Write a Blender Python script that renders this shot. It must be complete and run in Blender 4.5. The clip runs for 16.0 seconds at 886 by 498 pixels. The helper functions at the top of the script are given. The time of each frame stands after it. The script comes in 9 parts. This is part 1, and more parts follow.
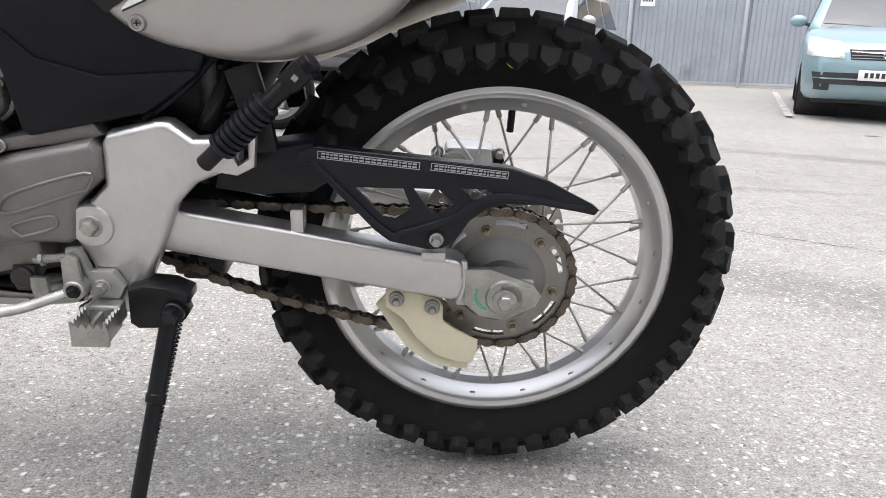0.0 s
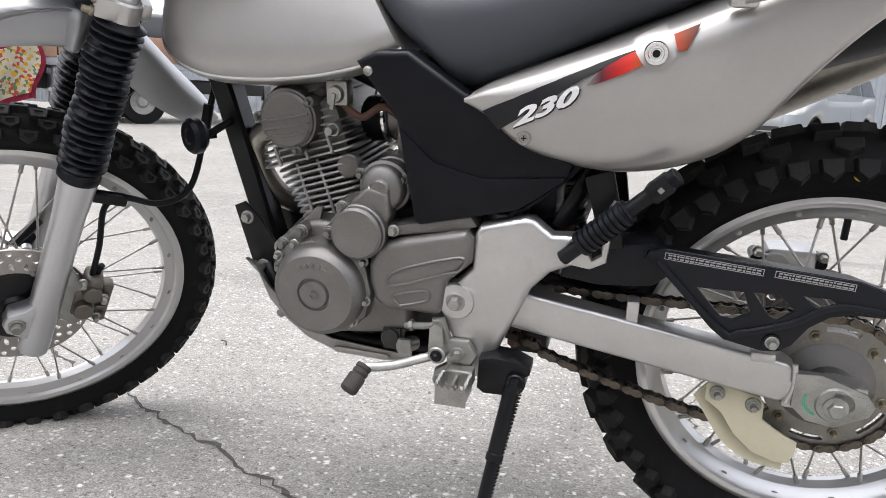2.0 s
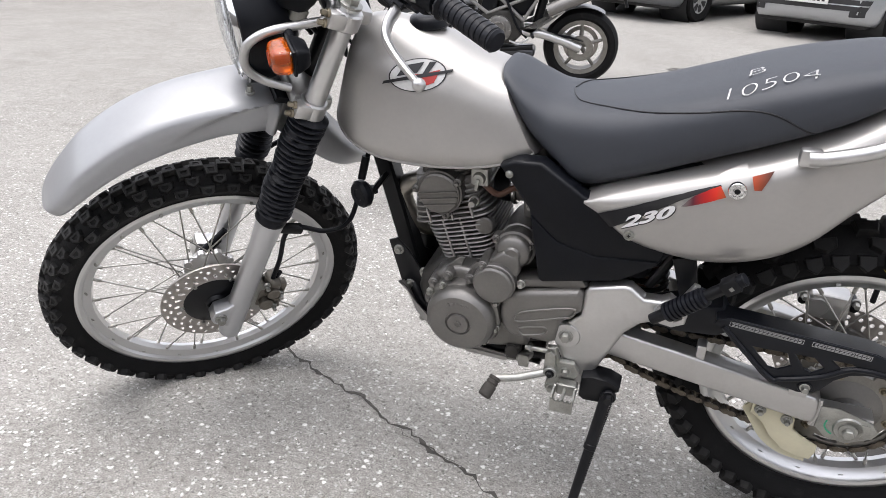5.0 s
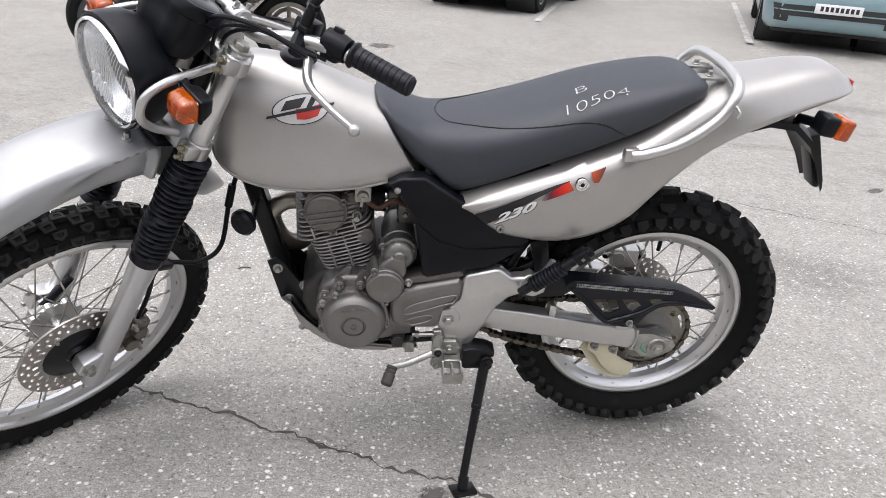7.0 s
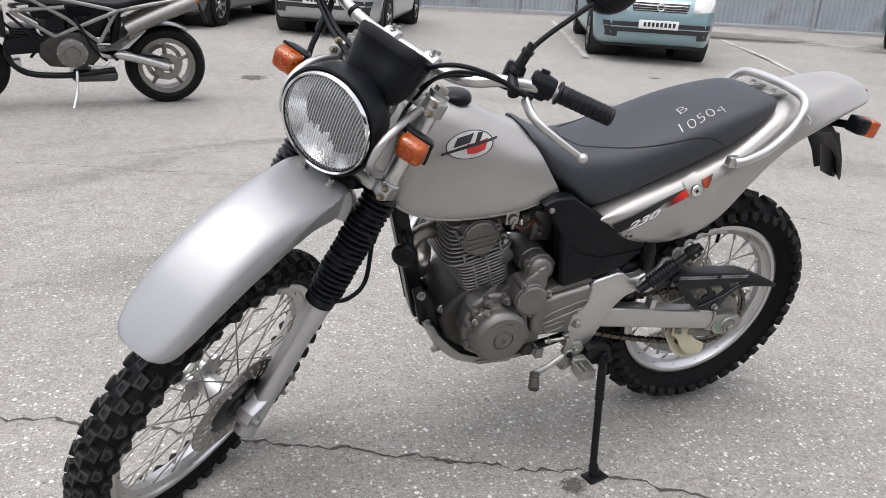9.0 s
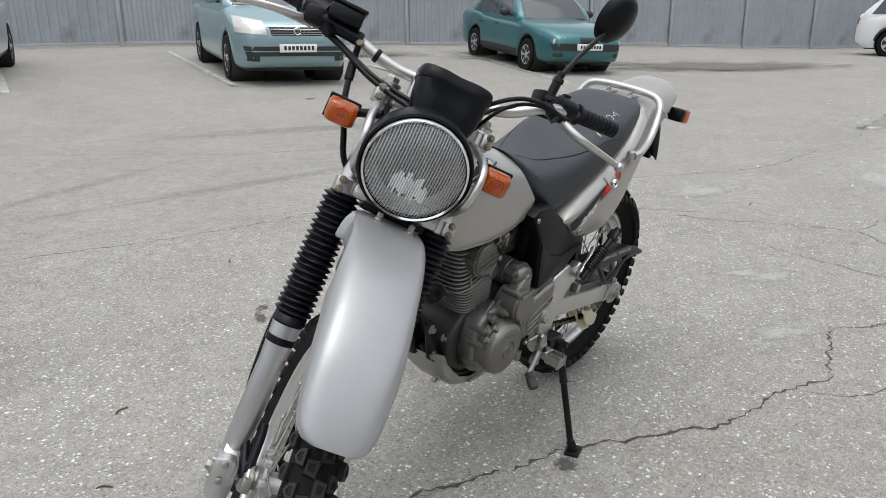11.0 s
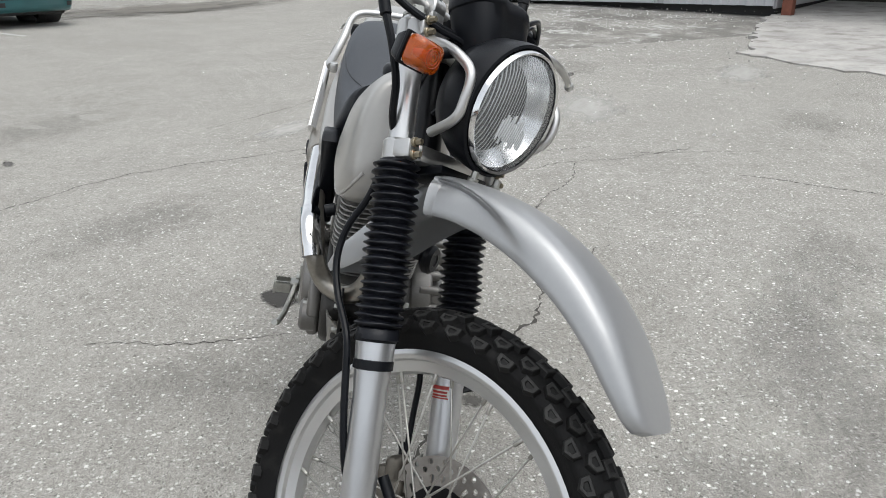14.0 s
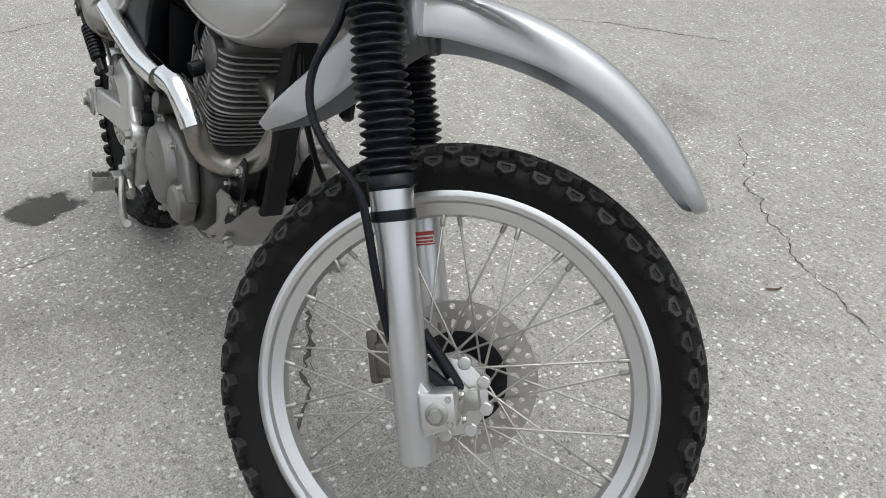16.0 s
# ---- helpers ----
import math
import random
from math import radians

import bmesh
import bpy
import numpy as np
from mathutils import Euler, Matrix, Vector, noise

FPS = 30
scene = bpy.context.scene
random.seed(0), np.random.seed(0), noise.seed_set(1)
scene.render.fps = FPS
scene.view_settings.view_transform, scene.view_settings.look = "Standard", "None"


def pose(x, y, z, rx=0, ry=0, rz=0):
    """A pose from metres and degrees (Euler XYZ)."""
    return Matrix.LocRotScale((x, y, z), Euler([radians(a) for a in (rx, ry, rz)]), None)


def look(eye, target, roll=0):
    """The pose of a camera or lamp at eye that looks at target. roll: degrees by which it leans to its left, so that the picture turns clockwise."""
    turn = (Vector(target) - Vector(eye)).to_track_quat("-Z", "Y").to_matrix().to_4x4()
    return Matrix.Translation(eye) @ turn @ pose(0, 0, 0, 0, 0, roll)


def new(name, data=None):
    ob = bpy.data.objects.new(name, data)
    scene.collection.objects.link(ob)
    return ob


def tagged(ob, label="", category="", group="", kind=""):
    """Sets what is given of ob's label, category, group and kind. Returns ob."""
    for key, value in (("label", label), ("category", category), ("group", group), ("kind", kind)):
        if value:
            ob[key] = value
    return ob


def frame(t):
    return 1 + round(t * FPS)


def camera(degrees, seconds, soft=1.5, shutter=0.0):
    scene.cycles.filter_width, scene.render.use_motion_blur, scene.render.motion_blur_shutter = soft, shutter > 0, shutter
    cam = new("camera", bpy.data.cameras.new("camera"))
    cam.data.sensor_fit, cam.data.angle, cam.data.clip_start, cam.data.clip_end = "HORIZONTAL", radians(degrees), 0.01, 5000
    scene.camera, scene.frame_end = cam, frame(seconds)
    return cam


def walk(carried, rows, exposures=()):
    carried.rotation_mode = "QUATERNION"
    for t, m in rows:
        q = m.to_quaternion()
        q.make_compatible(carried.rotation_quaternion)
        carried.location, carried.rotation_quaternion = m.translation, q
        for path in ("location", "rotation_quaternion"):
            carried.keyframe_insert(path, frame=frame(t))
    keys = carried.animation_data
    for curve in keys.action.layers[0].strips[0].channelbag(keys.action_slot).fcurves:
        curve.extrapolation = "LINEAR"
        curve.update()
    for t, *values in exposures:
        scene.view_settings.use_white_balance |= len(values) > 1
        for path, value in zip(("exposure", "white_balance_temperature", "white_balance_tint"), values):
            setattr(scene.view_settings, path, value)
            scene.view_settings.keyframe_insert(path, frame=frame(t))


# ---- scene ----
from mathutils.bvhtree import BVHTree

cam = camera(62.71, 16.0, soft=0.6)
# seconds, eye (m), yaw, pitch and roll (degrees)
PATH = [
    (0, 0.002, 0.003, 0.569, -2.74, -13.09, 2.45),
    (0.5, -0.039, -0.029, 0.571, 0.53, -11.93, 2.99),
    (1, -0.084, -0.056, 0.583, 4.79, -11.08, 3.35),
    (1.5, -0.116, -0.078, 0.604, 9.64, -10.09, 3.54),
    (2, -0.153, -0.098, 0.618, 14.00, -9.39, 3.65),
    (2.5, -0.182, -0.115, 0.619, 18.01, -9.29, 3.63),
    (3, -0.212, -0.139, 0.617, 21.80, -10.31, 3.31),
    (3.2, -0.226, -0.146, 0.619, 23.00, -11.02, 3.19),
    (5.3, -0.248, -0.364, 1.032, 14.13, -22.65, 4.52),
    (5.5, -0.280, -0.365, 1.038, 11.20, -23.19, 4.63),
    (6, -0.321, -0.383, 1.057, 3.36, -23.45, 5.01),
    (6.5, -0.438, -0.464, 1.082, -3.47, -22.89, 4.84),
    (7, -0.575, -0.518, 1.102, -7.93, -22.02, 4.23),
    (7.5, -0.715, -0.494, 1.094, -10.44, -21.41, 3.52),
    (8, -0.863, -0.454, 1.095, -12.93, -21.14, 3.11),
    (8.5, -1.042, -0.480, 1.094, -16.63, -20.40, 2.99),
    (8.7, -1.121, -0.495, 1.099, -18.51, -20.04, 2.94),
    (10.8, -1.869, -0.088, 1.123, -49.62, -17.30, 0.05),
    (11, -1.898, -0.028, 1.120, -52.10, -17.23, -0.29),
    (11.5, -1.942, 0.143, 1.130, -58.86, -17.02, -0.72),
    (12, -2.028, 0.296, 1.139, -65.62, -17.15, -1.03),
    (12.5, -2.087, 0.444, 1.133, -72.45, -17.85, -1.20),
    (13, -2.070, 0.626, 1.108, -79.44, -18.91, -1.31),
    (13.5, -2.044, 0.777, 1.094, -86.67, -20.16, -1.38),
    (14, -2.007, 0.935, 1.099, -94.32, -22.03, -1.67),
    (14.5, -1.941, 1.058, 1.072, -102.15, -24.55, -1.78),
    (15, -1.816, 1.161, 1.046, -109.94, -27.33, -1.76),
    (15.5, -1.788, 1.265, 1.024, -117.39, -30.14, -0.94),
    (16, -1.804, 1.361, 1.013, -123.63, -32.08, 0.21),
]
walk(cam, [(t, pose(x, y, z, 90 + pitch, 0, yaw) @ pose(0, 0, 0, 0, 0, roll)) for t, x, y, z, yaw, pitch, roll in PATH], exposures=[(0, 1.52, 6420, 13), (3, 1.46, 6420, 13), (7, 1.22, 6450, 14), (8.5, 1.13, 6450, 14), (11, 0.77, 6450, 8.5), (16, 0.85, 6420, 7.5)])

# ---- world and light ----
world = bpy.data.worlds.new("overcast")
scene.world = world
world.use_nodes = True
_nt = world.node_tree
_sky = _nt.nodes.new("ShaderNodeTexSky")
_sky.sky_type = "NISHITA"
_sky.sun_disc = False
_sky.sun_elevation, _sky.sun_rotation = radians(76), radians(222)
_sky.dust_density, _sky.air_density = 3.0, 1.0
_hsv = _nt.nodes.new("ShaderNodeHueSaturation")
_hsv.inputs["Saturation"].default_value = 0.20
_nt.links.new(_sky.outputs[0], _hsv.inputs["Color"])
_nt.links.new(_hsv.outputs[0], _nt.nodes["Background"].inputs[0])
_nt.nodes["Background"].inputs[1].default_value = 0.150
_sun = bpy.data.lights.new("sun", "SUN")
_sun.energy, _sun.angle, _sun.color = 0.5, radians(75), (1.0, 0.985, 0.965)
new("sun", _sun).matrix_world = look((-1.2, -0.2, 10), (0, 0, 0))

# ---- materials ----
def material(name, base, rough=0.5, metal=0.0, vary=0.15, scale=20.0, bump=0.0, bump_scale=200.0, coat=0.0, spec=0.5, rand=0.0, grime=None):
    """A surface with colour variation at two scales and fine relief."""
    m = bpy.data.materials.new(name)
    m.use_nodes = True
    nt = m.node_tree
    b = nt.nodes["Principled BSDF"]
    n1 = nt.nodes.new("ShaderNodeTexNoise")
    n1.inputs["Scale"].default_value, n1.inputs["Detail"].default_value = scale, 6
    n2 = nt.nodes.new("ShaderNodeTexNoise")
    n2.inputs["Scale"].default_value, n2.inputs["Detail"].default_value = scale * 9, 3
    co = nt.nodes.new("ShaderNodeTexCoord")
    for n in (n1, n2):
        nt.links.new(co.outputs["Object"], n.inputs["Vector"])
    mx = nt.nodes.new("ShaderNodeMath")
    mx.operation = "MULTIPLY_ADD"
    nt.links.new(n2.outputs[0], mx.inputs[0])
    mx.inputs[1].default_value = 0.4
    nt.links.new(n1.outputs[0], mx.inputs[2])
    ramp = nt.nodes.new("ShaderNodeValToRGB")
    ramp.color_ramp.elements[0].position, ramp.color_ramp.elements[1].position = 0.4, 1.0
    lo = [max(0.0, c * (1 - vary)) for c in base]
    hi = [min(1.0, c * (1 + vary)) for c in base]
    ramp.color_ramp.elements[0].color, ramp.color_ramp.elements[1].color = (*lo, 1), (*hi, 1)
    nt.links.new(mx.outputs[0], ramp.inputs[0])
    col = ramp.outputs[0]
    if grime:
        n3 = nt.nodes.new("ShaderNodeTexNoise")
        n3.inputs["Scale"].default_value, n3.inputs["Detail"].default_value = grime[1], 8
        nt.links.new(co.outputs["Object"], n3.inputs["Vector"])
        r3 = nt.nodes.new("ShaderNodeValToRGB")
        r3.color_ramp.elements[0].position, r3.color_ramp.elements[1].position = grime[2], grime[3]
        nt.links.new(n3.outputs[0], r3.inputs[0])
        mix = nt.nodes.new("ShaderNodeMix")
        mix.data_type = "RGBA"
        nt.links.new(r3.outputs[0], mix.inputs[0])
        nt.links.new(col, mix.inputs[6])
        mix.inputs[7].default_value = (*grime[0], 1)
        col = mix.outputs[2]
    if rand:
        oi = nt.nodes.new("ShaderNodeObjectInfo")
        hs = nt.nodes.new("ShaderNodeHueSaturation")
        mr = nt.nodes.new("ShaderNodeMapRange")
        mr.inputs[3].default_value, mr.inputs[4].default_value = 1 - rand, 1 + rand
        nt.links.new(oi.outputs["Random"], mr.inputs[0])
        nt.links.new(mr.outputs[0], hs.inputs["Value"])
        nt.links.new(col, hs.inputs["Color"])
        col = hs.outputs[0]
    nt.links.new(col, b.inputs["Base Color"])
    b.inputs["Roughness"].default_value = rough
    rr = nt.nodes.new("ShaderNodeMapRange")
    rr.inputs[3].default_value, rr.inputs[4].default_value = max(0.02, rough - 0.05), min(1, rough + 0.05)
    nt.links.new(n1.outputs[0], rr.inputs[0])
    nt.links.new(rr.outputs[0], b.inputs["Roughness"])
    b.inputs["Metallic"].default_value = metal
    b.inputs["Specular IOR Level"].default_value = spec
    b.inputs["Coat Weight"].default_value = coat
    b.inputs["Coat Roughness"].default_value = 0.06
    if bump:
        nb = nt.nodes.new("ShaderNodeTexNoise")
        nb.inputs["Scale"].default_value, nb.inputs["Detail"].default_value = bump_scale, 4
        nt.links.new(co.outputs["Object"], nb.inputs["Vector"])
        bp = nt.nodes.new("ShaderNodeBump")
        bp.inputs["Strength"].default_value, bp.inputs["Distance"].default_value = bump, 0.002
        nt.links.new(nb.outputs[0], bp.inputs["Height"])
        nt.links.new(bp.outputs[0], b.inputs["Normal"])
    return m


SILVER = material("silver_paint", (0.40, 0.388, 0.370), 0.36, 0.62, 0.06, 14, 0.03, 900, coat=0.22)
ALLOY = material("brushed_alloy", (0.56, 0.555, 0.545), 0.34, 0.90, 0.08, 18, 0.10, 500, grime=((0.36, 0.35, 0.33), 14, 0.66, 0.92))
POLISHED = material("polished_alloy", (0.56, 0.565, 0.58), 0.34, 0.95, 0.04, 8)
RIM_ALLOY = material("rim_alloy", (0.62, 0.62, 0.62), 0.31, 0.93, 0.03, 6)
GUARD_SILVER = material("silver_plastic", (0.335, 0.34, 0.347), 0.34, 0.45, 0.05, 14, 0.02, 900, coat=0.18)
CAST = material("cast_alloy_grey", (0.205, 0.198, 0.188), 0.42, 0.78, 0.12, 25, 0.25, 700)
ENGINE_GREY = material("engine_paint", (0.150, 0.144, 0.135), 0.42, 0.72, 0.16, 22, 0.25, 800)
FIN_ALLOY = material("fin_alloy", (0.285, 0.280, 0.270), 0.48, 0.70, 0.14, 26, 0.2, 700)
SKID_ALLOY = material("skid_alloy", (0.40, 0.39, 0.375), 0.46, 0.80, 0.14, 14, 0.2, 300, grime=((0.19, 0.18, 0.165), 9, 0.58, 0.85))
DARK_CASE = material("dark_crankcase", (0.055, 0.053, 0.050), 0.46, 0.6, 0.25, 22, 0.3, 700)
STEEL = material("zinc_steel", (0.36, 0.36, 0.335), 0.40, 0.88, 0.28, 40, 0.08, 600)
CHROME = material("chrome", (0.75, 0.75, 0.75), 0.1, 1.0, 0.05, 30)
BLACK_PLASTIC = material("black_plastic", (0.0040, 0.0047, 0.0068), 0.36, 0.0, 0.2, 30, 0.12, 900, spec=0.20)
BLACK_GUARD = material("black_guard_plastic", (0.0058, 0.0068, 0.0098), 0.36, 0.0, 0.2, 30, 0.06, 900, spec=0.28)
BLACK_PAINT = material("black_frame_paint", (0.0065, 0.0068, 0.0080), 0.30, 0.0, 0.25, 30, 0.05, 500, spec=0.26)
RUBBER = material("tyre_rubber", (0.0052, 0.0051, 0.0054), 0.72, 0.0, 0.3, 30, 0.25, 350, spec=0.20, grime=((0.026, 0.025, 0.023), 26, 0.60, 0.95))
KNOB_RUBBER = material("tread_rubber", (0.0105, 0.0103, 0.0103), 0.66, 0.0, 0.35, 40, 0.3, 300, spec=0.22, rand=0.3, grime=((0.045, 0.042, 0.037), 45, 0.56, 0.92))
KNOB_WORN = material("worn_tread_face", (0.021, 0.0207, 0.0203), 0.70, 0.0, 0.45, 60, 0.35, 300, spec=0.34, rand=0.45, grime=((0.026, 0.025, 0.023), 60, 0.55, 0.85))
BOOT = material("boot_rubber", (0.0060, 0.0068, 0.0100), 0.40, 0.0, 0.25, 40, 0.12, 500, spec=0.28)
SEAT_VINYL = material("seat_vinyl", (0.028, 0.032, 0.040), 0.50, 0.0, 0.10, 20, 0.25, 1400)
CHAIN_DARK = material("oily_link", (0.035, 0.030, 0.026), 0.42, 0.7, 0.4, 60, 0.2, 400)
CHAIN = material("chain_steel", (0.125, 0.108, 0.088), 0.38, 0.88, 0.45, 60, 0.2, 400)
SPROCKET = material("sprocket_steel", (0.25, 0.24, 0.22), 0.42, 0.8, 0.2, 30, 0.1, 500)
DISC = material("brake_disc_steel", (0.38, 0.355, 0.33), 0.34, 0.9, 0.2, 18, 0.1, 300)
COPPER = material("rusty_bush", (0.09, 0.042, 0.026), 0.6, 0.2, 0.3, 40, 0.1)
NYLON = material("cream_nylon", (0.62, 0.58, 0.42), 0.5, 0.0, 0.08, 20, 0.05, 300)
EXHAUST = material("exhaust_steel", (0.30, 0.282, 0.252), 0.34, 0.85, 0.28, 16, 0.1, 300)
ORANGE = material("orange_lens", (0.92, 0.165, 0.004), 0.08, 0.0, 0.2, 30, 0.2, 160, coat=0.3)
ORANGE.node_tree.nodes["Principled BSDF"].inputs["Transmission Weight"].default_value = 0.72
SIGNAL_CORE = material("signal_reflector", (0.50, 0.47, 0.43), 0.3, 0.6, 0.2, 40)
DEEP_ORANGE = material("deep_orange_lens", (0.34, 0.040, 0.001), 0.15, 0.0, 0.1, 60, coat=0.3)
RED = material("red_lens", (0.5, 0.02, 0.02), 0.18, 0.0, 0.1, 60, 0.1, 300, coat=0.6)
GOLD = material("gold_zinc", (0.29, 0.255, 0.19), 0.4, 0.85, 0.3, 60)
SPOKE = material("spoke_steel", (0.42, 0.41, 0.38), 0.38, 0.85, 0.2, 60)
CHALK = material("chalk", (0.50, 0.50, 0.49), 0.9, 0.0, 0.3, 90, 0.3, 300)
WHITE_INK = material("white_ink", (0.75, 0.75, 0.75), 0.6, 0.0, 0.1, 60)
DECAL_BLACK = material("decal_black", (0.015, 0.015, 0.017), 0.3, 0.0, 0.1, 60)
DECAL_RED = material("decal_red", (0.42, 0.035, 0.028), 0.3, 0.0, 0.15, 30)
DECAL_GREY = material("decal_grey", (0.34, 0.34, 0.34), 0.35, 0.2, 0.1, 60)

# ---- mesh tools ----
def part(name, bm, mat, parent=None, label="", m=None, smooth=35.0, data=None):
    """Links a bmesh as one mesh object under a thing or a part."""
    if data is None:
        if m is not None:
            bm.transform(m)
        bmesh.ops.recalc_face_normals(bm, faces=bm.faces)
        data = bpy.data.meshes.new(name)
        if smooth:
            for f in bm.faces:
                f.smooth = True
            lim = math.radians(smooth)
            for e in bm.edges:
                if len(e.link_faces) == 2 and e.calc_face_angle(0.0) > lim:
                    e.smooth = False
        bm.to_mesh(data)
        bm.free()
        data.materials.append(mat)
    ob = new(name, data)
    if parent is not None:
        ob.parent = parent
    if label:
        ob["label"] = label
    return ob


def spline(pts, n=6, closed=False):
    """Catmull-Rom through the points."""
    P = [Vector(p) for p in pts]
    out = []
    k = len(P)
    segs = k if closed else k - 1
    for i in range(segs):
        a, b = P[i], P[(i + 1) % k]
        p = P[i - 1] if (closed or i > 0) else a + (a - b)
        q = P[(i + 2) % k] if (closed or i + 2 < k) else b + (b - a)
        for j in range(n):
            t = j / n
            out.append(0.5 * ((2 * a) + (b - p) * t + (2 * p - 5 * a + 4 * b - q) * t * t + (3 * a - p - 3 * b + q) * t ** 3))
    if not closed:
        out.append(P[-1])
    return out


def sweep(pts, r, n=10, smooth_n=6, radii=None, caps=True, flat=1.0, bm=None):
    """A tube along a smooth line; radii may vary along it."""
    P = spline(pts, smooth_n) if smooth_n > 1 else [Vector(p) for p in pts]
    bm = bm or bmesh.new()
    k = len(P)
    up = Vector((0, 0, 1))
    d0 = (P[1] - P[0]).normalized()
    nrm = d0.orthogonal().normalized()
    rings = []
    for i, p in enumerate(P):
        d = (P[min(i + 1, k - 1)] - P[max(i - 1, 0)]).normalized()
        nrm = (nrm - d * nrm.dot(d)).normalized()
        b = d.cross(nrm)
        rr = r
        if radii:
            f = i / (k - 1) * (len(radii) - 1)
            j = min(int(f), len(radii) - 2)
            rr = radii[j] * (1 - f + j) + radii[j + 1] * (f - j)
        rings.append([bm.verts.new(p + nrm * rr * math.cos(2 * math.pi * a / n) + b * rr * flat * math.sin(2 * math.pi * a / n)) for a in range(n)])
    for i in range(k - 1):
        for a in range(n):
            bm.faces.new((rings[i][a], rings[i][(a + 1) % n], rings[i + 1][(a + 1) % n], rings[i + 1][a]))
    if caps:
        bm.faces.new(rings[0][::-1])
        bm.faces.new(rings[-1])
    return bm


def loft(rings, closed_ends=True, bm=None, ring_closed=True):
    """A skin over rings of equal length."""
    bm = bm or bmesh.new()
    V = [[bm.verts.new(p) for p in ring] for ring in rings]
    n = len(V[0])
    for i in range(len(V) - 1):
        for a in range(n if ring_closed else n - 1):
            bm.faces.new((V[i][a], V[i][(a + 1) % n], V[i + 1][(a + 1) % n], V[i + 1][a]))
    if closed_ends:
        bm.faces.new(V[0][::-1])
        bm.faces.new(V[-1])
    return bm


def revolve(profile, n=48, axis="y", bm=None, closed=False, a0=0.0, a1=2 * math.pi, caps=True):
    """Turns (radius, offset) pairs round an axis through the origin."""
    bm = bm or bmesh.new()
    full = abs(a1 - a0 - 2 * math.pi) < 1e-6
    cols = n if full else n + 1
    R = []
    for i in range(cols):
        a = a0 + (a1 - a0) * i / n
        c, s = math.cos(a), math.sin(a)
        ring = []
        for r, o in profile:
            p = {"y": (r * c, o, r * s), "x": (o, r * c, r * s), "z": (r * c, r * s, o)}[axis]
            ring.append(bm.verts.new(p))
        R.append(ring)
    k = len(profile)
    for i in range(n):
        A, B = R[i], R[(i + 1) % cols]
        for j in range(k if closed else k - 1):
            bm.faces.new((A[j], A[(j + 1) % k], B[(j + 1) % k], B[j]))
    if not closed and caps:
        for j, rev in ((0, True), (k - 1, False)):
            if profile[j][0] > 1e-6:
                if full:
                    ring = [R[i][j] for i in range(n)]
                    bm.faces.new(ring[::-1] if rev else ring)
    bmesh.ops.remove_doubles(bm, verts=bm.verts, dist=1e-6)
    return bm


def frame_to(p0, p1):
    """The pose whose y axis runs from p0 to p1."""
    p0, p1 = Vector(p0), Vector(p1)
    q = (p1 - p0).to_track_quat("Y", "Z")
    return Matrix.Translation(p0) @ q.to_matrix().to_4x4()


def rod(p0, p1, r, n=14, r1=None, ch=0.12, bm=None):
    """A round bar with chamfered ends."""
    L = (Vector(p1) - Vector(p0)).length
    r1 = r if r1 is None else r1
    c = min(ch * min(r, r1), L * 0.3)
    b = revolve([(r - c, 0), (r, c), (r1, L - c), (r1 - c, L)], n)
    b.transform(frame_to(p0, p1))
    return join(bm, b)


def join(bm, b):
    if bm is None:
        return b
    me = bpy.data.meshes.new("t")
    b.to_mesh(me)
    b.free()
    bm.from_mesh(me)
    bpy.data.meshes.remove(me)
    return bm


def hexbolt(p0, p1, r, washer=True):
    """A hexagon head on a washer, from p0 outwards to p1."""
    L = (Vector(p1) - Vector(p0)).length
    r *= 0.82
    b = revolve([(r * 1.0, L * 0.3), (r, L * 0.85), (r * 0.85, L)], 6)
    if washer:
        b = join(b, revolve([(r * 1.45, 0), (r * 1.45, L * 0.25), (r * 1.3, L * 0.32)], 20))
    b.transform(frame_to(p0, p1))
    return b


def box(lo, hi, bevel=0.0, seg=2, bm=None):
    b = bmesh.new()
    bmesh.ops.create_cube(b, size=1)
    for v in b.verts:
        v.co = [l + (h - l) * (c + 0.5) for l, h, c in zip(lo, hi, v.co)]
    if bevel:
        bmesh.ops.bevel(b, geom=list(b.edges), offset=bevel, segments=seg, affect="EDGES", profile=0.5)
    return join(bm, b)


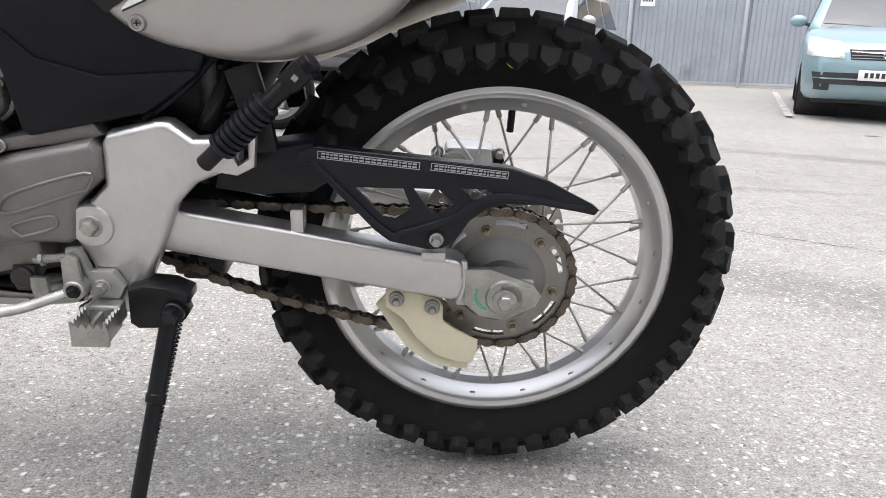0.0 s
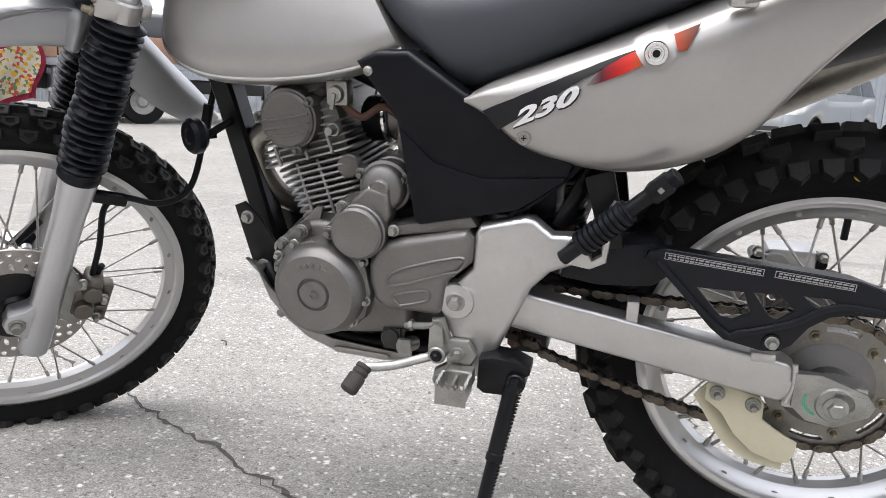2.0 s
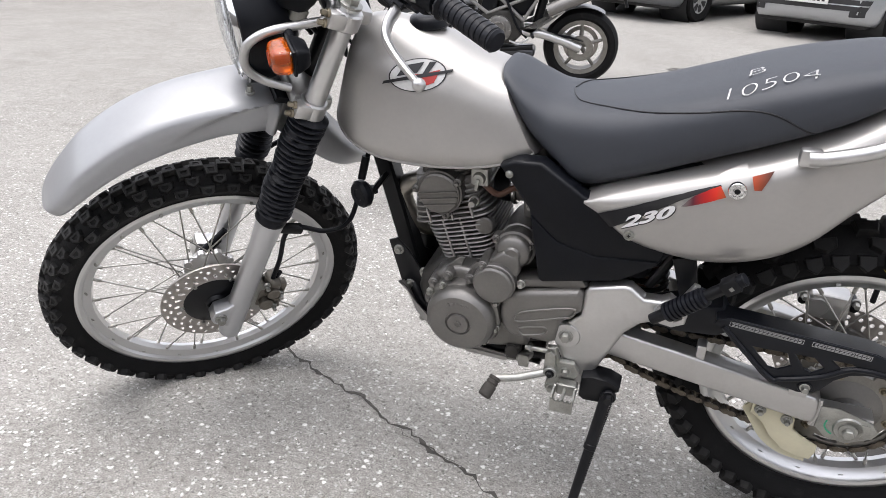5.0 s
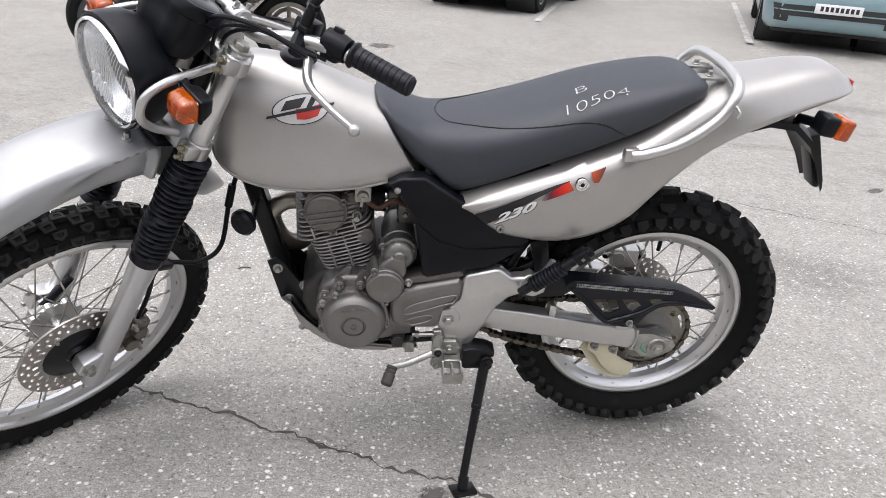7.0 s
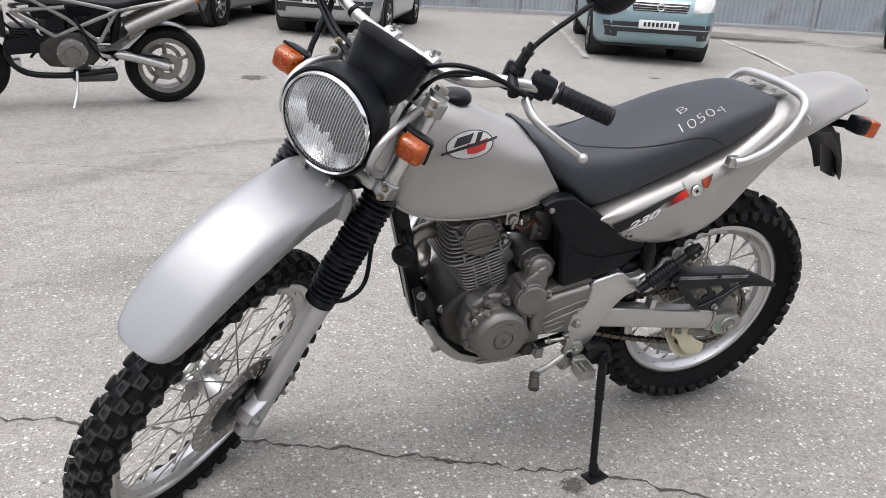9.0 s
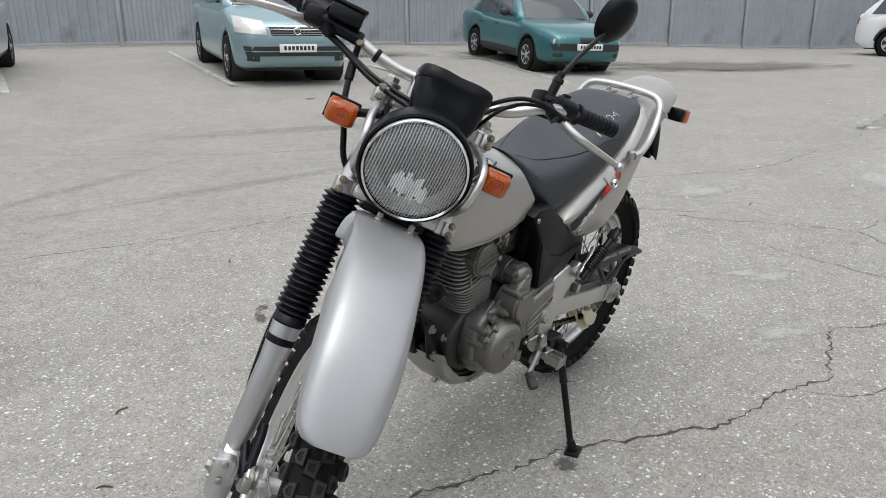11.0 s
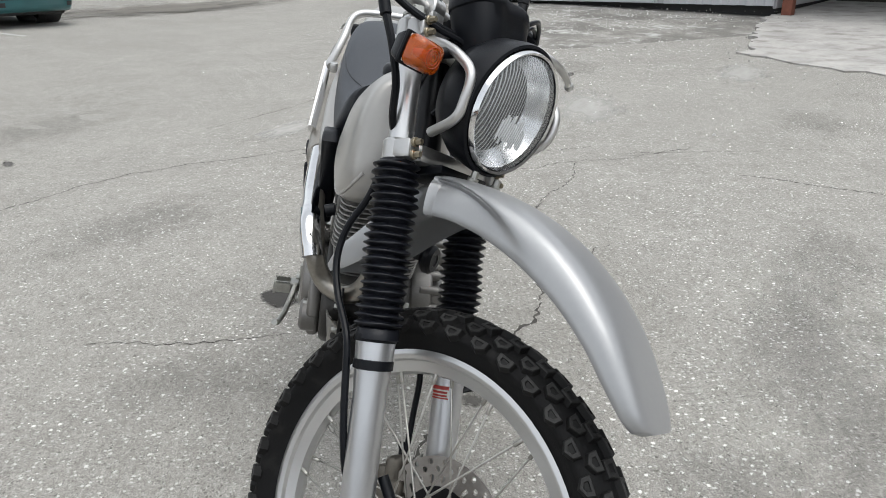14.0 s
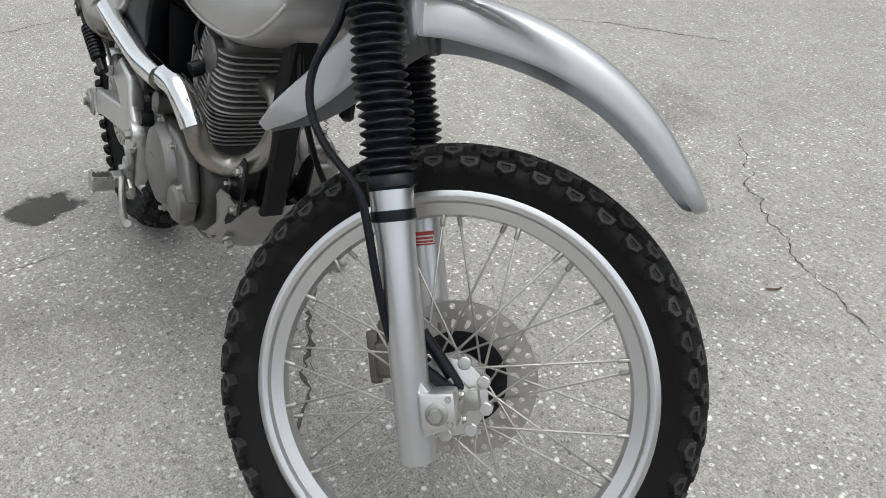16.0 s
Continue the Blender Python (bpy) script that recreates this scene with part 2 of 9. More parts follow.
def plate(outline, y0, y1, bevel=0.004, seg=2, round_n=0, bm=None, holes=()):
    """A plate in the x-z plane with the given outline, from y0 to y1, edges rounded."""
    pts = [(x, 0, z) for x, z in outline]
    P = spline(pts, round_n, True) if round_n else [Vector(p) for p in pts]
    b = bmesh.new()
    if holes:
        loops = []
        edges = []
        for loop in [[(p.x, p.z) for p in P], *holes]:
            vs = [b.verts.new((x, y0, z)) for x, z in loop]
            edges += [b.edges.new((vs[i], vs[(i + 1) % len(vs)])) for i in range(len(vs))]
        r = bmesh.ops.triangle_fill(b, use_beauty=True, use_dissolve=False, edges=edges)
        faces = [g for g in r["geom"] if isinstance(g, bmesh.types.BMFace)]
    else:
        faces = [b.faces.new([b.verts.new((p.x, y0, p.z)) for p in P])]
    ext = bmesh.ops.extrude_face_region(b, geom=faces)
    for v in ext["geom"]:
        if isinstance(v, bmesh.types.BMVert):
            v.co.y = y1
    bmesh.ops.recalc_face_normals(b, faces=b.faces)
    if bevel:
        rim = [e for e in b.edges if len(e.link_faces) == 2 and e.calc_face_angle(0) > 1.2 and abs(e.verts[0].co.y - e.verts[1].co.y) < 1e-6]
        bmesh.ops.bevel(b, geom=rim, offset=bevel, segments=seg, affect="EDGES", profile=0.5)
    return join(bm, b)


def ring_section(x, zb, zt, w, n=24, e=3.0, slope=0.0, zref=None, wtop=1.0, wbot=1.0, eb=None):
    """A rounded upright section; slope leans its plane along x, wtop and wbot scale its width."""
    out = []
    zc, h = (zb + zt) / 2, (zt - zb) / 2
    zref = zc if zref is None else zref
    for i in range(n):
        a = 2 * math.pi * i / n
        c, s = math.cos(a), math.sin(a)
        q = e if s >= 0 or eb is None else eb
        y = w * math.copysign(abs(c) ** (2 / q), c)
        z = zc + h * math.copysign(abs(s) ** (2 / q), s)
        f = (z - zb) / max(1e-6, zt - zb)
        y *= wbot * (1 - f) + wtop * f
        out.append(Vector((x + slope * (z - zref), y, z)))
    return out


def lerp_table(table, x):
    """Linear reading of rows (x, a, b, ...)."""
    if x <= table[0][0]:
        return table[0][1:]
    for a, b in zip(table, table[1:]):
        if x <= b[0]:
            f = (x - a[0]) / (b[0] - a[0])
            f = f * f * (3 - 2 * f) * 0.35 + f * 0.65
            return [p * (1 - f) + q * f for p, q in zip(a[1:], b[1:])]
    return table[-1][1:]

# ---- ground ----
def ground_z(x, y):
    """The yard is level round the motorcycle and rises gently towards the fence."""
    s = max(0.0, y - 2.5)
    q = min(s, 6.0)
    return 0.0085 * q * q + 0.05 * max(0.0, min(s, 13.0) - 6.0) + 0.012 * max(0.0, min(x, 40.0) - 4.0)


def asphalt(name="worn_asphalt", patched=False):
    """Old asphalt; patched: with pale cement and dark bitumen spread over it."""
    m = bpy.data.materials.new(name)
    m.use_nodes = True
    nt = m.node_tree
    N, Lk = nt.nodes, nt.links
    b = N["Principled BSDF"]
    co = N.new("ShaderNodeTexCoord")

    def noise_tex(scale, detail=5, rough=0.55):
        n = N.new("ShaderNodeTexNoise")
        n.inputs["Scale"].default_value, n.inputs["Detail"].default_value, n.inputs["Roughness"].default_value = scale, detail, rough
        Lk.new(co.outputs["Object"], n.inputs["Vector"])
        return n.outputs[0]

    def ramp(src, p0, p1, c0, c1):
        r = N.new("ShaderNodeValToRGB")
        r.color_ramp.elements[0].position, r.color_ramp.elements[1].position = p0, p1
        r.color_ramp.elements[0].color, r.color_ramp.elements[1].color = (*c0, 1), (*c1, 1)
        Lk.new(src, r.inputs[0])
        return r.outputs[0]

    def mix(f, a, c, mode="MIX"):
        x = N.new("ShaderNodeMix")
        x.data_type, x.blend_type = "RGBA", mode
        for s, v in ((x.inputs[0], f), (x.inputs[6], a), (x.inputs[7], c)):
            if isinstance(v, (int, float)):
                s.default_value = v
            elif isinstance(v, tuple):
                s.default_value = (*v, 1)
            else:
                Lk.new(v, s)
        return x.outputs[2]

    warp = N.new("ShaderNodeTexNoise")
    warp.inputs["Scale"].default_value, warp.inputs["Detail"].default_value = 90, 2
    Lk.new(co.outputs["Object"], warp.inputs["Vector"])
    bent = N.new("ShaderNodeVectorMath")
    bent.operation = "MULTIPLY_ADD"
    Lk.new(warp.outputs["Color"], bent.inputs[0])
    bent.inputs[1].default_value = (0.011, 0.011, 0.0)
    Lk.new(co.outputs["Object"], bent.inputs[2])

    def chips(scale, lo, hi, share):
        """Stones set in the surface: their mask, irregular in outline and size."""
        v = N.new("ShaderNodeTexVoronoi")
        v.inputs["Scale"].default_value = scale
        Lk.new(bent.outputs[0], v.inputs["Vector"])
        f = N.new("ShaderNodeMath")
        f.operation = "MULTIPLY"
        Lk.new(ramp(v.outputs["Distance"], lo, hi, (1, 1, 1), (0, 0, 0)), f.inputs[0])
        one = N.new("ShaderNodeSeparateXYZ")
        Lk.new(v.outputs["Color"], one.inputs[0])
        Lk.new(ramp(one.outputs[0], 1 - share, 1 - share + 0.02, (0, 0, 0), (1, 1, 1)), f.inputs[1])
        return f.outputs[0]

    def times(a, c):
        f = N.new("ShaderNodeMath")
        f.operation = "MULTIPLY"
        Lk.new(a, f.inputs[0])
        Lk.new(c, f.inputs[1])
        return f.outputs[0]

    base = ramp(noise_tex(0.33, 6), 0.3, 0.72, (0.250, 0.240, 0.222), (0.338, 0.326, 0.303))
    base = mix(0.5, base, ramp(noise_tex(1.9, 7), 0.3, 0.74, (0.222, 0.213, 0.198), (0.364, 0.352, 0.329)))
    base = mix(0.35, base, ramp(noise_tex(13, 6), 0.3, 0.75, (0.205, 0.197, 0.183), (0.400, 0.387, 0.362)))
    base = mix(1.0, base, ramp(noise_tex(260, 5, 0.75), 0.32, 0.70, (0.40, 0.40, 0.40), (1.60, 1.60, 1.59)), "MULTIPLY")
    base = mix(0.9, base, ramp(noise_tex(70, 5, 0.7), 0.30, 0.70, (0.66, 0.66, 0.65), (1.32, 1.32, 1.32)), "MULTIPLY")
    worn = ramp(noise_tex(1.1, 5), 0.36, 0.62, (0.45, 0.45, 0.45), (1, 1, 1))
    place = N.new("ShaderNodeSeparateXYZ")
    Lk.new(co.outputs["Object"], place.inputs[0])
    lane = N.new("ShaderNodeMapRange")
    lane.inputs[1].default_value, lane.inputs[2].default_value, lane.inputs[3].default_value, lane.inputs[4].default_value = 2.2, 4.2, 1.0, 0.30
    Lk.new(place.outputs[1], lane.inputs[0])
    worn = times(worn, lane.outputs[0])
    grey = chips(105, 0.24, 0.36, 0.42)
    pale = chips(70, 0.20, 0.34, 0.34)
    pebble = chips(38, 0.15, 0.25, 0.20)
    base = mix(times(grey, worn), base, (0.440, 0.430, 0.405))
    base = mix(times(pale, worn), base, (0.64, 0.63, 0.605))
    base = mix(times(pebble, worn), base, (0.76, 0.75, 0.72))
    base = mix(chips(88, 0.20, 0.36, 0.13), base, (0.150, 0.143, 0.131))
    pits = ramp(noise_tex(75, 3), 0.29, 0.37, (1, 1, 1), (0, 0, 0))
    base = mix(pits, base, (0.15, 0.143, 0.133))
    if patched:
        base = mix(ramp(noise_tex(0.9, 9, 0.72), 0.44, 0.58, (0.80, 0.80, 0.80), (0, 0, 0)), base, (0.150, 0.144, 0.134))
        base = mix(ramp(noise_tex(2.1, 10, 0.78), 0.54, 0.63, (0, 0, 0), (0.85, 0.85, 0.85)), base, (0.52, 0.515, 0.495))
    Lk.new(base, b.inputs["Base Color"])
    b.inputs["Roughness"].default_value = 0.88
    b.inputs["Specular IOR Level"].default_value = 0.06
    hsum = N.new("ShaderNodeMath")
    hsum.operation = "ADD"
    Lk.new(grey, hsum.inputs[0])
    Lk.new(noise_tex(60, 5, 0.7), hsum.inputs[1])
    bp = N.new("ShaderNodeBump")
    bp.inputs["Strength"].default_value, bp.inputs["Distance"].default_value = 0.45, 0.005
    Lk.new(hsum.outputs[0], bp.inputs["Height"])
    Lk.new(bp.outputs[0], b.inputs["Normal"])
    return m


ASPHALT = asphalt()
APRON = asphalt("patched_asphalt", True)


def ground():
    bm = bmesh.new()
    radii = [0.0] + [0.35 * i for i in range(1, 10)] + [3.6 * 1.13 ** i for i in range(0, 30)] + [200, 450, 1000]
    n = 72
    prev = None
    for r in radii:
        if r == 0:
            prev = [bm.verts.new((-0.6, 0.9, 0))]
            continue
        ring = []
        for i in range(n):
            a = 2 * math.pi * i / n
            x, y = -0.6 + r * math.cos(a), 0.9 + r * math.sin(a)
            ring.append(bm.verts.new((x, y, ground_z(x, y))))
        for i in range(n):
            if len(prev) == 1:
                bm.faces.new((prev[0], ring[i], ring[(i + 1) % n]))
            else:
                bm.faces.new((prev[i], ring[i], ring[(i + 1) % n], prev[(i + 1) % n]))
        prev = ring
    return tagged(part("ground", bm, ASPHALT, smooth=80), "worn pale grey asphalt yard with fine gravel", "ground", kind="structure")


ground()

# ---- the motorcycle ----
BIKE = pose(0.1234, 1.0635, 0, 0, 0, -0.5) @ pose(0, 0, 0, 10.8)
bike = new("motorcycle")
bike.matrix_world = BIKE
tagged(bike, "silver dual-sport motorcycle leaning on its side stand on asphalt", "motorcycle")

RAKE, STEER = 26.0, 45.7
# fork frame: x to the rear, y to the right, z up the fork; origin at the front axle
FORK = pose(-1.294, -0.095, 0.322) @ pose(0, 0, 0, 0, RAKE, 0) @ pose(0, 0, 0, 0, 0, STEER) @ pose(0, 0.010, 0)
REAR = pose(0, 0, 0.338)


def knob_mesh(lx, ly, h, name, outline, hollow=True):
    """A tapered tread block with worn faces round a shallow hollow; x along the tyre, y across, z outwards."""
    me = bpy.data.meshes.new(name)
    n = len(outline)
    cx, cy = sum(x for x, _ in outline) / n, sum(y for _, y in outline) / n
    V = []
    for f, z in ((1.0, -0.004), (0.88, h - 0.0016), (0.80, h), (0.44, h), (0.36, h - (0.0016 if hollow else 0.0))):
        V += [((cx + (x - cx) * f) * lx, (cy + (y - cy) * f) * ly, z) for x, y in outline]
    F = [(r * n + i, r * n + (i + 1) % n, (r + 1) * n + (i + 1) % n, (r + 1) * n + i) for r in range(4) for i in range(n)] + [tuple(4 * n + i for i in range(n))]
    me.from_pydata(V, [], F)
    me.materials.append(KNOB_RUBBER)
    me.materials.append(KNOB_WORN)
    for i, p in enumerate(me.polygons):
        p.material_index = 1 if hollow and n <= i < 3 * n else 0
    me.update()
    return me


BLOCK = [(-0.5, -0.5), (0.5, -0.5), (0.40, 0.5), (-0.40, 0.5)]
PENTAGON = [(-0.5, -0.42), (0.5, -0.42), (0.46, 0.22), (0.0, 0.58), (-0.46, 0.22)]


def wheel(front):
    M = FORK if front else REAR
    pre = "front_" if front else "rear_"
    R, rr, w, tw, rho, kh = (0.343, 0.280, 0.026, 0.041, 0.046, 0.0085) if front else (0.332, 0.2425, 0.034, 0.062, 0.070, 0.0105)
    Rc = R - kh
    # carcass
    prof = [(rr - 0.010, -w + 0.006), (rr + 0.004, -w + 0.002), (rr + 0.010, -w - 0.002), (rr + 0.020, -tw * 0.84), ((rr + Rc) / 2, -tw * 0.97)]
    fm = 56 if front else 64
    tread = [(Rc - rho + rho * math.cos(math.radians(a)), rho * math.sin(math.radians(a))) for a in range(-fm, fm + 1, 8)]
    prof = prof + tread + [(r, -o) for r, o in reversed(prof)]
    tyre = part(pre + "tyre", revolve(prof, 96, caps=False), RUBBER, bike, "black off-road knobbly tyre", m=M, smooth=50)
    # bead line on the sidewall
    # tread blocks
    rows = ((11, 0.0, 0.031, 0.022, 42), (-11, 0.5, 0.031, 0.022, 42), (33, 0.25, 0.030, 0.021, 42), (-33, 0.75, 0.030, 0.021, 42), (56, 0.75, 0.030, 0.020, 42), (-56, 0.25, 0.030, 0.020, 42)) if front else \
        ((12, 0.0, 0.042, 0.030, 24), (-12, 0.5, 0.042, 0.030, 24), (37, 0.25, 0.040, 0.026, 24), (-37, 0.75, 0.040, 0.026, 24), (61, 0.0, 0.029, 0.030, 48), (-61, 0.0, 0.029, 0.030, 48))
    for phi, ph, lx, ly, n in rows:
        sgn = 1 if phi > 0 else -1
        shape = [(x, y * sgn) for x, y in (BLOCK if abs(phi) < 20 else PENTAGON)]
        me = knob_mesh(lx, ly, kh * (1.15 if abs(phi) > 50 else 1.0), pre + "knob", shape, front)
        a = math.radians(phi)
        for i in range(n):
            th = 360.0 * (i + ph) / n
            ob = part("knob", None, None, tyre, data=me)
            jit = random.uniform(-4, 4)
            ob.matrix_basis = M @ pose(0, 0, 0, 0, th, 0) @ Matrix.Translation((0, rho * math.sin(a), Rc - rho + rho * math.cos(a))) @ pose(0, 0, 0, -phi, 0, jit)
    # rim
    half = [(rr - 0.006, -w), (rr, -w + 0.002), (rr - 0.001, -w + 0.0045), (rr - 0.010, -w + 0.006), (rr - 0.012, 0)]
    inner = [(rr - 0.008, -w), (rr - 0.014, -w + 0.003), (rr - 0.017, -w + 0.009), (rr - 0.033, -w * 0.42), (rr - 0.037, 0)]
    loop = half + [(r, -o) for r, o in reversed(half[:-1])] + [(r, -o) for r, o in inner] + [(r, o) for r, o in reversed(inner[:-1])]
    rim = part(pre + "rim", revolve(loop, 96, closed=True), RIM_ALLOY, bike, "silver alloy rim", m=M, smooth=30)
    # spokes with nipples, laced crossing
    hub_r, hub_y = (0.040, 0.034) if front else (0.058, 0.036)
    for side in (-1, 1):
        for dirn in (-1, 1):
            a = math.radians(62 * dirn)
            hubp = Vector((hub_r * math.sin(a), side * hub_y, hub_r * math.cos(a)))
            rimp = Vector((0.012 * -dirn, side * 0.007, rr - 0.034))
            b = rod(hubp, rimp, 0.0018, 6)
            d = (rimp - hubp).normalized()
            b = join(b, rod(rimp - d * 0.016, rimp + d * 0.004, 0.0036, 6))
            me = None
            for i in range(9):
                th = i * 40 + (0 if dirn > 0 else 10) + (0 if side > 0 else 20)
                if me is None:
                    ob = part("spoke", b, SPOKE, rim, smooth=60)
                    me = ob.data
                else:
                    ob = part("spoke", None, None, rim, data=me)
                ob.matrix_basis = M @ pose(0, 0, 0, 0, th, 0)
    # rim rivet marks
    me = None
    for i in range(18):
        b = rod((0, 0, 0), (0, -0.0016, 0), 0.0042, 10) if me is None else None
        ob = part("rim_dimple", b, STEEL, rim) if me is None else part("rim_dimple", None, None, rim, data=me)
        me = ob.data
        ob.matrix_basis = M @ pose(0, 0, 0, 0, i * 20 + 5, 0) @ Matrix.Translation((0, -w * 0.66, rr - 0.0235)) @ pose(0, 0, 0, -42)
    # tyre valve
    if not front:
        part("tyre_valve", rod((0, -0.004, rr - 0.034), (0, -0.006, rr - 0.064), 0.0048, 10), BLACK_PLASTIC, rim, m=M @ pose(0, 0, 0, 0, 2, 0))
    return tyre, rim


def disc_with_holes(R, r_in, n_out, n_slot, t, wavy=0.0):
    outline = []
    for i in range(96):
        a = 2 * math.pi * i / 96
        q = R + wavy * math.cos(12 * a)
        outline.append((q * math.cos(a), q * math.sin(a)))
    holes = [[(r_in * math.cos(-2 * math.pi * i / 40), r_in * math.sin(-2 * math.pi * i / 40)) for i in range(40)]]
    for i in range(n_out):
        for k, rad in ((0, R * 0.93), (0.5, R * 0.835)):
            a = 2 * math.pi * (i + k) / n_out
            c = (rad * math.cos(a), rad * math.sin(a))
            s = R * 0.041
            holes.append([(c[0] + s * math.cos(q * math.pi / 4), c[1] + s * math.sin(q * math.pi / 4)) for q in range(8)])
    for i in range(n_slot):
        a = 2 * math.pi * i / n_slot
        pts = []
        for rad, da in ((0.64, -0.050), (0.665, -0.065), (0.745, -0.040), (0.765, -0.010), (0.750, 0.045), (0.670, 0.020)):
            pts.append((R * rad * math.cos(a + da), R * rad * math.sin(a + da)))
        holes.append(pts)
    return plate(outline, -t / 2, t / 2, bevel=0, holes=holes)


wheel(True)
rear_tyre, _rim = wheel(False)
YELLOW = material("yellow_paint_dot", (0.70, 0.52, 0.05), 0.6, 0, 0.15, 60)
part("paint_dot", revolve([(0.0, -0.0622), (0.0075, -0.0620), (0.0085, -0.058)], 18), YELLOW, rear_tyre, "yellow paint dot", m=pose(-0.003, 0, 0.616))

# --- front hub and brake ---
fhub = part("front_hub", revolve([(0.018, -0.05), (0.020, -0.042), (0.045, -0.040), (0.046, -0.032), (0.026, -0.028), (0.024, 0.026), (0.054, 0.030), (0.054, 0.036), (0.032, 0.042), (0.022, 0.056), (0.016, 0.060)], 36), ALLOY, bike, "cast alloy front hub", m=FORK)
for i in range(9):
    a = math.radians(40 * i)
    part("hub_lobe", rod((0.053 * math.cos(a), 0.026, 0.053 * math.sin(a)), (0.053 * math.cos(a), 0.040, 0.053 * math.sin(a)), 0.0095, 10), ALLOY, fhub, m=FORK)
fdisc = part("front_brake_disc", disc_with_holes(0.117, 0.070, 24, 24, 0.004), DISC, bike, "drilled steel brake disc", m=FORK @ pose(0, -0.060, 0))
part("disc_carrier", revolve([(0.0, -0.074), (0.020, -0.074), (0.024, -0.066), (0.066, -0.064), (0.072, -0.060), (0.072, -0.057), (0.0, -0.057)], 40), BLACK_PAINT, fdisc, "black disc carrier", m=FORK)
for i in range(6):
    a = math.radians(60 * i + 20)
    part("disc_bolt", hexbolt((0.074 * math.cos(a), -0.060, 0.074 * math.sin(a)), (0.074 * math.cos(a), -0.068, 0.074 * math.sin(a)), 0.005), STEEL, fdisc, m=FORK)
part("front_axle", join(rod((0, -0.128, 0.0), (0, 0.128, 0.0), 0.0085, 16), revolve([(0.014, -0.106), (0.014, -0.075)], 20)), STEEL, bike, m=FORK)

# --- fork legs, boots, clamps ---
for s, nm in ((-1, "left"), (1, "right")):
    y = 0.095 * s
    b = revolve([(0.014, -0.068), (0.023, -0.064), (0.0245, -0.050), (0.0245, 0.215), (0.0265, 0.245), (0.0285, 0.285), (0.0285, 0.300), (0.022, 0.302)], 28, "z")
    b.transform(pose(0.036, y, 0))
    # axle lug ahead of the leg
    lug = plate([(0.03, 0.062), (0.008, 0.030), (-0.016, 0.016), (-0.020, -0.006), (-0.012, -0.020), (0.030, -0.034)], y - 0.019, y + 0.019, 0.006, 2)
    b = join(b, lug)
    leg = part("fork_leg", b, POLISHED, bike, "brushed silver fork slider", m=FORK)
    part("sticker", revolve([(0.0249, 0.200), (0.0252, 0.200), (0.0252, 0.222), (0.0249, 0.222)], 14, "z", closed=True, a0=math.radians(-90 * s - 40), a1=math.radians(-90 * s + 40)), SIGNAL_CORE, leg, "small pale sticker with red print", m=FORK @ pose(0.036, y, 0))
    for z0, z1, wd in ((0.2155, 0.2212, 39), (0.2095, 0.2130, 34), (0.2045, 0.2075, 34), (0.2008, 0.2030, 39)):
        part("sticker_print", revolve([(0.0251, z0), (0.0254, z0), (0.0254, z1), (0.0251, z1)], 12, "z", closed=True, a0=math.radians(-90 * s - wd), a1=math.radians(-90 * s + wd)), DECAL_RED, leg, m=FORK @ pose(0.036, y, 0))
    part("axle_nut", hexbolt((0, y + 0.019 * s, 0), (0, y + 0.033 * s, 0), 0.011), STEEL, leg, m=FORK)
    # ribbed boot
    prof = [(0.026, 0.288), (0.0305, 0.290), (0.0305, 0.304), (0.028, 0.306)]
    nr = 21
    rib = random.Random(11 + s)
    p = 0.240 / nr
    for i in range(nr):
        z0 = 0.306 + p * i
        big = 0.0354 + rib.uniform(-0.0008, 0.0008)
        prof += [(0.0262, z0), (big - 0.0012, z0 + p * 0.36), (big, z0 + p * 0.44), (big, z0 + p * 0.56), (big - 0.0012, z0 + p * 0.64), (0.0262, z0 + p * 0.97)]
    prof += [(0.026, 0.548), (0.022, 0.550)]
    b = revolve(prof, 30, "z")
    for v in b.verts:
        a = math.atan2(v.co.y, v.co.x)
        if 0.31 < v.co.z < 0.54:
            v.co.z += 0.0006 * math.sin(a * 2 + v.co.z * 210) + 0.0005 * math.sin(a * 5 + v.co.z * 370)
        v.co.x += 0.0016 * math.sin(v.co.z * 60 + 1)
    b.transform(pose(0.034, y, 0))
    part("fork_boot", b, BOOT, bike, "black ribbed rubber fork boot", m=FORK, smooth=60)
    part("boot_clamp", revolve([(0.0295, 0.286), (0.0305, 0.288), (0.0305, 0.296), (0.0295, 0.298)], 26, "z", closed=True), BLACK_PLASTIC, bike, m=FORK @ pose(0.036, y, 0))
    part("fork_tube", rod((0.034, y, 0.54), (0.032, y, 0.765), 0.0185, 20), RIM_ALLOY, bike, "polished upper fork tube", m=FORK)
    part("fork_cap", hexbolt((0.032, y, 0.763), (0.032, y, 0.780), 0.017), STEEL, bike, m=FORK)
    # clamps on the tubes
    for z, nmz in ((0.562, "lower"), (0.740, "upper")):
        b = revolve([(0.023, z - 0.016), (0.0255, z - 0.013), (0.0255, z + 0.013), (0.023, z + 0.016)], 22, "z")
        b.transform(pose(0.033, y, 0))
        b = join(b, box((-0.004, y - 0.012 + 0.012 * s, z - 0.014), (0.03, y + 0.012 + 0.012 * s, z + 0.014), 0.004))
        cl = part("fork_clamp", b, ALLOY, bike, "cast alloy fork clamp", m=FORK)
        for dz in (-0.009, 0.009):
            part("clamp_bolt", hexbolt((-0.004, y + 0.014 * s, z + dz), (-0.018, y + 0.014 * s, z + dz), 0.006), GOLD, cl, m=FORK)
    # headlight guard bar carrying the signal
    gy, gx = (0.012, -0.018) if s > 0 else (0.004, 0.0)
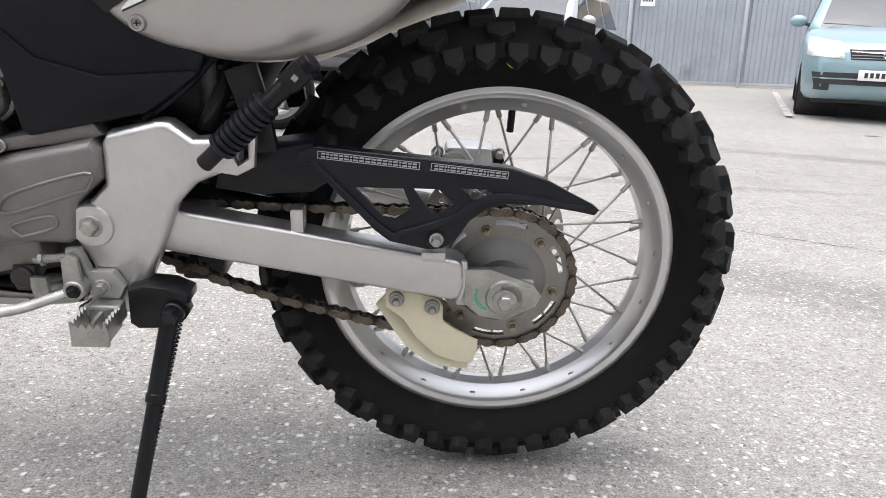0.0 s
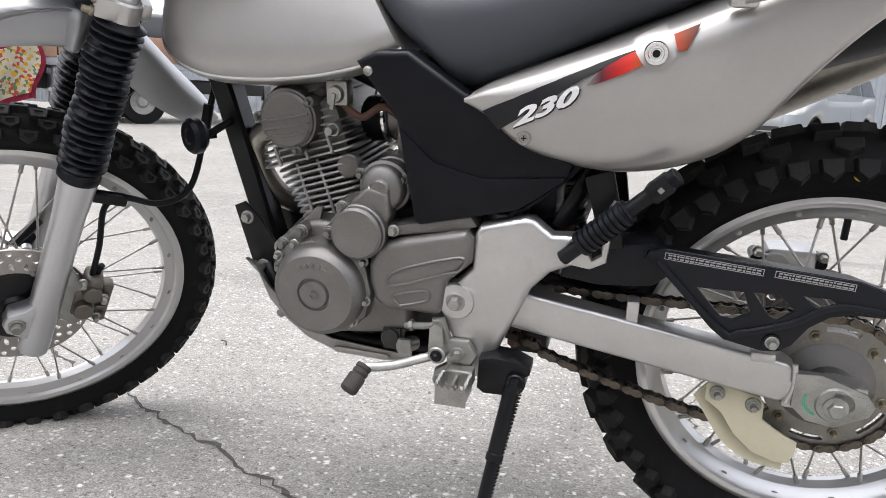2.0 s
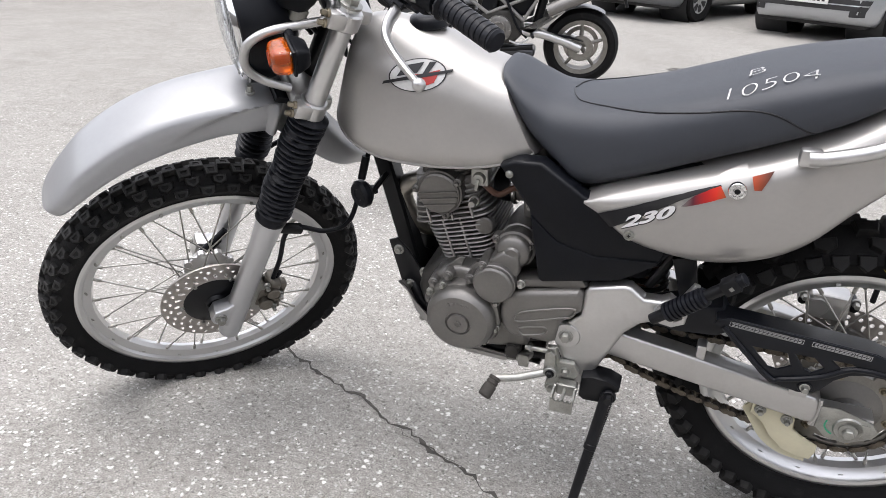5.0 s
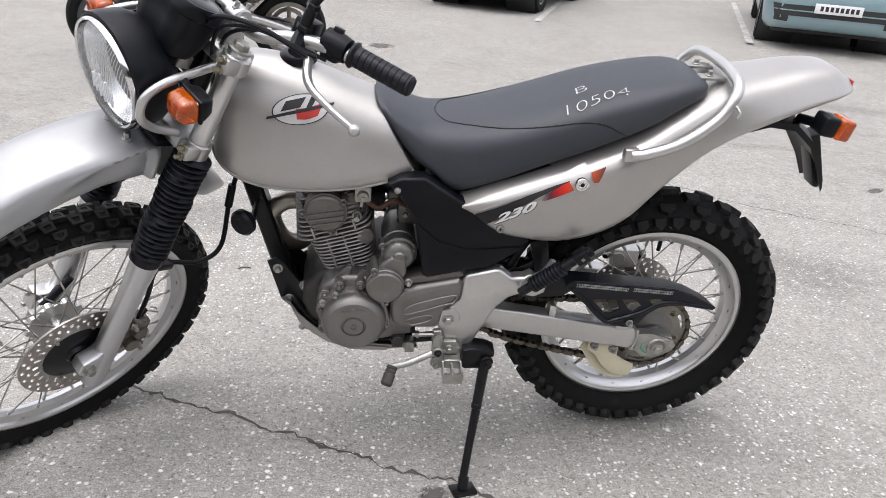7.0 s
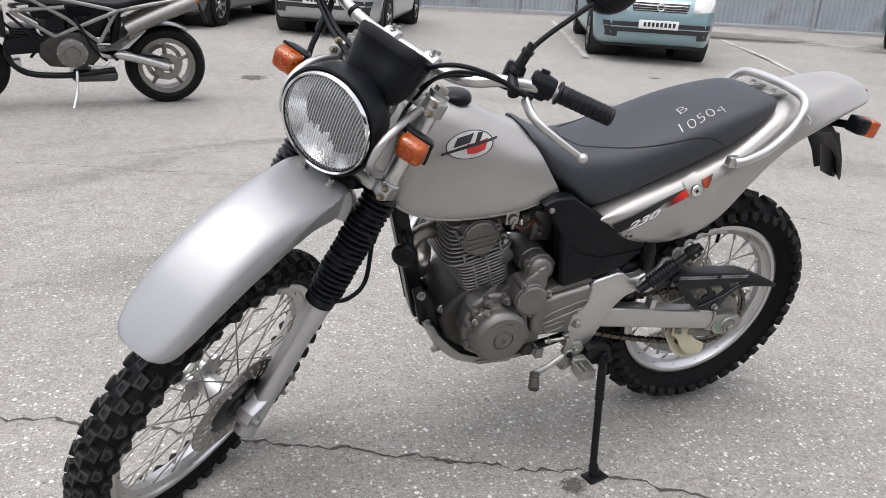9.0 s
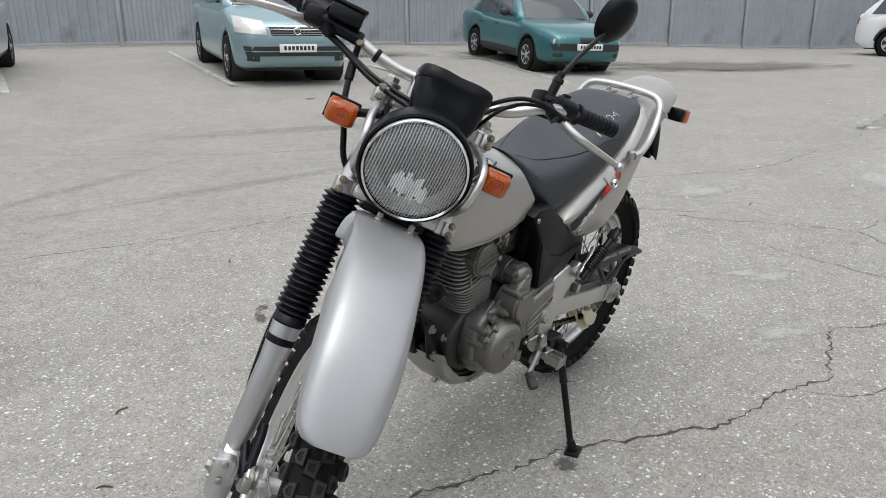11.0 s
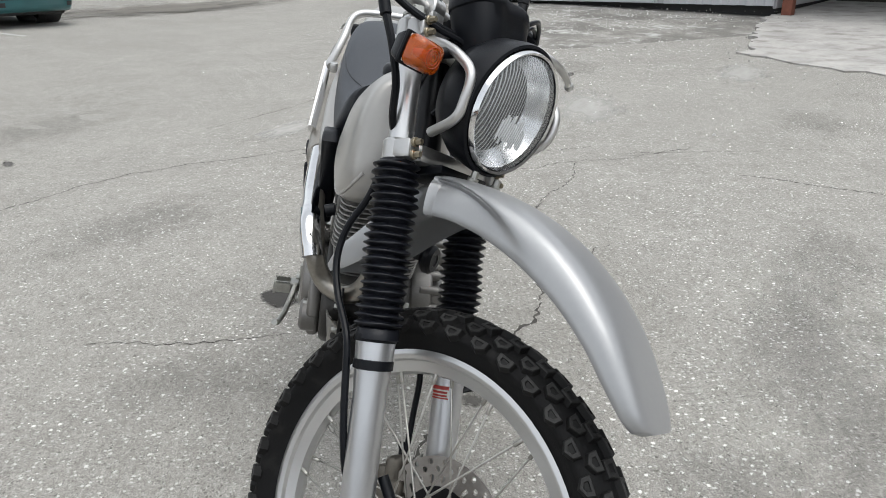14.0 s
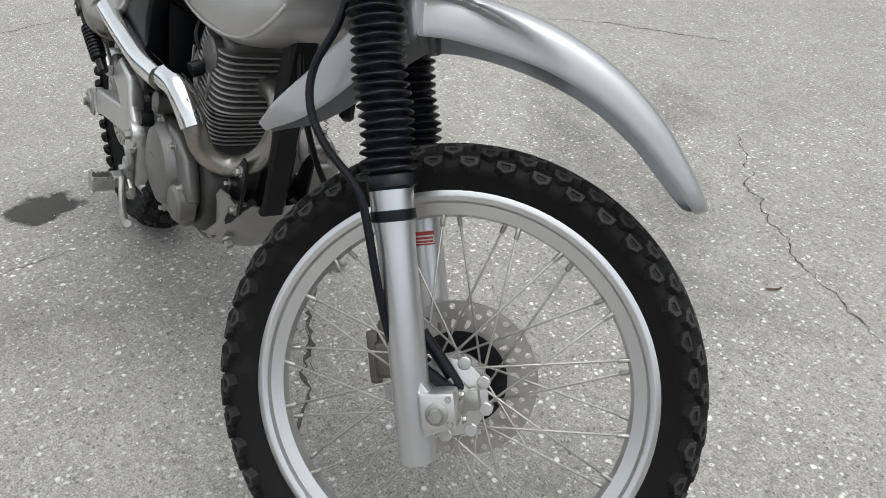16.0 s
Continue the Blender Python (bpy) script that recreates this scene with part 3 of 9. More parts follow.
    part("guard_bar", sweep([(0.012, y - 0.006 * s + gy, 0.726), (-0.03, y + gy, 0.712), (-0.085 - gx, y + 0.006 * s + gy, 0.690), (-0.110 - gx, y + 0.006 * s + gy, 0.660), (-0.102 - gx, y + 0.004 * s + gy, 0.622), (-0.068, y + gy, 0.600), (-0.015, y - 0.006 * s, 0.590)], 0.0074, 12), ALLOY, bike, "silver tubular headlight bar", m=FORK)
    # turn signal
    cx, cy, cz = (-0.036, 0.160, 0.678) if s > 0 else (-0.058, -0.133, 0.676)
    b = box((-0.028, -0.027, -0.0215), (0.006, 0.027, 0.0215), 0.010, 4)
    for v in b.verts:
        f = 1 - 0.22 * max(0, (-v.co.x - 0.012) / 0.02)
        v.co.y *= f
        v.co.z *= f
    sig = part("turn_signal", b, ORANGE, bike, "amber turn signal with black housing", m=FORK @ pose(cx, cy, cz, 0, -22, 0))
    b = box((0.006, -0.029, -0.023), (0.034, 0.029, 0.023), 0.008, 3)
    for v in b.verts:
        f = 1 - 0.35 * max(0, (v.co.x - 0.008) / 0.026)
        v.co.y *= f
        v.co.z *= f
    # raised lens circles, coloured deeper to paint in the shaded core
    for r in (0.0045, 0.0095, 0.0140):
        part("lens_shade_ring", revolve([(r - 0.0009, -0.0284), (r, -0.0291), (r + 0.0009, -0.0284), (r, -0.0276)], 24, "x", closed=True), DEEP_ORANGE, sig, m=FORK @ pose(cx, cy, cz, 0, -22, 0))
    part("signal_housing", b, BLACK_PLASTIC, sig, "black plastic housing", m=FORK @ pose(cx, cy, cz, 0, -22, 0))
    part("signal_reflector", box((0.000, -0.024, -0.019), (0.0028, 0.024, 0.019), 0.001), SIGNAL_CORE, sig, m=FORK @ pose(cx, cy, cz, 0, -22, 0))
    part("signal_bulb", revolve([(0.0, -0.018), (0.006, -0.016), (0.008, -0.010), (0.006, -0.003), (0.005, 0.001)], 16, "x"), DEEP_ORANGE, sig, m=FORK @ pose(cx, cy, cz, 0, -22, 0))
    part("lens_bezel", box((0.003, -0.0285, -0.023), (0.010, 0.0285, 0.023), 0.003), BLACK_PLASTIC, sig, m=FORK @ pose(cx, cy, cz, 0, -22, 0))
    part("signal_stem", rod((cx + 0.015, cy, cz), (-0.055, y, 0.700), 0.008, 12), BLACK_PLASTIC, sig, m=FORK)
part("lower_yoke", box((0.0, -0.085, 0.548), (0.075, 0.085, 0.576), 0.008), ALLOY, bike, "cast alloy lower fork yoke", m=FORK)
part("upper_yoke", box((0.005, -0.085, 0.726), (0.085, 0.085, 0.754), 0.008), ALLOY, bike, "cast alloy upper fork yoke", m=FORK)
part("steering_stem", rod((0.062, 0, 0.56), (0.062, 0, 0.80), 0.024, 20), BLACK_PAINT, bike, m=FORK)
part("cable_clip", revolve([(0.0255, 0.246), (0.029, 0.248), (0.029, 0.260), (0.0255, 0.262)], 26, "z", closed=True), BLACK_PLASTIC, bike, m=FORK @ pose(0.036, 0.095, 0))

# --- front brake caliper and hoses ---
CALIPER = material("caliper_bronze", (0.165, 0.150, 0.128), 0.45, 0.75, 0.2, 40, 0.3, 500)
b = box((0.058, -0.090, -0.012), (0.108, -0.046, 0.046), 0.010, 3)
b = join(b, box((0.070, -0.100, 0.030), (0.10, -0.05, 0.080), 0.012, 3))
b = join(b, rod((0.078, -0.106, 0.012), (0.078, -0.088, 0.012), 0.016, 20))
b = join(b, rod((0.084, -0.108, 0.050), (0.084, -0.088, 0.050), 0.0145, 20))
b = join(b, box((0.100, -0.084, -0.022), (0.120, -0.060, 0.060), 0.005, 2))
cal = part("brake_caliper", b, CALIPER, bike, "dull bronze-grey front brake caliper", m=FORK @ pose(0.018, 0, 0.018))
for z in (-0.004, 0.016, 0.036):
    part("caliper_rib", box((0.096, -0.096, z), (0.114, -0.080, z + 0.006), 0.002), CALIPER, cal, m=FORK @ pose(0.018, 0, 0.018))
part("bleed_nipple", join(rod((0.088, -0.080, 0.078), (0.090, -0.082, 0.096), 0.004, 10), rod((0.089, -0.081, 0.090), (0.090, -0.082, 0.100), 0.0055, 10)), BLACK_PLASTIC, cal, m=FORK @ pose(0.018, 0, 0.018))
for x, z in ((0.066, 0.068), (0.100, 0.0), (0.104, 0.04)):
    part("caliper_bolt", hexbolt((x, -0.094, z), (x, -0.110, z), 0.0065), STEEL, cal, m=FORK @ pose(0.018, 0, 0.018))
part("caliper_bracket", plate([(0.04, -0.02), (0.075, -0.03), (0.105, 0.0), (0.09, 0.03), (0.045, 0.09)], -0.086, -0.078, 0.003), STEEL, cal, m=FORK @ pose(0.018, 0, 0.018))
part("brake_hose", sweep([(0.045, 0.05, 0.80), (0.10, 0.0, 0.74), (0.16, -0.05, 0.62), (0.192, -0.062, 0.50), (0.200, -0.075, 0.41), (0.196, -0.112, 0.315), (0.160, -0.108, 0.272), (0.108, -0.085, 0.258), (0.086, -0.082, 0.232), (0.094, -0.085, 0.16), (0.098, -0.082, 0.09)], 0.0052, 10), BLACK_PLASTIC, bike, "black rubber brake hose", m=FORK)
part("hose_joint", rod((0.196, -0.068, 0.445), (0.201, -0.079, 0.395), 0.0085, 12), BLACK_PLASTIC, bike, m=FORK)
part("hose_clip", box((0.045, -0.095, 0.245), (0.115, -0.075, 0.262), 0.004), BLACK_PAINT, bike, m=FORK)
part("speedometer_cable", sweep([(0.00, 0.03, 0.78), (0.03, 0.09, 0.64), (0.075, 0.095, 0.51), (0.118, 0.096, 0.45), (0.128, 0.100, 0.40), (0.112, 0.106, 0.35), (0.078, 0.116, 0.30), (0.066, 0.120, 0.265), (0.060, 0.116, 0.17), (0.054, 0.106, 0.10), (0.040, 0.085, 0.03), (0.025, 0.068, 0.005)], 0.0055, 10), BLACK_PLASTIC, bike, "black speedometer cable", m=FORK)
part("speedometer_drive", revolve([(0.0, 0.046), (0.025, 0.046), (0.027, 0.052), (0.027, 0.064), (0.020, 0.070), (0.0, 0.070)], 28), STEEL, bike, "zinc speedometer drive", m=FORK)
part("cable_boot", sweep([(0.022, 0.062, 0.097), (0.010, 0.060, 0.075), (-0.002, 0.060, 0.054), (-0.022, 0.060, 0.016)], 0.0085, 12, 3), BLACK_PLASTIC, bike, "black rubber cable boot", m=FORK)
part("drive_arm", join(box((-0.046, 0.048, -0.012), (-0.012, 0.066, 0.016), 0.004, 2), rod((-0.030, 0.056, 0.008), (-0.008, 0.060, 0.034), 0.0095, 12)), STEEL, bike, m=FORK)

# --- front mudguard ---
def mudguard():
    line = [(0.240, 0.400, 0.012), (0.205, 0.428, 0.034), (0.15, 0.462, 0.046), (0.09, 0.502, 0.050), (0.03, 0.530, 0.050), (0.008, 0.536, 0.052), (-0.006, 0.537, 0.073), (-0.035, 0.535, 0.077), (-0.085, 0.522, 0.080), (-0.15, 0.492, 0.080), (-0.21, 0.452, 0.080), (-0.262, 0.402, 0.079), (-0.305, 0.342, 0.077), (-0.332, 0.285, 0.072), (-0.346, 0.248, 0.064), (-0.352, 0.230, 0.052), (-0.354, 0.223, 0.036)]
    C = spline([(x, 0, z) for x, z, _ in line], 8)
    wd = [p.x for p in spline([(w, 0, 0) for *_, w in line], 8)]
    top, low = [], []
    K = 56
    for i, p in enumerate(C):
        t = (C[min(i + 1, len(C) - 1)] - C[max(i - 1, 0)]).normalized()
        nr = Vector((t.z, 0, -t.x))
        if nr.z < 0 and i < len(C) * 0.5:
            nr = -nr
        nr = nr if nr.dot(Vector((-0.3, 0, 1))) > 0 else -nr
        f = i / (len(C) - 1)
        q = max(0.0, (f - 0.50) / 0.50)
        dep = 0.060 * min(1.0, wd[i] / 0.05) * (1 - 0.72 * q * q * (3 - 2 * q))
        a, b2 = [], []
        for k in range(K + 1):
            u = -1 + 2 * k / K
            y = wd[i] * math.sin(u * 1.45) / math.sin(1.45)
            drop = dep * (0.17 * u * u + 0.83 * abs(u) ** 5)
            ridge = 0.0
            if -0.230 < p.x < -0.004:
                # a hollow along the flank, ending in a short wall near the fork
                f0 = (p.x + 0.230) / 0.226
                q0 = (abs(u) - (0.93 - 0.40 * f0)) / 0.12
                q0 = max(0.0, min(1.0, q0))
                deep = 0.016 * q0 * q0 * (3 - 2 * q0) * min(1.0, f0 / 0.5) * min(1.0, max(0.0, -p.x - 0.010) / 0.016)
                y -= math.copysign(deep, y)
            if y < 0:
                y *= 1 - 0.16 * max(0.0, min(1.0, (-p.x - 0.06) / 0.16))
            elif -0.12 < p.x < -0.012:
                y *= 1 + 0.20 * math.sin(math.pi * 0.5 * (p.x + 0.12) / 0.108) ** 2
            a.append(p - nr * (drop - ridge) + Vector((0, y, 0)))
            b2.append(p - nr * (drop - ridge + 0.004) + Vector((0, y * 0.965, 0)))
        top.append(a + b2[::-1])
    bm = loft(top)
    return bm


part("front_mudguard", mudguard(), GUARD_SILVER, bike, "glossy silver plastic front mudguard", m=FORK, smooth=50)
part("mudguard_bracket", box((-0.02, -0.06, 0.536), (0.07, 0.06, 0.55), 0.004), BLACK_PLASTIC, bike, m=FORK)
for y in (-0.03, 0.03):
    part("mudguard_bolt", hexbolt((-0.055, y, 0.53), (-0.06, y, 0.545), 0.007), STEEL, bike, m=FORK)

# --- headlight ---
def lens_material():
    """Thin clear glass; upright flutes by bump, with pale stripes mixed in as their glints."""
    m = bpy.data.materials.new("fluted_lens")
    m.use_nodes = True
    nt = m.node_tree
    N, K = nt.nodes, nt.links
    b = N["Principled BSDF"]
    b.inputs["Base Color"].default_value = (0.80, 0.82, 0.83, 1)
    b.inputs["Roughness"].default_value = 0.10
    b.inputs["Metallic"].default_value = 0.30
    clear = N.new("ShaderNodeBsdfTransparent")
    clear.inputs[0].default_value = (0.93, 0.94, 0.94, 1)
    co = N.new("ShaderNodeTexCoord")
    turn = N.new("ShaderNodeVectorMath")
    turn.operation = "DOT_PRODUCT"
    turn.inputs[1].default_value = FLUTE_WAY
    K.new(co.outputs["Object"], turn.inputs[0])
    wave = N.new("ShaderNodeMath")
    wave.operation = "SINE"
    step = N.new("ShaderNodeMath")
    step.operation = "MULTIPLY"
    step.inputs[1].default_value = 2 * math.pi / 0.0050
    K.new(turn.outputs["Value"], step.inputs[0])
    K.new(step.outputs[0], wave.inputs[0])
    mr = N.new("ShaderNodeMapRange")
    mr.inputs[1].default_value, mr.inputs[2].default_value = -0.6, 1.0
    mr.inputs[3].default_value, mr.inputs[4].default_value = 0.16, 0.50
    K.new(wave.outputs[0], mr.inputs[0])
    bp = N.new("ShaderNodeBump")
    bp.inputs["Strength"].default_value, bp.inputs["Distance"].default_value = 0.6, 0.001
    K.new(wave.outputs[0], bp.inputs["Height"])
    K.new(bp.outputs[0], b.inputs["Normal"])
    mix = N.new("ShaderNodeMixShader")
    K.new(mr.outputs[0], mix.inputs[0])
    K.new(clear.outputs[0], mix.inputs[1])
    K.new(b.outputs[0], mix.inputs[2])
    K.new(mix.outputs[0], N["Material Output"].inputs[0])
    return m


FLUTE_WAY = (FORK.to_3x3() @ Vector((0, 1, 0))).normalized()
LENS = lens_material()
# pale colour of the bulb and of the painted glint in the lens
BULB_AND_GLINT = material("bulb_and_glint", (0.84, 0.85, 0.86), 0.15, 0.25, 0.1, 60)
REFLECTOR = material("lamp_reflector", (0.86, 0.86, 0.87), 0.20, 1.0, 0.06, 40)


HL = FORK @ pose(-0.062, 0.012, 0.650) @ pose(0, 0, 0, 0, -24, 0)
bowl = part("headlight", revolve([(0.0, 0.060), (0.045, 0.056), (0.080, 0.036), (0.096, 0.006), (0.100, -0.030), (0.099, -0.041), (0.095, -0.043), (0.0895, -0.036), (0.086, -0.01)], 56, "x"), BLACK_PLASTIC, bike, "round headlight in a black bowl", m=HL)
part("headlight_ring", revolve([(0.0885, -0.036), (0.0925, -0.038), (0.0930, -0.046), (0.0905, -0.052), (0.0870, -0.050), (0.0868, -0.040)], 56, "x", closed=True), CHROME, bowl, "chrome headlight rim", m=HL)
part("reflector", revolve([(0.084 * i / 14, 0.046 - 12.19 * (0.084 * i / 14) ** 2) for i in range(15)], 56, "x", caps=False), REFLECTOR, bowl, "mirror reflector", m=HL)
part("bulb", revolve([(0.0, 0.010), (0.0045, 0.012), (0.0055, 0.018), (0.0055, 0.036), (0.004, 0.042)], 16, "x"), BULB_AND_GLINT, bowl, m=HL)
lens = part("headlight_glass", revolve([(0.0, -0.066), (0.03, -0.0645), (0.055, -0.061), (0.075, -0.055), (0.0855, -0.048)], 56, "x", caps=False), LENS, bowl, "clear fluted headlight glass", m=HL)
lens.visible_shadow = False
# prism bars low in the lens, coloured pale as its bright sky reflection
glint_rnd = random.Random(4)
for i in range(-7, 8):
    y = i * 0.0044
    z1 = -0.006 - 0.0012 * abs(i) + glint_rnd.uniform(-0.010, 0.010)
    part("lens_glint_prism", box((-0.0562, y - 0.0016, -0.046 + 0.0010 * abs(i) + glint_rnd.uniform(-0.008, 0.006)), (-0.0535, y + 0.0016, z1), 0.0008), BULB_AND_GLINT, lens, m=HL)
for y in (-0.084, 0.084):
    part("headlight_screw", rod((0.0, y * 0.96, 0.0), (0.0, y * 1.08, 0.0), 0.007, 14), BLACK_PAINT, bowl, m=HL)

# --- instruments ---
def bean(w, d, n=40):
    pts = []
    for i in range(n):
        a = 2 * math.pi * i / n
        c, s = math.cos(a), math.sin(a)
        y = w * math.copysign(abs(c) ** 0.5, c)
        x = d * math.copysign(abs(s) ** 0.6, s)
        if s < 0:
            x += d * 0.16 * math.exp(-(y / (w * 0.22)) ** 2)
        pts.append((x, y))
    return pts


MT = FORK @ pose(-0.034, -0.004, 0.764) @ pose(0, 0, 0, 0, 6, 0)
rings = []
for z, f in ((-0.056, 0.60), (-0.052, 0.72), (-0.030, 0.86), (0.000, 0.94), (0.022, 0.965), (0.024, 1.0), (0.030, 1.01), (0.042, 1.0), (0.046, 0.96)):
    rings.append([Vector((x * f, y * f, z)) for x, y in bean(0.070, 0.044)])
meter = part("instrument_housing", loft(rings), BLACK_PLASTIC, bike, "black twin-dial instrument housing", m=MT, smooth=40)
for y, r in ((-0.031, 0.031), (0.033, 0.029)):
    part("dial_glass", revolve([(0.0, 0.0475), (r, 0.0475), (r + 0.002, 0.0462)], 36, "z"), DECAL_BLACK, meter, "dark instrument glass", m=MT @ pose(0, y, 0))
part("meter_bracket", box((0.0, -0.05, -0.07), (0.03, 0.05, -0.045), 0.004), STEEL, meter, m=MT)
part("ignition_lock", rod((0.02, 0.0, 0.765), (0.005, 0.0, 0.80), 0.019, 20), BLACK_PAINT, bike, m=FORK)

# --- handlebar ---
BARL = [(0.050, 0.0, 0.800), (0.049, 0.035, 0.800), (0.036, 0.085, 0.801), (0.026, 0.135, 0.815), (0.032, 0.185, 0.846), (0.052, 0.230, 0.864), (0.078, 0.280, 0.875), (0.100, 0.360, 0.886)]
BARR = [(0.050, 0.035, 0.799), (0.050, 0.085, 0.797), (0.050, 0.135, 0.803), (0.053, 0.185, 0.816), (0.062, 0.230, 0.829), (0.080, 0.280, 0.838), (0.112, 0.385, 0.851)]
bar = part("handlebar", sweep([(x, -y, z) for x, y, z in reversed(BARL)] + BARR, 0.0112, 14, 5), ALLOY, bike, "silver tubular handlebar", m=FORK)
for y in (-0.045, 0.045):
    part("bar_clamp", join(rod((0.047, y - 0.015, 0.800), (0.047, y + 0.015, 0.800), 0.020, 18), box((0.030, y - 0.015, 0.745), (0.066, y + 0.015, 0.803), 0.004)), ALLOY, bar, "alloy bar clamp", m=FORK)
    for dx in (-0.011, 0.013):
        part("clamp_bolt", hexbolt((0.047 + dx, y, 0.812), (0.047 + dx, y, 0.826), 0.0055), STEEL, bar, m=FORK)
for s in (-1, 1):
    dz = -0.033 if s > 0 else 0.0
    p0, p1 = Vector((0.0835, 0.292 * s, 0.8725 + dz)), Vector((0.1165, 0.396 * s, 0.8855 + dz))
    if s < 0:
        p0, p1 = p0 + Vector((-0.008, 0.024, 0.004)), p1 + Vector((-0.008, 0.024, 0.004))
    L = (p1 - p0).length
    prof = [(0.013, 0), (0.021, 0.0), (0.022, 0.004), (0.0165, 0.008)]
    for i in range(9):
        z0 = 0.010 + (L - 0.016) * i / 9
        st = (L - 0.016) / 9
        prof += [(0.0172, z0), (0.0172, z0 + st * 0.72), (0.0160, z0 + st * 0.78), (0.0160, z0 + st * 0.96)]
    prof += [(0.0172, L - 0.004), (0.014, L)]
    b = revolve(prof, 20)
    b.transform(frame_to(p0, p1))
    part("grip", b, BOOT, bar, "black ribbed rubber grip", m=FORK)
    d = (p1 - p0).normalized()
    # switch box
    SB = frame_to(p0 - d * 0.052, p0)
    b = revolve([(0.018, 0.0), (0.022, 0.003), (0.0225, 0.030), (0.020, 0.044), (0.016, 0.046)], 22)
    b = join(b, box((-0.020, 0.004, -0.026), (0.014, 0.036, 0.012), 0.006, 2))
    b.transform(SB)
    sw = part("switch_box", b, BLACK_PLASTIC, bar, "black switch housing", m=FORK)
    bb = box((-0.006, 0.010, 0.018), (0.006, 0.026, 0.028), 0.002)
    bb.transform(SB)
    part("switch_button", bb, BLACK_PAINT, sw, m=FORK)
    # lever perch, boot and lever
    q0 = p0 - d * 0.085
    b = box((-0.02, -0.018, -0.02), (0.018, 0.018, 0.018), 0.006, 2)
    b.transform(frame_to(q0, p0))
    b = join(b, sweep([q0, q0 + Vector((-0.02, 0.012 * s, -0.014)), q0 + Vector((-0.033, 0.028 * s, -0.030))], 0.013, 10, 4, flat=0.8))
    part("lever_perch", b, BLACK_PLASTIC, bar, "black lever perch with rubber dust boot", m=FORK)
    lv = [(0.028, 0.236 * s, 0.838 + dz * 0.5), (0.010, 0.262 * s, 0.825 + dz * 0.3), (0.002, 0.290 * s, 0.818 + dz * 0.2), (0.008, 0.335 * s, 0.813 + dz * 0.2), (0.021, 0.376 * s, 0.809 + dz * 0.2)]
    if s > 0:
        lv = [(0.056, 0.268, 0.806), (0.030, 0.292, 0.801), (0.020, 0.325, 0.797), (0.026, 0.365, 0.791), (0.046, 0.404, 0.786)]
    b = sweep(lv, 0.006, 10, 5, radii=[0.008, 0.0075, 0.0062, 0.0055, 0.005], flat=1.25)
    bl = bmesh.new()
    bmesh.ops.create_uvsphere(bl, u_segments=14, v_segments=10, radius=0.0095)
    bl.transform(Matrix.Translation(lv[-1]))
    part("clutch_lever" if s < 0 else "brake_lever", join(b, bl), ALLOY, bar, "silver alloy lever with ball end", m=FORK)
# mirror on the left bar
mir = part("mirror_stem", sweep([(0.036, -0.192, 0.862), (0.032, -0.194, 0.893), (0.033, -0.198, 0.920), (0.037, -0.212, 0.960), (0.046, -0.248, 1.040)], 0.0048, 10, 5), BLACK_PAINT, bar, "black mirror stem", m=FORK)
for z0, z1, r in ((0.866, 0.876, 0.0125), (0.876, 0.904, 0.0095), (0.904, 0.914, 0.0115), (0.914, 0.926, 0.0080)):
    part("mirror_nut", rod((0.036 - 0.09 * (z0 - 0.862), -0.192 - 0.05 * (z0 - 0.862), z0), (0.036 - 0.09 * (z1 - 0.862), -0.192 - 0.05 * (z1 - 0.862), z1), r, 6 if r > 0.011 else 14), BLACK_PAINT, bar, m=FORK)
MM = FORK @ pose(0.050, -0.260, 1.072) @ pose(0, 0, 0, 0, -20, 38)
b = revolve([(0.0, -0.022), (0.020, -0.020), (0.038, -0.012), (0.047, 0.0), (0.048, 0.008), (0.045, 0.010), (0.0, 0.010)], 32, "x")
for v in b.verts:
    v.co.z *= 1.12
part("mirror_shell", b, BLACK_PLASTIC, bar, "round black mirror shell", m=MM)
b = revolve([(0.0, 0.011), (0.043, 0.011)], 32, "x")
for v in b.verts:
    v.co.z *= 1.12
part("mirror_glass", b, CHROME, bar, "mirror glass", m=MM)
# front master cylinder
b = box((0.004, 0.184, 0.824), (0.052, 0.246, 0.852), 0.005, 2)
b = join(b, join(rod((0.030, 0.172, 0.812), (0.042, 0.275, 0.822), 0.0135, 16), box((0.026, 0.245, 0.800), (0.062, 0.285, 0.835), 0.008, 2)))
mc = part("master_cylinder", b, BLACK_PLASTIC, bar, "black brake fluid reservoir", m=FORK)
part("reservoir_cap", box((0.001, 0.181, 0.852), (0.055, 0.249, 0.859), 0.0025), BLACK_PAINT, mc, m=FORK)
part("hose_sleeve", rod((0.031, 0.172, 0.772), (0.024, 0.168, 0.738), 0.0085, 12), BLACK_PLASTIC, mc, m=FORK)
part("banjo_bolt", join(rod((0.022, 0.176, 0.803), (0.030, 0.176, 0.815), 0.008, 12), rod((0.016, 0.176, 0.806), (0.032, 0.176, 0.806), 0.006, 6)), GOLD, mc, m=FORK)
part("bar_strap", rod((0.050, 0.132, 0.8025), (0.0505, 0.141, 0.8045), 0.0135, 16), BLACK_PLASTIC, bar, m=FORK)
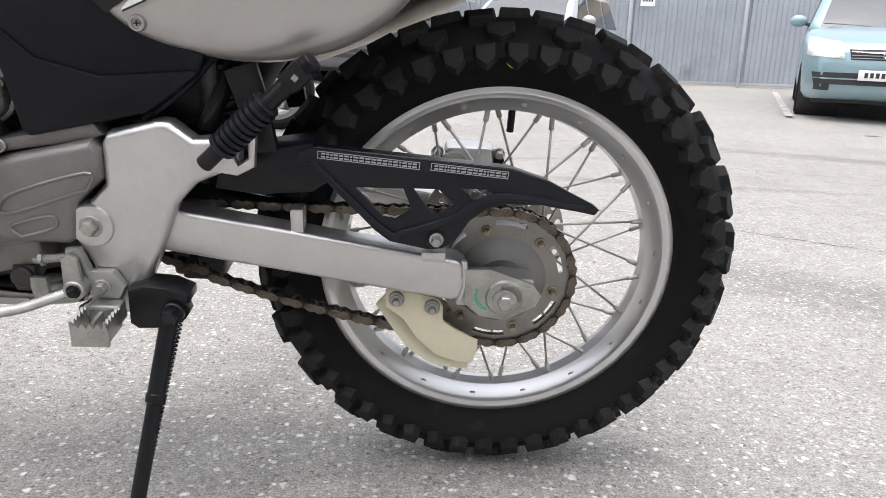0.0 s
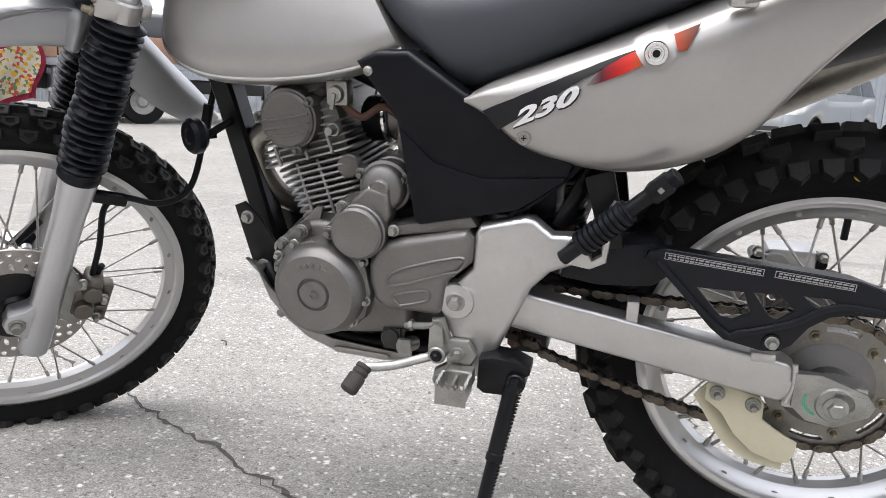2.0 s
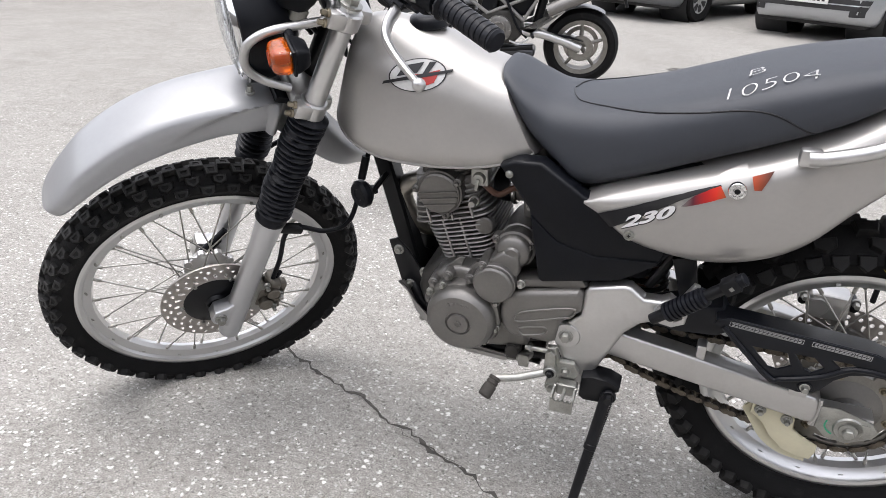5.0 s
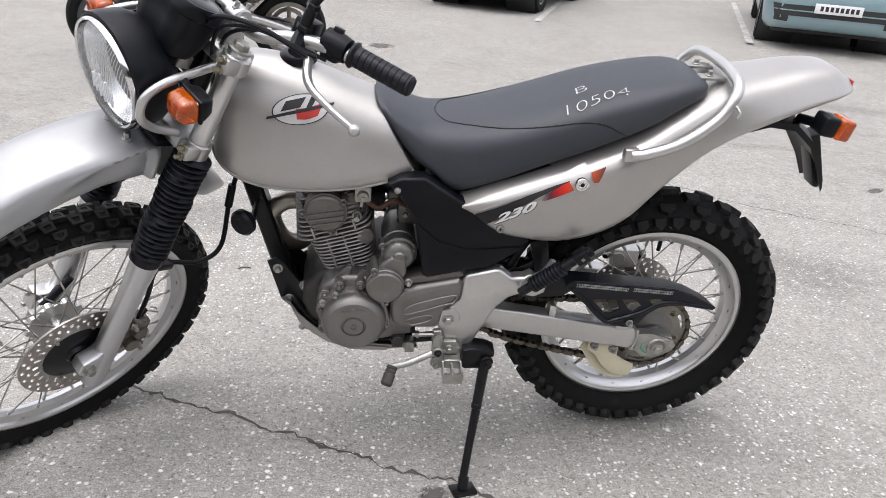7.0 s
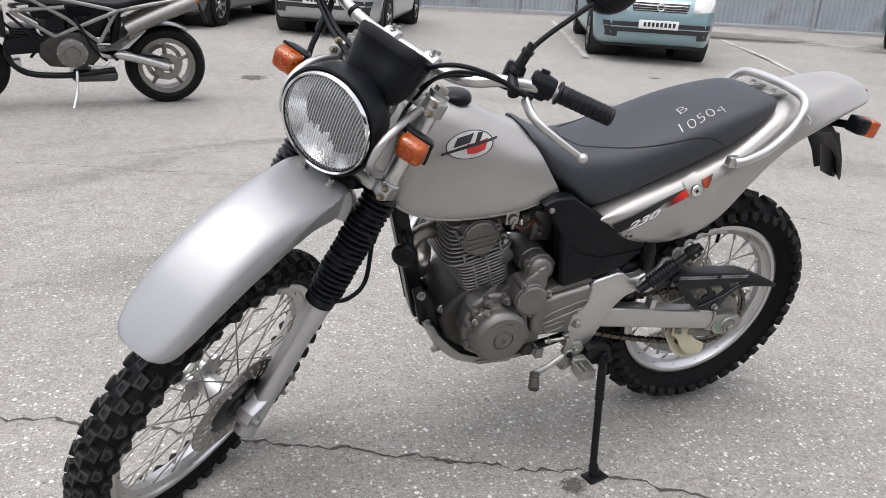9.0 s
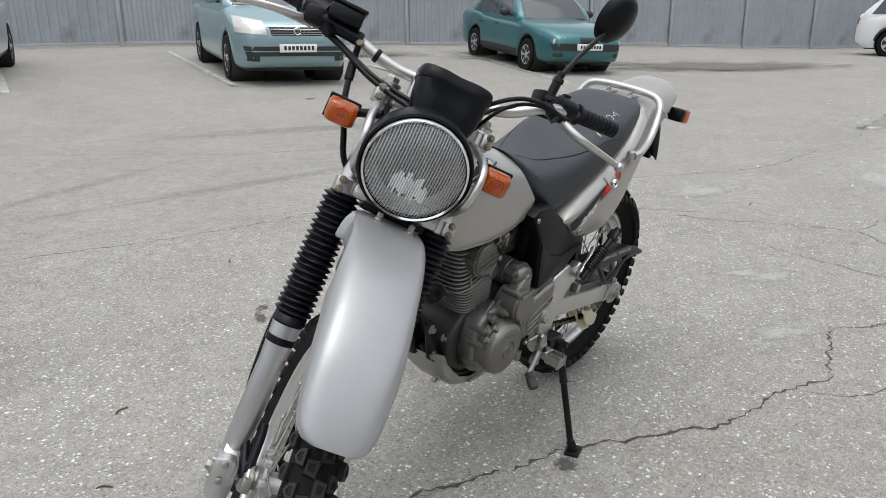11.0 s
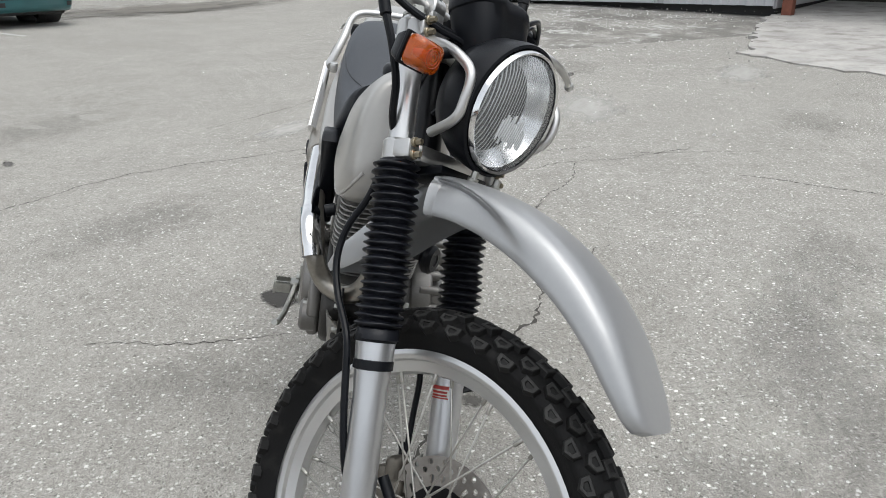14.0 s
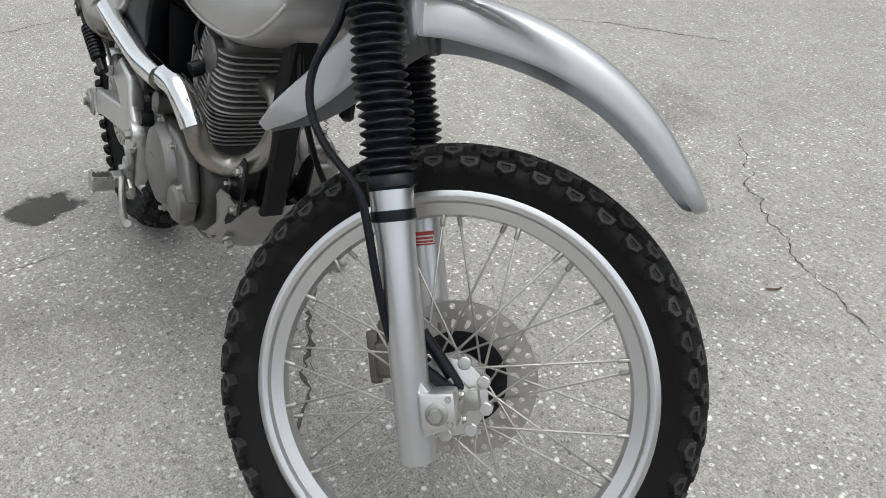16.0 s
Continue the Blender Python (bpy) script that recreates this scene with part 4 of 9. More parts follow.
# cables by the bar
for pts, r in (
    ([(0.02, -0.235, 0.845), (-0.02, -0.17, 0.845), (-0.045, -0.11, 0.825), (-0.02, -0.06, 0.78), (0.06, -0.02, 0.70), (0.11, 0.0, 0.62)], 0.0042),
    ([(0.03, -0.245, 0.850), (-0.015, -0.16, 0.838), (-0.03, -0.10, 0.80), (0.02, -0.06, 0.72), (0.10, -0.03, 0.66)], 0.0035),
    ([(0.045, 0.255, 0.806), (0.030, 0.20, 0.785), (0.010, 0.140, 0.757), (-0.010, 0.09, 0.742), (-0.030, 0.045, 0.728), (-0.02, 0.02, 0.69), (0.04, 0.02, 0.64)], 0.0048),
    ([(0.050, 0.245, 0.808), (0.036, 0.19, 0.786), (0.016, 0.135, 0.763), (0.0, 0.085, 0.752), (-0.020, 0.04, 0.740), (-0.02, 0.0, 0.70), (0.06, 0.0, 0.64)], 0.0048),
    ([(0.026, 0.176, 0.806), (0.033, 0.173, 0.781), (0.026, 0.169, 0.747), (0.014, 0.160, 0.70), (0.016, 0.140, 0.65), (0.035, 0.115, 0.60), (0.055, 0.06, 0.56)], 0.0058),
    ([(0.06, -0.24, 0.845), (0.02, -0.13, 0.822), (0.015, -0.07, 0.77), (0.07, -0.04, 0.68)], 0.0035),
):
    part("control_cable", sweep(pts, r, 8, 7), BLACK_PLASTIC, bike, m=FORK)

# --- axle clamp and cable boot on the right leg ---
clampR = part("axle_clamp", box((-0.024, 0.084, -0.018), (0.022, 0.122, 0.030), 0.005, 2), ALLOY, bike, "cast alloy axle clamp", m=FORK)
for x in (-0.016, -0.028):
    for z in (-0.010, 0.022):
        part("clamp_nut", hexbolt((x, 0.118 if x > -0.02 else 0.103, z), (x - (0.0 if x > -0.02 else 0.006), 0.127 if x > -0.02 else 0.103, z + 0.0005), 0.0055), STEEL, clampR, m=FORK)
part("axle_end", hexbolt((0, 0.121, 0.004), (0, 0.134, 0.004), 0.0125), STEEL, clampR, m=FORK)
part("cable_boot", sweep([(0.045, 0.098, 0.085), (0.025, 0.082, 0.055), (-0.006, 0.068, 0.018), (-0.016, 0.062, 0.004)], 0.010, 12, 5, radii=[0.006, 0.009, 0.011, 0.010]), BLACK_PLASTIC, bike, "black rubber cable boot", m=FORK)


# --- tank, seat, tail ---
def skin(table, n=4, pts=32, e=2.6, eb=None):
    """A loft through rows (x, z bottom, z top, half width, lean, width at top, width at bottom), rounded between rows."""
    cols = [[p.x for p in spline([(v, 0, 0) for v in col], n)] for col in zip(*table)]
    return loft([ring_section(x, zb, zt, w, pts, e, s, None, wt, wb, eb) for x, zb, zt, w, s, wt, wb in zip(*cols)])


TANK = [
    (-0.944, 0.790, 0.880, 0.042, 0.25, 0.8, 1.0), (-0.937, 0.746, 0.920, 0.086, 0.22, 0.7, 0.95), (-0.910, 0.710, 0.930, 0.120, 0.12, 0.56, 0.92),
    (-0.862, 0.690, 0.932, 0.137, 0.0, 0.50, 0.92), (-0.790, 0.689, 0.923, 0.144, -0.16, 0.50, 0.94), (-0.715, 0.701, 0.905, 0.144, -0.36, 0.55, 0.95),
    (-0.650, 0.722, 0.882, 0.135, -0.55, 0.60, 0.96), (-0.612, 0.742, 0.868, 0.124, -0.63, 0.64, 0.97)]
tank_skin = skin(TANK, 5, 48, 2.5, 5.5)
for v in tank_skin.verts:
    v.co.y *= 0.84 if v.co.y > 0 else 1.0
tank = part("fuel_tank", tank_skin, SILVER, bike, "metallic silver steel fuel tank", smooth=50)
# seam flange round the bottom of the tank
_cols = [[p.x for p in spline([(v, 0, 0) for v in col], 5)] for col in zip(*TANK)]
flange = [ring_section(x, zb, zt, w, 48, 2.5, s, None, wt, wb, 5.5) for x, zb, zt, w, s, wt, wb in zip(*_cols)]
for s in (-1, 1):
    part("tank_seam", sweep([Vector((r[42 if s > 0 else 30].x, r[42 if s > 0 else 30].y * (0.84 if s > 0 else 1.0), r[42 if s > 0 else 30].z)) for r in flange[3:]], 0.0032, 8, 1), SILVER, tank)
part("fuel_cap", revolve([(0.0, 0.009), (0.026, 0.009), (0.032, 0.006), (0.0355, 0.000), (0.036, -0.010), (0.032, -0.014)], 32, "z"), BLACK_PLASTIC, tank, "black fuel cap", m=pose(-0.800, 0, 0.926, 0, -4, 0))

SEAT = [
    (-0.622, 0.775, 0.872, 0.092, -0.63, 0.8, 1.0), (-0.600, 0.752, 0.868, 0.112, -0.62, 0.75, 1.0), (-0.560, 0.722, 0.848, 0.126, -0.58, 0.74, 1.0), (-0.515, 0.696, 0.832, 0.134, -0.42, 0.78, 0.98),
    (-0.425, 0.724, 0.843, 0.139, -0.25, 0.84, 0.98), (-0.325, 0.766, 0.876, 0.141, -0.12, 0.86, 0.98), (-0.225, 0.806, 0.912, 0.139, -0.02, 0.86, 0.97), (-0.135, 0.846, 0.935, 0.130, 0.05, 0.86, 0.95),
    (-0.070, 0.886, 0.945, 0.112, 0.10, 0.86, 0.95), (-0.030, 0.905, 0.940, 0.088, 0.12, 0.85, 0.95), (-0.012, 0.915, 0.930, 0.060, 0.12, 0.8, 0.9)]
seat = part("seat", skin(SEAT, 5, 44, 3.4), SEAT_VINYL, bike, "long black vinyl seat", smooth=55)
TAIL = [
    (-0.482, 0.690, 0.698, 0.146, 0, 1, 1), (-0.452, 0.671, 0.716, 0.152, 0, 1, 1), (-0.410, 0.636, 0.735, 0.156, 0, 1, 1), (-0.355, 0.616, 0.757, 0.157, 0, 1, 0.98), (-0.280, 0.610, 0.786, 0.158, 0, 1, 0.98),
    (-0.205, 0.626, 0.817, 0.156, 0, 1, 0.97), (-0.145, 0.662, 0.845, 0.150, 0, 0.98, 0.97), (-0.088, 0.732, 0.880, 0.140, 0, 0.95, 1.0), (-0.030, 0.793, 0.912, 0.127, 0, 0.9, 1.05), (0.03, 0.836, 0.935, 0.115, 0, 0.80, 1.1),
    (0.10, 0.868, 0.950, 0.102, 0, 0.72, 1.15), (0.18, 0.900, 0.968, 0.088, 0, 0.66, 1.18), (0.245, 0.922, 0.972, 0.072, -0.2, 0.62, 1.2), (0.285, 0.930, 0.956, 0.045, -0.4, 0.7, 1.2)]
tail = part("tail_fairing", skin(TAIL, 5, 60, 4.2, 6.5), SILVER, bike, "silver side panel and tail fairing", smooth=50)
bpy.context.view_layer.update()


def land(ob, p, d, off):
    """The place where a ray from p along d meets ob, raised by off."""
    hit, loc_, nrm, _ = ob.ray_cast(Vector(p), Vector(d))
    return loc_ + nrm * off if hit else None


def strip_on(name, ob, low, high, mat, parent, n=24, k=4, off=0.0020, label=""):
    """A thin band on the left flank between two side-view lines."""
    bm = bmesh.new()
    A, B = spline([(x, 0, z) for x, z in low], 8), spline([(x, 0, z) for x, z in high], 8)
    grid = []
    for i in range(n + 1):
        a, b = A[round(i / n * (len(A) - 1))], B[round(i / n * (len(B) - 1))]
        row = []
        for j in range(k + 1):
            p = a.lerp(b, j / k)
            q = land(ob, (p.x, -1, p.z), (0, 1, 0), off)
            row.append(bm.verts.new(q if q else (p.x, -0.15, p.z)))
        grid.append(row)
    for i in range(n):
        for j in range(k):
            bm.faces.new((grid[i][j], grid[i + 1][j], grid[i + 1][j + 1], grid[i][j + 1]))
    return part(name, bm, mat, parent, label, smooth=60)


def letters(txt, size, shear=0.0, bold=0.0, align="CENTER"):
    """The letters as a flat mesh in the x-y plane."""
    cu = bpy.data.curves.new("t", "FONT")
    cu.body, cu.size, cu.shear, cu.offset, cu.align_x, cu.align_y = txt, size, shear, bold, align, "CENTER"
    cu.resolution_u = 3
    ob = new("t", cu)
    bpy.context.view_layer.update()
    me = bpy.data.meshes.new_from_object(ob)
    bm = bmesh.new()
    bm.from_mesh(me)
    bpy.data.objects.remove(ob)
    bpy.data.curves.remove(cu)
    bpy.data.meshes.remove(me)
    return bm


def letters_on(name, ob, txt, size, centre, angle, mat, parent, shear=0.0, bold=0.0, off=0.002, stretch=1.0, flip=1, label=""):
    """Letters laid on the left flank of ob round a side-view point."""
    bm = letters(txt, size, shear, bold)
    c, s = math.cos(math.radians(angle)), math.sin(math.radians(angle))
    for v in bm.verts:
        x, z = v.co.x * stretch, v.co.y
        px, pz = centre[0] + x * c - z * s, centre[1] + x * s + z * c
        q = land(ob, (px, -1, pz), (0, 1, 0), off)
        v.co = q if q else Vector((px, -0.157, pz))
    return part(name, bm, mat, parent, label, smooth=0)


# side panel graphics
BADGE_SILVER = material("badge_silver", (0.55, 0.55, 0.54), 0.35, 0.3, 0.15, 30)
def flash_material(name, x0, x1, stops):
    """A printed fade along the machine from x0 to x1."""
    m = material(name, stops[0], 0.38, 0.0, 0.1, 60, spec=0.25)
    nt = m.node_tree
    co, sep, mr, rp = (nt.nodes.new("ShaderNode" + k) for k in ("TexCoord", "SeparateXYZ", "MapRange", "ValToRGB"))
    nt.links.new(co.outputs["Object"], sep.inputs[0])
    nt.links.new(sep.outputs[0], mr.inputs[0])
    mr.inputs[1].default_value, mr.inputs[2].default_value = x0, x1
    nt.links.new(mr.outputs[0], rp.inputs[0])
    el = rp.color_ramp.elements
    while len(el) < len(stops):
        el.new(0.5)
    for i, c in enumerate(stops):
        el[i].position = i / (len(stops) - 1)
        el[i].color = (*c, 1)
    nt.links.new(rp.outputs[0], nt.nodes["Principled BSDF"].inputs["Base Color"])
    return m


FLASH = flash_material("flash_fade", -0.333, -0.272, [(0.20, 0.19, 0.18), (0.09, 0.02, 0.03), (0.36, 0.016, 0.016), (0.55, 0.030, 0.016), (0.34, 0.085, 0.03)])
FLASH_END = flash_material("flash_end_fade", -0.243, -0.2145, [(0.42, 0.07, 0.025), (0.22, 0.05, 0.025), (0.05, 0.025, 0.02)])
WEDGE = flash_material("wedge_fade", -0.456, -0.281, [(0.012, 0.012, 0.014), (0.014, 0.014, 0.016), (0.03, 0.03, 0.03), (0.02, 0.02, 0.022)])
strip_on("dark_wedge", tail, [(-0.4338, 0.6624), (-0.3955, 0.6873), (-0.3375, 0.7264), (-0.281, 0.7573)], [(-0.4561, 0.6838), (-0.3792, 0.7181), (-0.3095, 0.7483), (-0.2825, 0.7591)], WEDGE, tail, n=24, k=8, off=0.0032)
letters_on("number_shadow", tail, "230", 0.0235, (-0.3830, 0.6885), 25, DECAL_BLACK, tail, 0.45, 0.0012, 0.0036, 2.2)
letters_on("number_decal", tail, "230", 0.0235, (-0.384, 0.690), 25, WHITE_INK, tail, 0.45, 0.0009, 0.0044, 2.2, label="white slanted number decal")
strip_on("red_flash", tail, [(-0.3327, 0.7191), (-0.3214, 0.722), (-0.3021, 0.7302), (-0.2723, 0.7443)], [(-0.3317, 0.7211), (-0.3181, 0.7365), (-0.2995, 0.7485), (-0.2823, 0.7578)], FLASH, tail, off=0.0034, label="red speed flash decal")
strip_on("red_flash", tail, n=16, low=[(-0.2367, 0.7611), (-0.2320, 0.7615), (-0.2270, 0.762)], high=[(-0.2422, 0.777), (-0.228, 0.7833), (-0.2145, 0.7896)], mat=FLASH_END, parent=tail, off=0.0034)
strip_on("lock_boss", tail, [(-0.2790, 0.7500), (-0.2640, 0.7400), (-0.2480, 0.7425), (-0.2376, 0.7554)], [(-0.2852, 0.7702), (-0.274, 0.7765), (-0.262, 0.7825), (-0.251, 0.7883)], SILVER, tail, off=0.0028)
for x, z, r, nm in ((-0.2594, 0.7584, 0.0138, "seat_lock_bolt"), (-0.4036, 0.6537, 0.0088, "panel_screw")):
    q = land(tail, (x, -1, z), (0, 1, 0), 0)
    b = revolve([(r, 0.002), (r, -0.003), (r * 0.9, -0.005), (r * 0.66, -0.005), (r * 0.60, -0.003), (r * 0.45, -0.003), (r * 0.4, -0.0045), (0, -0.0045)], 28)
    part("screw_recess", revolve([(0.0, -0.0052), (r * 0.30, -0.0052), (r * 0.34, -0.0040)], 20) if r > 0.01 else join(box((-0.0030, -0.0052, -0.0007), (0.0030, -0.0040, 0.0007)), box((-0.0007, -0.0052, -0.0030), (0.0007, -0.0040, 0.0030))), BLACK_PAINT, tail, m=Matrix.Translation(q + Vector((0, -0.005 if r > 0.01 else 0, 0))))
    part(nm, b, CHROME if r > 0.01 else STEEL, tail, "round steel screw head", m=Matrix.Translation(q + Vector((0, -0.005 if r > 0.01 else 0, 0))))
# tail light
b = box((0.240, -0.038, 0.928), (0.296, 0.038, 0.966), 0.008, 3)
for v in b.verts:
    f = (v.co.x - 0.240) / 0.056
    v.co.z -= 0.030 * f * (1 if v.co.z > 0.96 else 0.4)
part("tail_light", b, RED, bike, "red tail light lens")
# seat stitching seam and piping
seam = [(-0.535, 0.832), (-0.50, 0.831), (-0.42, 0.838), (-0.34, 0.853), (-0.27, 0.868), (-0.225, 0.866), (-0.17, 0.842), (-0.13, 0.835)]
for s in (-1, 1):
    pts = []
    for p in spline([(x, 0, z) for x, z in seam], 6):
        q = land(seat, (p.x, s, p.z), (0, -s, 0), 0.0)
        if q:
            pts.append(q)
    part("seat_seam", sweep(pts, 0.0016, 6, 1), BLACK_PAINT, seat)
# chalk marks on the seat
for txt, cx, cy, sz in (("B", -0.262, -0.042, 0.042), ("10504", -0.245, -0.090, 0.042)):
    bm = letters(txt, sz, 0.12, -0.0010)
    ca, sa = math.cos(math.radians(4)), math.sin(math.radians(4))
    for v in bm.verts:
        x, y = v.co.x * 1.25, v.co.y * 0.85 + 0.004 * math.sin(v.co.x * 60)
        X, Y = cx + x * ca - y * sa, cy + x * sa + y * ca
        q = land(seat, (X, Y, 2), (0, 0, -1), 0.0024)
        v.co = q if q else Vector((X, Y, 0.9))
    part("chalk_mark", bm, CHALK, seat, "white chalk marking", smooth=0)


# tank badge: an oval with slanted bars
def oval_on(name, ob, cx, cz, rx, rz, ang, mat, parent, off, inner=0.0, label=""):
    bm = bmesh.new()
    n, k = 40, 4
    ca, sa = math.cos(math.radians(ang)), math.sin(math.radians(ang))
    grid = []
    for i in range(n):
        a = 2 * math.pi * i / n
        row = []
        for j in range(k + 1):
            f = inner + (1 - inner) * j / k
            f = max(f, 0.02)
            x, z = rx * f * math.cos(a), rz * f * math.sin(a)
            px, pz = cx + x * ca - z * sa, cz + x * sa + z * ca
            q = land(ob, (px, -1, pz), (0, 1, 0), off)
            row.append(bm.verts.new(q if q else (px, -0.14, pz)))
        grid.append(row)
    for i in range(n):
        for j in range(k):
            bm.faces.new((grid[i][j], grid[(i + 1) % n][j], grid[(i + 1) % n][j + 1], grid[i][j + 1]))
    return part(name, bm, mat, parent, label, smooth=60)


BX, BZ = -0.790, 0.853
badge = oval_on("tank_badge", tank, BX, BZ, 0.050, 0.0235, 8, BADGE_SILVER, tank, 0.0012, label="oval badge with slanted black bars")
oval_on("badge_border", tank, BX, BZ, 0.052, 0.0250, 8, DECAL_BLACK, badge, 0.0014, 0.95)
strip_on("badge_red", tank, [(BX - 0.006, BZ - 0.016), (BX + 0.012, BZ - 0.015), (BX + 0.032, BZ - 0.008)], [(BX - 0.008, BZ + 0.001), (BX + 0.012, BZ + 0.004), (BX + 0.040, BZ + 0.012)], DECAL_RED, badge, 10, 3, 0.0019)
for lo, hi in (([(-0.062, -0.0195), (0.0, -0.0045), (0.060, 0.0095)], [(-0.060, -0.0145), (0.0, 0.0010), (0.061, 0.0135)]),
               ([(-0.036, -0.005), (-0.016, 0.000), (0.000, 0.004)], [(-0.026, 0.0125), (-0.008, 0.0165), (0.010, 0.0205)]),
               ([(0.008, -0.001), (0.013, 0.0005), (0.018, 0.002)], [(0.019, 0.021), (0.025, 0.0215), (0.031, 0.022)])):
    strip_on("badge_bar", tank, [(BX + x, BZ + z) for x, z in lo], [(BX + x, BZ + z) for x, z in hi], DECAL_BLACK, badge, 10, 2, 0.0025)

# --- grab rail ---
rail = [(-0.176, -0.158, 0.822), (-0.150, -0.162, 0.828), (-0.085, -0.152, 0.848), (-0.020, -0.136, 0.890), (0.008, -0.124, 0.930), (0.020, -0.100, 0.950), (0.026, -0.050, 0.956), (0.028, 0.0, 0.957)]
full = rail + [(x, -y, z) for x, y, z in reversed(rail[:-1])]
gr = part("grab_rail", sweep(full, 0.0105, 14, 5), ALLOY, bike, "bent silver tubular grab rail")
for s in (-1, 1):
    part("rail_foot", box((-0.190, 0.150 * s - 0.010, 0.808), (-0.160, 0.150 * s + 0.010, 0.834), 0.005), ALLOY, gr)
    part("rail_tab", box((-0.030, 0.035 * s - 0.014, 0.936), (0.024, 0.035 * s + 0.014, 0.942), 0.002), STEEL, gr)
    part("rail_bolt", hexbolt((-0.008, 0.035 * s, 0.941), (-0.008, 0.035 * s, 0.952), 0.007), STEEL, gr)
    part("rail_hook", sweep([(0.005, 0.128 * s, 0.925), (0.014, 0.146 * s, 0.912), (0.012, 0.150 * s, 0.902)], 0.003, 8, 4), STEEL, gr)

# --- rear mudguard extension, plate bracket, rear signals ---
b = loft([[Vector((x + 0.0, y * w, z - d)) for y, d in ((-1, 0.0), (-0.6, -0.012), (0.6, -0.012), (1, 0.0), (1, 0.014), (0.6, 0.002), (-0.6, 0.002), (-1, 0.014))] for x, z, w in ((0.06, 0.850, 0.075), (0.13, 0.870, 0.072), (0.19, 0.862, 0.066), (0.24, 0.825, 0.058), (0.285, 0.765, 0.050), (0.312, 0.715, 0.045))])
rmud = part("rear_mudguard", b, BLACK_PLASTIC, bike, "black plastic rear mudguard")
part("plate_bracket", plate([(0.255, 0.815), (0.278, 0.826), (0.328, 0.715), (0.318, 0.700), (0.308, 0.702)], -0.022, 0.022, 0.004), BLACK_PAINT, bike, "black licence plate bracket")
for s in (-1, 1):
    cy, cx, cz = -0.105 * -s, 0.232, 0.880
    b = box((0.004, -0.024, -0.021), (0.036, 0.024, 0.021), 0.007, 3)
    sig = part("turn_signal", b, ORANGE, bike, "amber rear turn signal with black housing", m=pose(cx, cy, cz, 0, 10, 0))
    b = box((-0.030, -0.023, -0.020), (0.004, 0.023, 0.020), 0.007, 3)
    part("signal_housing", b, BLACK_PLASTIC, sig, "black plastic housing", m=pose(cx, cy, cz, 0, 10, 0))
    part("signal_stem", rod((cx - 0.012, cy, cz), (cx - 0.03, cy * 0.4, cz - 0.012), 0.010, 12), BLACK_PLASTIC, sig)

# --- side covers ---
for s in (-1, 1):
    y0, y1 = (-0.144, -0.105) if s < 0 else (0.105, 0.140)
    b = plate([(-0.626, 0.735), (-0.600, 0.748), (-0.556, 0.750), (-0.482, 0.702), (-0.44, 0.69), (-0.342, 0.622), (-0.350, 0.60), (-0.408, 0.556), (-0.540, 0.524), (-0.548, 0.53), (-0.572, 0.664)], y0, y1, 0.007, 3)
    sc = part("side_cover", b, BLACK_PLASTIC, bike, "matt black plastic side cover")
    if s < 0:
        part("cover_crease", plate([(-0.567, 0.655), (-0.520, 0.612), (-0.455, 0.596), (-0.352, 0.606), (-0.352, 0.600), (-0.409, 0.558), (-0.538, 0.527), (-0.546, 0.532)], -0.1475, -0.142, 0.0030, 2), BLACK_PLASTIC, sc)
        part("cover_bolt", revolve([(0.0, -0.149), (0.0030, -0.149), (0.0040, -0.1485), (0.0062, -0.1470), (0.0066, -0.144)], 18), STEEL, sc, "small steel screw", m=pose(-0.608, 0, 0.724))

# --- frame ---
def flat_tube(name, pts, w, h, label=""):
    """A rectangular tube in the x-z plane: w along the plane, h across."""
    rings = []
    P = [Vector(p) for p in pts]
    for i, p in enumerate(P):
        t = (P[min(i + 1, len(P) - 1)] - P[max(i - 1, 0)]).normalized()
        nr = Vector((t.z, 0, -t.x))
        c = 0.25
        rings.append([p + nr * w / 2 * a + Vector((0, h / 2 * b, 0)) for a, b in ((1, 1 - c), (1 - c, 1), (-1 + c, 1), (-1, 1 - c), (-1, -1 + c), (-1 + c, -1), (1 - c, -1), (1, -1 + c))])
    return part(name, loft(rings), BLACK_PAINT, bike, label)


